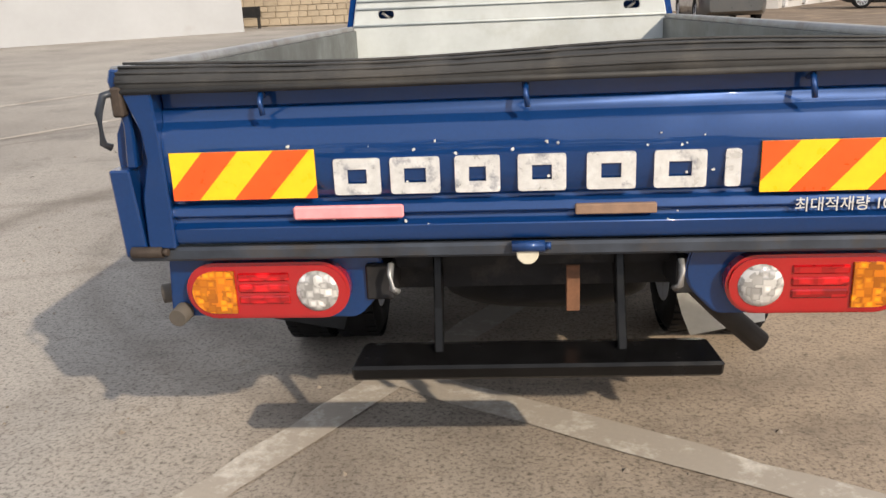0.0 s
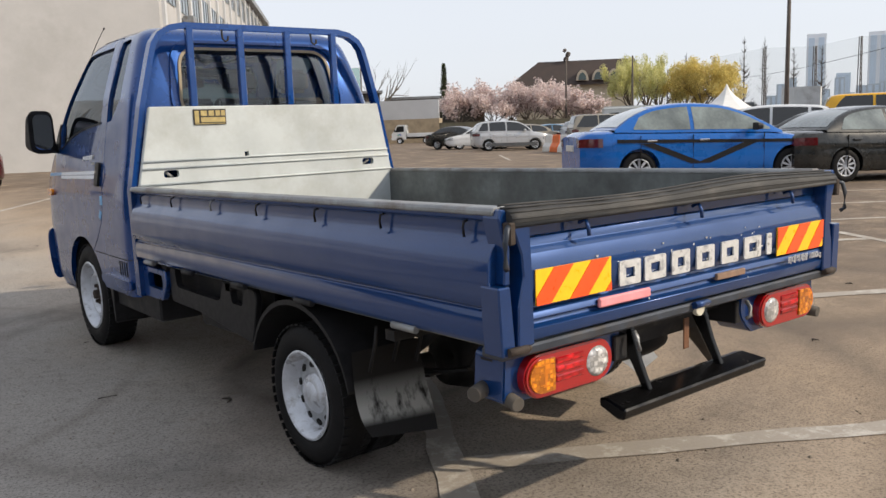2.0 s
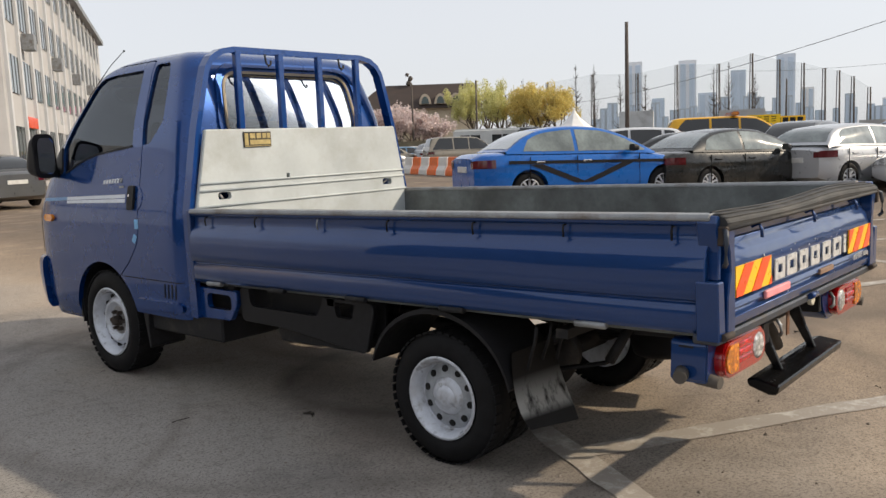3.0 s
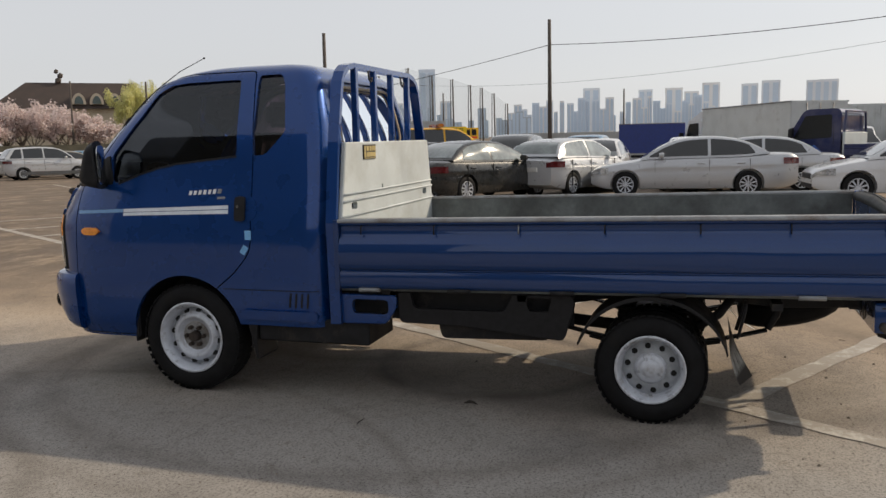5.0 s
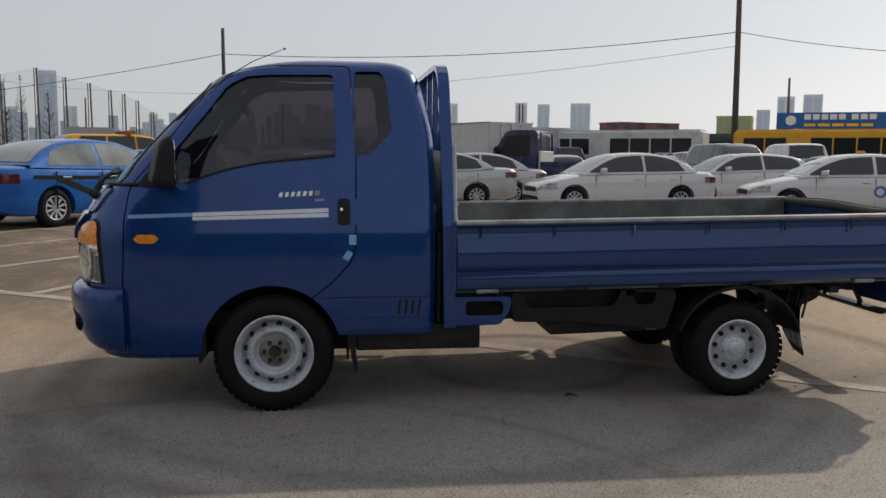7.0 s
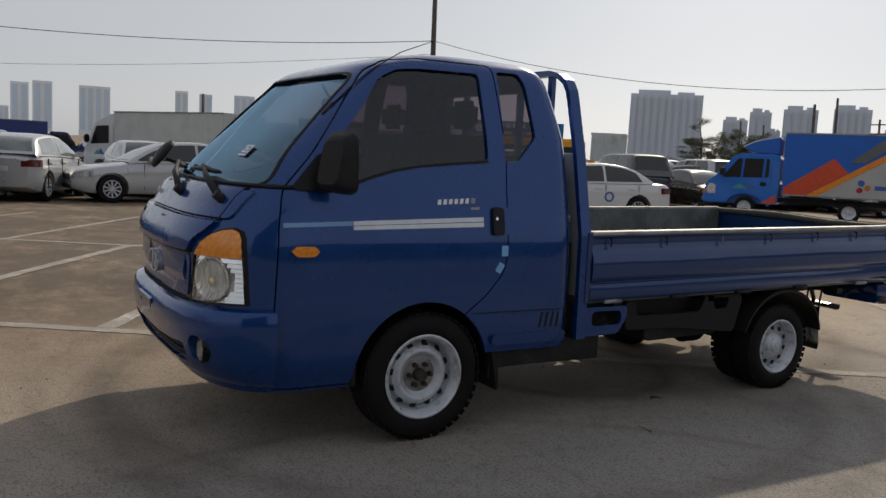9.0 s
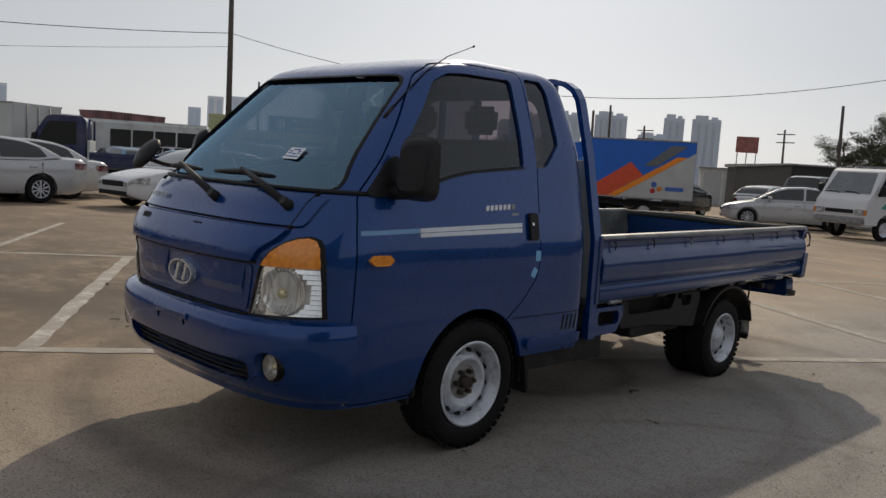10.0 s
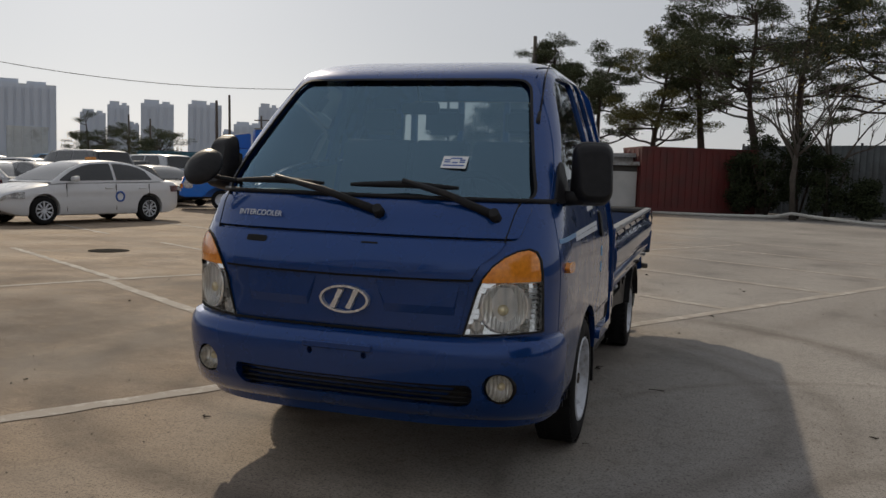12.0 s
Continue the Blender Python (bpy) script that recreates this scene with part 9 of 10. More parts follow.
box(bm, -10.9, -9.9, 34.2, 34.5, 0.45, 0.5), box(bm, -10.9, -9.9, 34.45, 34.5, 0.5, 0.9)
for x in (-10.8, -10.0):
    box(bm, x, x + 0.06, 34.2, 34.5, 0, 0.45)
tagged(link("bench", bm, BLACK_METAL), "dark metal bench by the annexe", "bench")

# far embankment wall and hall
bank = tagged(new("wall_bank"), "white parapet over a tan embankment wall", "wall", kind="structure")
a, b = polar(27.8, 92), polar(41.0, 88)
def along(a, b, z0, z1, t, mat, name):
    d = Vector((b.x - a.x, b.y - a.y))
    bm = bmesh.new()
    box(bm, 0, d.length, 0, t, z0, z1)
    o = part(name, bm, mat, bank)
    o.matrix_local = pose(a.x, a.y, 0, 0, 0, math.degrees(math.atan2(d.y, d.x)))
along(a, b, -0.8, 2.0, 3.0, surface("tan_embankment", (0.36, 0.29, 0.2), 0.95, vary=0.25, scale=1.5), "embankment")
along(a, b, 2.0, 4.0, 0.4, WHITE_R, "parapet")
along(polar(41.0, 88), polar(60.0, 100), -0.8, 1.5, 1.0, surface("dark_hedge_bank", (0.08, 0.075, 0.055), 0.95, vary=0.4, scale=1.0), "embankment")
hall = thing("banquet_hall", "brown-roofed hall with arched dormers", "building")
p = polar(48.0, 140, -2.8, -1.3)
for z0, z1, sc, m, nm in ((0, 7.0, 1.0, surface("cream_hall_wall", (0.48, 0.42, 0.32), 0.9), "wall"),):
    bm = bmesh.new()
    box(bm, -9 * sc, 9 * sc, -4, 4, z0, z1)
    part(nm, bm, m, hall)
bm = bmesh.new()
r0 = [(-10.5, -5, 6.6), (10.3, -5, 6.6), (10.3, 5, 6.6), (-10.5, 5, 6.6)]
r1 = [(-5.5, -2.5, 10.4), (9.2, -2.5, 10.4), (9.2, 2.5, 10.4), (-5.5, 2.5, 10.4)]
vs = [bm.verts.new(v) for v in r0 + r1]
for q in ((0, 1, 5, 4), (1, 2, 6, 5), (2, 3, 7, 6), (3, 0, 4, 7), (4, 5, 6, 7), (3, 2, 1, 0)):
    bm.faces.new([vs[i] for i in q])
ROOFM = surface("brown_roof", (0.06, 0.045, 0.04), 0.8, vary=0.2, scale=1)
part("roof", bm, ROOFM, hall)
for x in (1.2, 3.6, 6.0, 8.4):
    bm = bmesh.new()
    prism(bm, [(x + 0.95 * math.cos(t), 7.2 + 1.6 * math.sin(t)) for t in [math.pi * i / 10 for i in range(11)]], "y", -5.2, -3.5)
    dm = part("dormer", bm, surface("cream_dormer", (0.5, 0.43, 0.34), 0.9), hall)
    bm = bmesh.new()
    prism(bm, [(x + 0.6 * math.cos(t), 7.25 + 1.15 * math.sin(t)) for t in [math.pi * i / 10 for i in range(11)]], "y", -5.25, -5.15)
    part("dormer_window", bm, WIN, dm)
bm = bmesh.new()
for dx, dz, r in ((-1.2, 10.7, 0.5), (-0.9, 11.4, 0.45), (-1.4, 12.0, 0.35)):
    bmesh.ops.create_icosphere(bm, subdivisions=1, radius=r, matrix=Matrix.Translation((dx, -2.6, dz)))
part("roof_ornament", bm, POLE, hall, "dark roof ornament")
hall.matrix_basis = pose(p.x, p.y, 0, 0, 0, -47) @ Matrix.Scale(1.02, 4)
for az, d, w, h, m, lab in ((33.0, 120, 14, 6.0, DARKWOOD, "dark low building under netting"), (40.0, 118, 12, 5.4, ROOFM, "brown low building behind trees"), (42.4, 104, 5, 4.6, DARKWOOD, "dark gateway building by the bank")):
    p = polar(az, d)
    ob = thing("low_building", lab, "building")
    bm = bmesh.new()
    box(bm, -w / 2, w / 2, -3, 3, 0, h)
    part("wall", bm, m, ob)
    bm = bmesh.new()
    box(bm, -w / 2 - 0.4, w / 2 + 0.4, -3.4, 3.4, h, h + 0.35)
    part("roof", bm, GALV, ob)
    ob.matrix_basis = pose(p.x, p.y, 0, 0, 0, -az)
p = polar(32.8, 112)
bill = thing("led_billboard", "glowing pink advertising screen on a post", "billboard")
bm = bmesh.new()
box(bm, -2.9, 2.9, -0.15, 0.15, 5.6, 8.0)
PINKGLOW, n_, l_, b_ = nodes_of("pink_screen")
b_.inputs["Base Color"].default_value = (0.7, 0.3, 0.4, 1)
b_.inputs["Emission Color"].default_value = (0.9, 0.35, 0.5, 1)
b_.inputs["Emission Strength"].default_value = 0.35
part("screen", bm, PINKGLOW, bill)
for x0, x1 in ((-2.0, -0.6), (-0.3, 0.9), (1.1, 2.0)):
    bm = bmesh.new()
    box(bm, x0, x1, -0.2, -0.15, 6.6, 7.1)
    part("print_bar", bm, PAPER, bill)
bm = bmesh.new()
box(bm, -0.2, 0.2, 0.15, 0.4, 0, 7.8)
part("post", bm, BLACK_METAL, bill)
bill.matrix_basis = pose(p.x, p.y, 0, 0, 0, -32.8)
GREENNET = NETMAT.copy()
GREENNET.name = "green_netting"
for nd in GREENNET.node_tree.nodes:
    if nd.type == "MIX_SHADER":
        nd.inputs[0].default_value = 0.6
    if nd.type == "BSDF_PRINCIPLED":
        nd.inputs["Base Color"].default_value = (0.08, 0.3, 0.25, 1)
bm = bmesh.new()
pts = [(27.6, 5.6), (28.3, 5.3), (30.0, 5.0), (32.0, 4.6), (35.0, 4.6)]
vs = [(bm.verts.new((*polar(az, 128)[:2], 0)), bm.verts.new((*polar(az, 128)[:2], 128 * math.tan(radians(el))))) for az, el in pts]
for (a, b), (c, d) in zip(vs, vs[1:]):
    bm.faces.new((a, c, d, b))
tagged(link("green_netting", bm, GREENNET), "tall green netting of a sports ground", "netting")
for az, el in pts + [(29.2, 5.2), (33.5, 4.6)]:
    p = polar(az, 128.5)
    pole(p.x, p.y, 128 * math.tan(radians(el)) + 0.3, 0.14)
tent = thing("white_tent", "white peaked canopy tent behind cars", "tent")
bm = bmesh.new()
rows = []
for t in [k / 6 for k in range(7)]:
    r, z = 2.6 * (1 - t) ** 1.5 + 0.02, 2.3 + 2.3 * t ** 1.1
    rows.append([bm.verts.new((r * math.cos(2 * math.pi * k / 8 + 0.39) * 1.08, r * math.sin(2 * math.pi * k / 8 + 0.39) * 1.08, z)) for k in range(8)])
for A, B in zip(rows, rows[1:]):
    for k in range(8):
        bm.faces.new((A[k], A[(k + 1) % 8], B[(k + 1) % 8], B[k]))
part("canopy", bm, surface("white_canvas", (0.75, 0.75, 0.74), 0.8, vary=0.04), tent)
for k in range(4):
    bm = bmesh.new()
    a = math.pi / 4 + k * math.pi / 2
    tube(bm, [(2.4 * math.cos(a), 2.4 * math.sin(a), 0), (2.4 * math.cos(a), 2.4 * math.sin(a), 2.4)], 0.05, 6)
    part("tent_pole", bm, GALV, tent)
tent.matrix_basis = pose(35.4, 22.5, 0) @ Matrix.Scale(0.68, 4)

# ---- trees ----
BARK = surface("pine_bark", (0.05, 0.036, 0.028), 0.95, vary=0.35, scale=5, grain=0.01)
PALE_BARK = surface("pale_bark", (0.15, 0.125, 0.1), 0.95, vary=0.25, scale=5)
GREY_BARK = surface("dull_grey_bark", (0.085, 0.072, 0.06), 0.95, vary=0.25, scale=5)
def leaf_mat(name, a, b, through=0.0):
    m, n, l, bs = nodes_of(name)
    geo = n.new("ShaderNodeNewGeometry")
    l.new(ramp(n, l, geo.outputs["Random Per Island"], [(0.0, a), (1.0, b)]), bs.inputs["Base Color"])
    bs.inputs["Roughness"].default_value = 0.75
    bs.inputs["Specular IOR Level"].default_value = 0.2
    if through:
        tr, mx = n.new("ShaderNodeBsdfTranslucent"), n.new("ShaderNodeMixShader")
        mx.inputs[0].default_value = through
        l.new(bs.inputs["Base Color"].links[0].from_socket, tr.inputs["Color"])
        l.new(bs.outputs[0], mx.inputs[1]), l.new(tr.outputs[0], mx.inputs[2]), l.new(mx.outputs[0], n["Material Output"].inputs[0])
    return m


NEEDLE = leaf_mat("dark_pine_needles", (0.035, 0.046, 0.022), (0.1, 0.112, 0.055))
OLIVE = leaf_mat("olive_needles", (0.06, 0.065, 0.02), (0.15, 0.14, 0.05))
WILLOW = leaf_mat("fresh_willow_green", (0.5, 0.5, 0.2), (0.75, 0.72, 0.38), 0.5)
GOLDEN = leaf_mat("golden_willow", (0.56, 0.46, 0.14), (0.78, 0.67, 0.28), 0.5)
BLOSSOM = leaf_mat("pale_pink_blossom", (0.6, 0.5, 0.48), (0.8, 0.7, 0.68), 0.4)
SHRUB = leaf_mat("dark_shrub_leaves", (0.012, 0.018, 0.008), (0.04, 0.05, 0.02))
DRYLEAF = leaf_mat("dry_yellow_leaves", (0.16, 0.12, 0.03), (0.3, 0.24, 0.06))


def clump(verts, faces, rnd, c, rx, rz, n, size, droop=0.0, slim=0.25):
    """Small blades scattered through a flattened ball."""
    for _ in range(n):
        while True:
            q = Vector((rnd.uniform(-1, 1), rnd.uniform(-1, 1), rnd.uniform(-1, 1)))
            if q.length < 1:
                break
        p = Vector((c.x + q.x * rx, c.y + q.y * rx, c.z + q.z * rz))
        d = Vector((rnd.uniform(-1, 1), rnd.uniform(-1, 1), rnd.uniform(-0.6, 0.8) - droop)).normalized() * size * rnd.uniform(0.6, 1.3)
        e = d.cross(Vector((rnd.uniform(-1, 1), rnd.uniform(-1, 1), rnd.uniform(-1, 1)))).normalized() * size * slim
        i = len(verts)
        verts += [p, p + d * 0.5 + e, p + d, p + d * 0.5 - e]
        faces.append((i, i + 1, i + 2, i + 3))


def crown_mesh(name, verts, faces, mat, parent):
    me = bpy.data.meshes.new(name)
    me.from_pydata([tuple(v) for v in verts], [], faces)
    me.materials.append(mat)
    ob = new(name, me)
    ob.parent = parent
    return ob


def branch(bm, rnd, p, d, length, r, depth, tips, spread, lift, wob=0.25):
    pts, rad = [p], [r]
    n = 5
    for i in range(n):
        d = (d + Vector((rnd.uniform(-wob, wob), rnd.uniform(-wob, wob), rnd.uniform(-wob, wob) + lift))).normalized()
        pts.append(pts[-1] + d * length / n)
        rad.append(r * (1 - 0.55 * (i + 1) / n))
    tube(bm, pts, rad, 6 if depth > 1 else 4)
    if depth == 0:
        tips.append(pts[-1])
        tips.append(pts[-3])
        return
    for k in range(rnd.choice((2, 3))):
        i = rnd.randint(2, n)
        dd = (d + Vector((rnd.uniform(-spread, spread), rnd.uniform(-spread, spread), rnd.uniform(-0.3, 0.5)))).normalized()
        branch(bm, rnd, pts[i], dd, length * rnd.uniform(0.55, 0.75), rad[i] * 0.7, depth - 1, tips, spread, lift, wob)


def pine(x, y, h, seed, label, mat=NEEDLE, lean=0.15, spread=2.6, low=0.35, limbs=24, blades=240):
    rnd = random.Random(seed)
    ob = thing("pine_tree", label, "tree", "pine trees")
    bm = bmesh.new()
    pts, p, d = [], Vector((x, y, -0.1)), Vector((rnd.uniform(-lean, lean), rnd.uniform(-lean, lean), 1)).normalized()
    for i in range(9):
        pts.append(p)
        p = p + d * h / 8
        d = (d + Vector((rnd.uniform(-0.16, 0.16), rnd.uniform(-0.16, 0.16), 0.05))).normalized()
    tube(bm, pts, [0.24 * h / 9 * (1 - 0.8 * i / 8) for i in range(9)], 9)
    tips = []
    for k in range(limbs):
        t = rnd.uniform(low, 0.98)
        i = min(7, int(t * 8))
        q = pts[i].lerp(pts[i + 1], t * 8 - i)
        a = rnd.uniform(0, 2 * math.pi)
        L = spread * (1.15 - 0.7 * t) * rnd.uniform(0.6, 1.15)
        branch(bm, rnd, q, Vector((math.cos(a), math.sin(a), rnd.uniform(-0.1, 0.35))).normalized(), L, 0.07 * (1.2 - t * 0.7), 1, tips, 0.8, 0.05)
    tips.append(pts[-1])
    part("trunk", bm, BARK, ob)
    verts, faces = [], []
    for q in tips:
        clump(verts, faces, rnd, q + Vector((0, 0, 0.1)), rnd.uniform(0.4, 0.75), rnd.uniform(0.13, 0.27), blades, 0.15, 0.0, 0.13)
    crown_mesh("crown", verts, faces, mat, ob)
    return ob


for k, (x, y, h, lab, m, sp, low) in enumerate(((8.4, -44.4, 9.6, "tall pine with flat needle pads", NEEDLE, 2.4, 0.55), (5.0, -42.0, 8.4, "dark pine behind the container", NEEDLE, 2.6, 0.42), (2.2, -36.5, 7.8, "olive-tinged pine leaning over the container", OLIVE, 2.7, 0.4),
                                              (-1.0, -36.0, 9.4, "tall spreading dark-needled pine", NEEDLE, 3.8, 0.45), (-3.4, -33.0, 9.2, "dark pine with a crooked trunk", NEEDLE, 4.2, 0.45), (-5.4, -34.5, 10.4, "broad dark pine by the fence", NEEDLE, 4.4, 0.45),
                                              (-9.0, -36.0, 11.0, "dark pine beyond the fence", NEEDLE, 3.8, 0.4), (-13.5, -35.0, 9.0, "dark pine beyond the fence", NEEDLE, 3.2, 0.4), (11.0, -46.5, 8.0, "pine with a bare lower trunk", NEEDLE, 2.2, 0.4))):
    pine(x, y, h, 100 + k, lab, m, 0.12, sp, low)
for k, (az, d, h) in enumerate(((159.4, 58, 5.6), (160.6, 60, 6.6), (161.8, 58, 7.0), (163.0, 60, 6.2), (164.4, 59, 5.0), (158.6, 62, 4.6), (138.6, 110, 6.5), (140.2, 112, 6.2), (135.6, 100, 7.0), (136.5, 95, 5.2), (138.0, 66, 4.0))):
    p = polar(az, d)
    pine(p.x, p.y, h, 200 + k, "dark pine far across the lot", NEEDLE, 0.05, 2.6, 0.15, 22, 110)


def round_tree(x, y, h, w, seed, name, label, mat, n=80, size=0.35, droop=0.0, bark=PALE_BARK, group="trees by the hall", thick=1.0, depth=2):
    rnd = random.Random(seed)
    ob = thing(name, label, "tree", group)
    bm = bmesh.new()
    tips = []
    base = Vector((x, y, -0.1))
    tube(bm, [base, base + Vector((0.1, 0.05, h * 0.2)), base + Vector((0.0, 0.1, h * 0.35))], [0.3 * h / 9 * thick, 0.24 * h / 9 * thick, 0.18 * h / 9 * thick], 8)
    top = base + Vector((0.0, 0.1, h * 0.35))
    for k in range(7):
        a = 2 * math.pi * k / 7 + rnd.uniform(-0.3, 0.3)
        branch(bm, rnd, top - Vector((0, 0, rnd.uniform(0, h * 0.12))), Vector((math.cos(a) * w / h * 1.2, math.sin(a) * w / h * 1.2, 0.9)).normalized(), h * 0.36, 0.11 * h / 9 * thick, depth, tips, 0.7, 0.06)
    part("trunk", bm, bark, ob)
    if mat is None:
        return ob
    verts, faces = [], []
    for q in tips:
        clump(verts, faces, rnd, q, w * 0.13, h * 0.10, n, size, droop, 0.3)
    crown_mesh("crown", verts, faces, mat, ob)
    return ob


for k, (az, d, h, w, m, lab) in enumerate(((51.8, 112, 9.2, 3.6, WILLOW, "fresh green willow beyond the lot"), (52.8, 115, 10.0, 4.0, WILLOW, "fresh green willow beyond the lot"), (53.6, 110, 8.8, 3.4, WILLOW, "fresh green willow beyond the lot"), (55.3, 108, 8.0, 4.6, GOLDEN, "golden-green willow beyond the lot"),
                                           (56.4, 106, 9.0, 5.0, GOLDEN, "golden-green willow beyond the lot"), (57.5, 106, 8.0, 4.6, GOLDEN, "golden-green willow beyond the lot"))):
    p = polar(az, d, -2.8, -1.3)
    round_tree(p.x, p.y, h, w, 300 + k, "willow_tree", lab, m, 120, 0.2, 2.4)


def bare_spire(az, d, h, seed):
    """A tall leafless conifer: straight stem, many short rising twigs."""
    rnd = random.Random(seed)
    p = polar(az, d, -2.8, -1.3)
    ob = thing("bare_tree", "tall slim leafless tree far off", "tree", "trees by the hall")
    bm = bmesh.new()
    tube(bm, [(p.x, p.y, -0.6), (p.x + 0.05, p.y, h * 0.5), (p.x, p.y, h)], [0.16, 0.1, 0.02], 6)
    for k in range(70):
        t, a = rnd.uniform(0.2, 0.97), rnd.uniform(0, 6.28)
        L = (1.5 * (1 - t) + 0.25) * rnd.uniform(0.7, 1.2)
        c, q = Vector((math.cos(a), math.sin(a), 0)), Vector((p.x, p.y, h * t))
        tube(bm, [q, q + c * L * 0.6 + Vector((0, 0, L * 0.35)), q + c * L + Vector((0, 0, L * 0.9))], [0.045, 0.03, 0.01], 3)
    part("trunk", bm, GREY_BARK, ob)


for k, (az, d, h) in enumerate(((58.7, 130, 12.6), (59.9, 132, 12.6), (55.2, 135, 11.2), (63.2, 128, 10.5), (67.5, 128, 11.0), (68.4, 130, 11.6), (61.6, 140, 11.5), (54.0, 140, 9.6), (70.0, 135, 10.0))):
    bare_spire(az, d, h, 600 + k)
for k, (az, d, h) in enumerate(((42.2, 96, 6.2), (43.4, 98, 6.8), (44.6, 95, 6.0), (45.8, 97, 6.6), (47.2, 96, 5.6), (48.6, 97, 6.2), (50.0, 98, 5.4), (51.2, 97, 5.0), (49.2, 104, 6.6), (46.6, 105, 6.8), (28.6, 100, 5.5))):
    p = polar(az, d)
    round_tree(p.x, p.y, h, 4.2, 320 + k, "cherry_tree", "pale pink blossoming cherry tree", BLOSSOM, 28, 0.32)
for k, (az, d, h, w) in enumerate(((36.8, 112, 11.5, 4.6), (35.8, 116, 8.0, 3.5), (163.2, 78, 8.6, 3.2), (88.0, 120, 4, 3))):
    p = polar(az, d)
    round_tree(p.x, p.y, h, w, 340 + k, "bare_tree", "leafless tree with fine bare twigs", None)
p = polar(41.0, 108)
ob = thing("cypress_tree", "slim dark cypress by the hall", "tree", "trees by the hall")
rnd = random.Random(9)
bm = bmesh.new()
tube(bm, [(p.x, p.y, 0), (p.x, p.y, 8.5)], [0.15, 0.04], 6)
part("trunk", bm, BARK, ob)
verts, faces = [], []
for k in range(40):
    t = k / 39
    clump(verts, faces, rnd, Vector((p.x, p.y, 2.5 + 6.8 * t)), 0.75 * (1 - t) ** 0.7 + 0.05, 0.3, 50, 0.3)
crown_mesh("crown", verts, faces, NEEDLE, ob)
# the leafless tree and shrubs by the fence
round_tree(-4.3, -26.9, 8.6, 4.6, 401, "bare_tree", "pale many-stemmed leafless tree by the fence", None, bark=GREY_BARK, group="trees by the fence", thick=0.5, depth=4)
round_tree(-5.6, -27.8, 7.6, 4.8, 402, "bare_tree", "pale leafless tree with a few dry yellow leaves", DRYLEAF, 1, 0.12, 0.2, bark=GREY_BARK, group="trees by the fence", thick=0.5, depth=4)
for k, (x, y, r, h) in enumerate(((-3.4, -28.2, 1.2, 3.1), (-2.5, -28.6, 0.9, 2.5), (-5.6, -27.6, 1.1, 2.4), (-4.6, -28.4, 1.3, 3.4), (-6.8, -27.3, 0.8, 1.5))):
    rnd = random.Random(500 + k)
    ob = thing("shrub", "dark evergreen shrub under the trees", "shrub", "shrubs by the fence")
    verts, faces = [], []
    for j in range(44):
        a, rr, z = rnd.uniform(0, 6.28), r * rnd.uniform(0.2, 0.9), rnd.uniform(0.15, 1.0) * h
        clump(verts, faces, rnd, Vector((x + rr * math.cos(a) * (1.15 - z / h * 0.6), y + rr * math.sin(a) * (1.15 - z / h * 0.6), z)), 0.32, 0.26, 150, 0.11)
    crown_mesh("leaves", verts, faces, SHRUB, ob)
    for j in range(5):
        a = j * 1.25
        bm = bmesh.new()
        tube(bm, [(x, y, 0), (x + 0.3 * r * math.cos(a), y + 0.3 * r * math.sin(a), h * 0.4), (x + 0.6 * r * math.cos(a), y + 0.6 * r * math.sin(a), h * 0.8)], [0.04, 0.03, 0.015], 5)
        part("stem", bm, BARK, ob)

# ---- small litter on the asphalt ----
rnd = random.Random(77)
PEBBLE = surface("pebble", (0.2, 0.17, 0.14), 0.9, vary=0.4, scale=30)
verts, faces = [], []
for k in range(5200):
    a, d = rnd.uniform(0, 6.28), 9.5 * math.sqrt(rnd.random())
    x, y, r = -1.5 + d * math.cos(a), 2.8 + d * math.sin(a), rnd.uniform(0.002, 0.008) * (1.8 if rnd.random() < 0.05 else 1)
    i = len(verts)
    verts += [(x + r * rnd.uniform(0.6, 1.2) * math.cos(t), y + r * rnd.uniform(0.6, 1.2) * math.sin(t), gz(x)) for t in (0, 1.26, 2.5, 3.77, 5.0)] + [(x, y, gz(x) + r * 0.8)]
    faces += [(i + j, i + (j + 1) % 5, i + 5) for j in range(5)]
me = bpy.data.meshes.new("gravel")
me.from_pydata(verts, [], faces)
me.materials.append(PEBBLE)
tagged(new("gravel", me), "scattered grit and small stones on the asphalt", "gravel", kind="stuff")
TWIG = surface("dark_twig", (0.035, 0.028, 0.022), 0.9)
for k in range(60):
    a, d = rnd.uniform(0, 6.28), 7.5 * math.sqrt(rnd.random())
    x, y = -2.6 + d * math.cos(a), 2.6 + d * math.sin(a)
    ang, L = rnd.uniform(0, 6.28), rnd.uniform(0.02, 0.10)
    bm = bmesh.new()
    w = rnd.uniform(0.004, 0.022)
    pts = [(L * t, w * math.sin(t * 5 + k), 0.004 + 0.006 * (t * (1 - t))) for t in (0, 0.3, 0.6, 1.0)]
    tube(bm, pts, [0.003, w * 0.4, w * 0.3, 0.002], 5)
    o = link("leaf_litter", bm, TWIG)
    o.matrix_basis = pose(x, y, 0.004, 0, 0, math.degrees(ang))
    tagged(o, "dark scrap of dry leaf litter on the asphalt", "litter", "litter")
lid = bmesh.new()
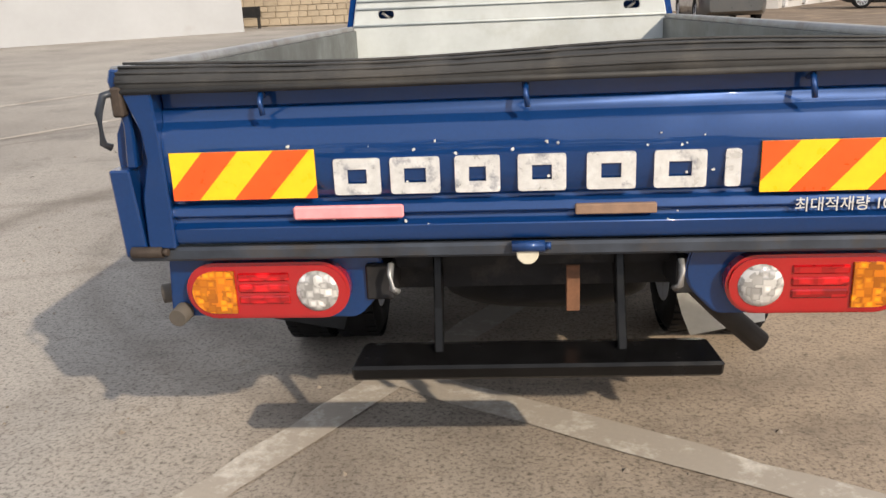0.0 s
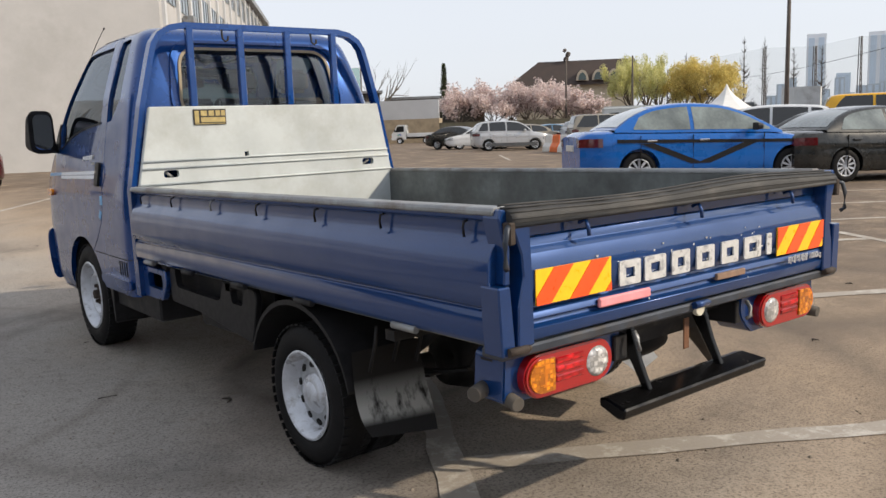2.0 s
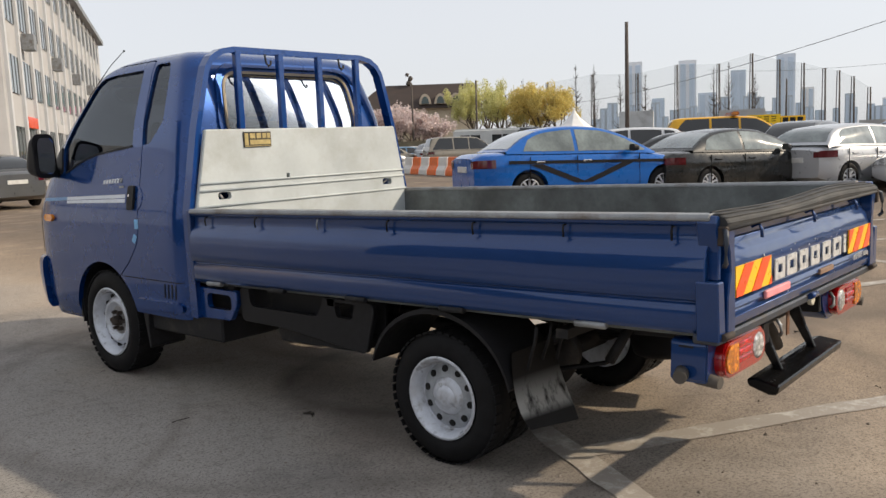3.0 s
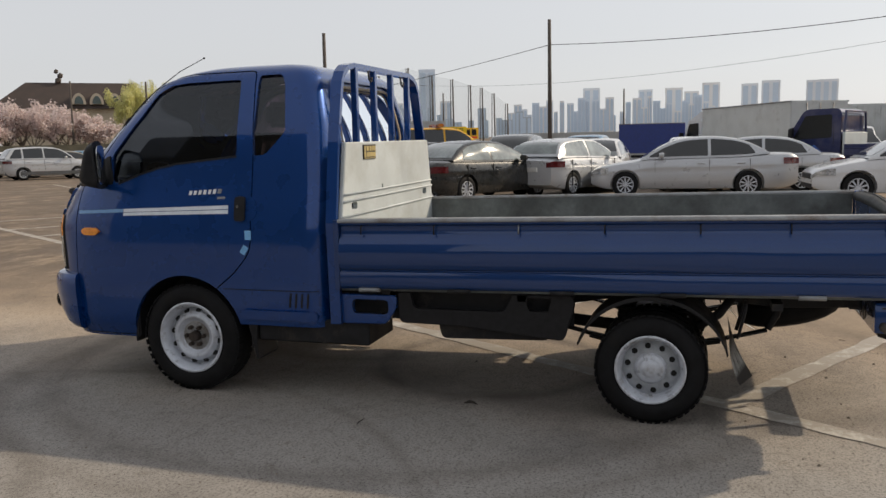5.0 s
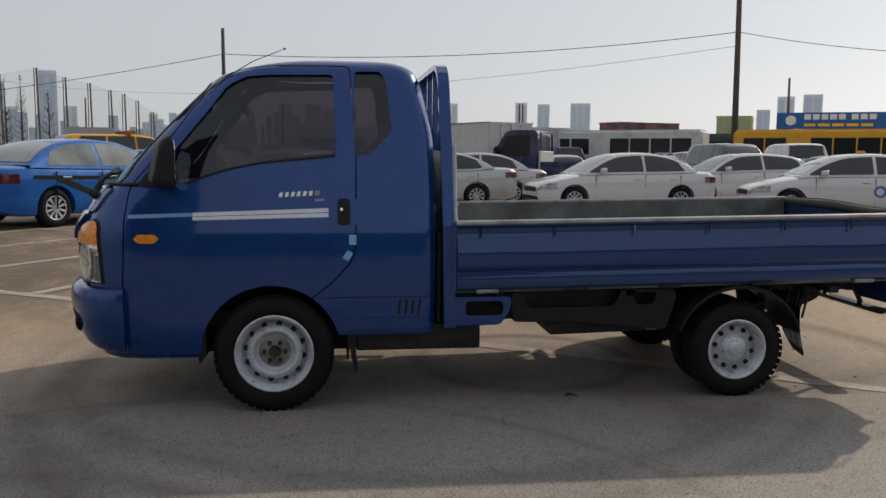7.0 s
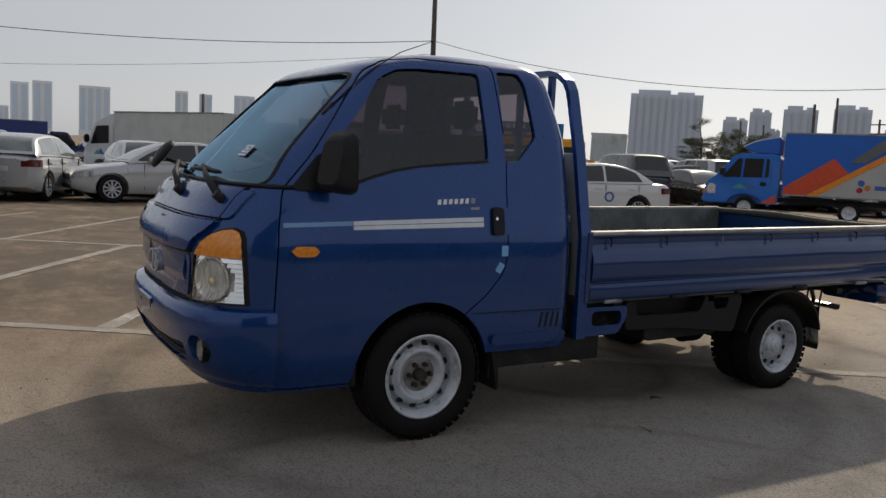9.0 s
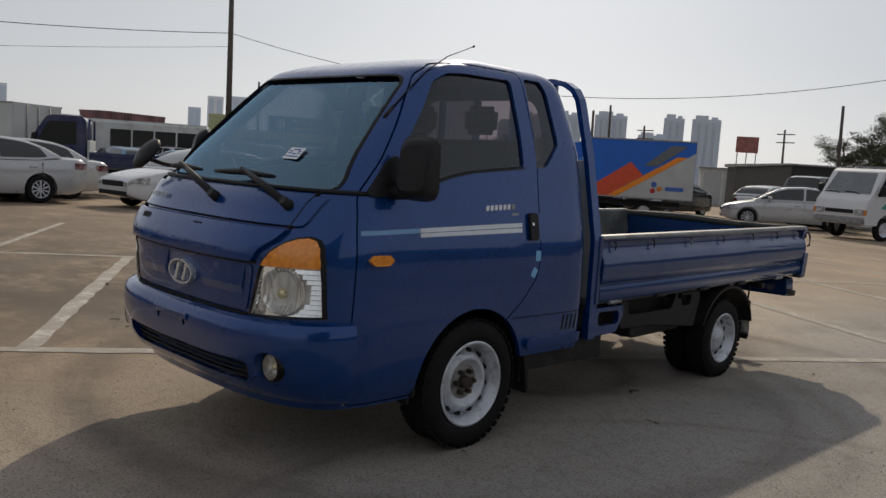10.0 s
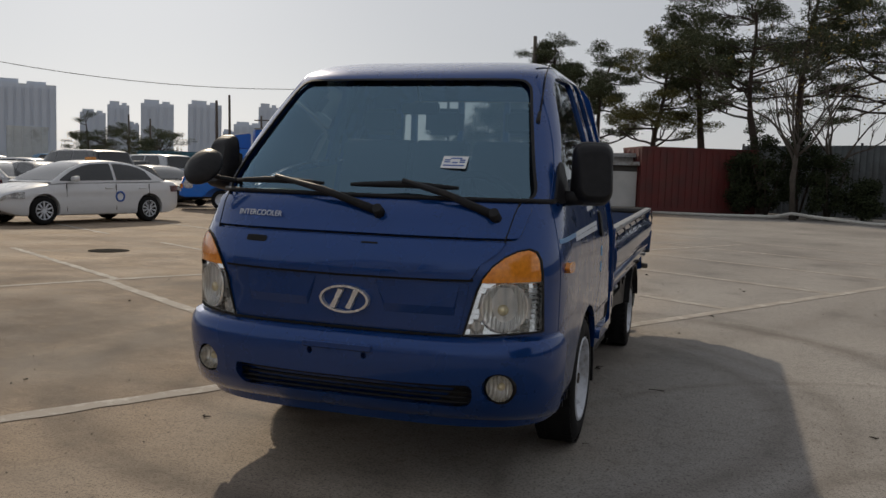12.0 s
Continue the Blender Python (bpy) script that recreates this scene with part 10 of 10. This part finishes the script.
lathe(lid, [(0.0, 0.30), (0.006, 0.30), (0.007, 0.28), (0.004, 0.0005)], (7.4, -2.6, gz(7.4)), 28, "z", False)
tagged(link("manhole_cover", lid, surface("dull_black_iron", (0.02, 0.018, 0.016), 0.95, vary=0.3, scale=20, spec=0.02)), "dark round manhole cover in the asphalt", "manhole cover")

# stones of the retaining wall, laid in courses
rnd = random.Random(12)
shapes = []
for w in (0.38, 0.5, 0.62):
    for h in (0.24, 0.31):
        bm = bmesh.new()
        box(bm, -w / 2, w / 2, -0.05, 0.05, -h / 2, h / 2, 0.02)
        me = bpy.data.meshes.new("stone")
        bm.to_mesh(me)
        bm.free()
        me.materials.append(STONES)
        shapes.append((w, h, me))
z = 0.05
while z < 2.85:
    h = rnd.choice((0.24, 0.31))
    x = -14.4 + rnd.uniform(0, 0.3)
    while x < -4.0:
        w, hh, me = rnd.choice([s for s in shapes if s[1] == h])
        o = new("stone", me)
        o.parent = stone_wall
        o.matrix_local = pose(x + w / 2, 36.07 + rnd.uniform(-0.02, 0.02), z + h / 2)
        x += w + 0.012
    z += h + 0.012

# ---- everything beyond the flat part stands on the falling ground ----
bpy.context.view_layer.update()
TILT = Matrix.Rotation(math.atan(SLOPE), 4, "Y")
for ob in list(scene.objects):
    if ob.parent or ob.type in ("CAMERA", "LIGHT") or ob.get("category", "") in ("ground", "road marking", "gravel", "litter", "manhole cover", "wire", "pole", "sign", "netting", "mast", "tower", "wall"):
        continue
    boxes = [o.matrix_world @ Vector(c) for o in [ob, *ob.children_recursive] if o.type == "MESH" for c in o.bound_box]
    if not boxes:
        continue
    cx = (min(p.x for p in boxes) + max(p.x for p in boxes)) / 2
    cy = (min(p.y for p in boxes) + max(p.y for p in boxes)) / 2
    if cx < 6.5 or max(p.x for p in boxes) - min(p.x for p in boxes) > 16:
        continue
    centre = Matrix.Translation((cx, cy, 0))
    turn = TILT if ob.get("category", "") in ("car", "truck", "bus") and cx < 49 else Matrix()
    ob.matrix_basis = Matrix.Translation((0, 0, gz(cx))) @ centre @ turn @ centre.inverted() @ ob.matrix_basis
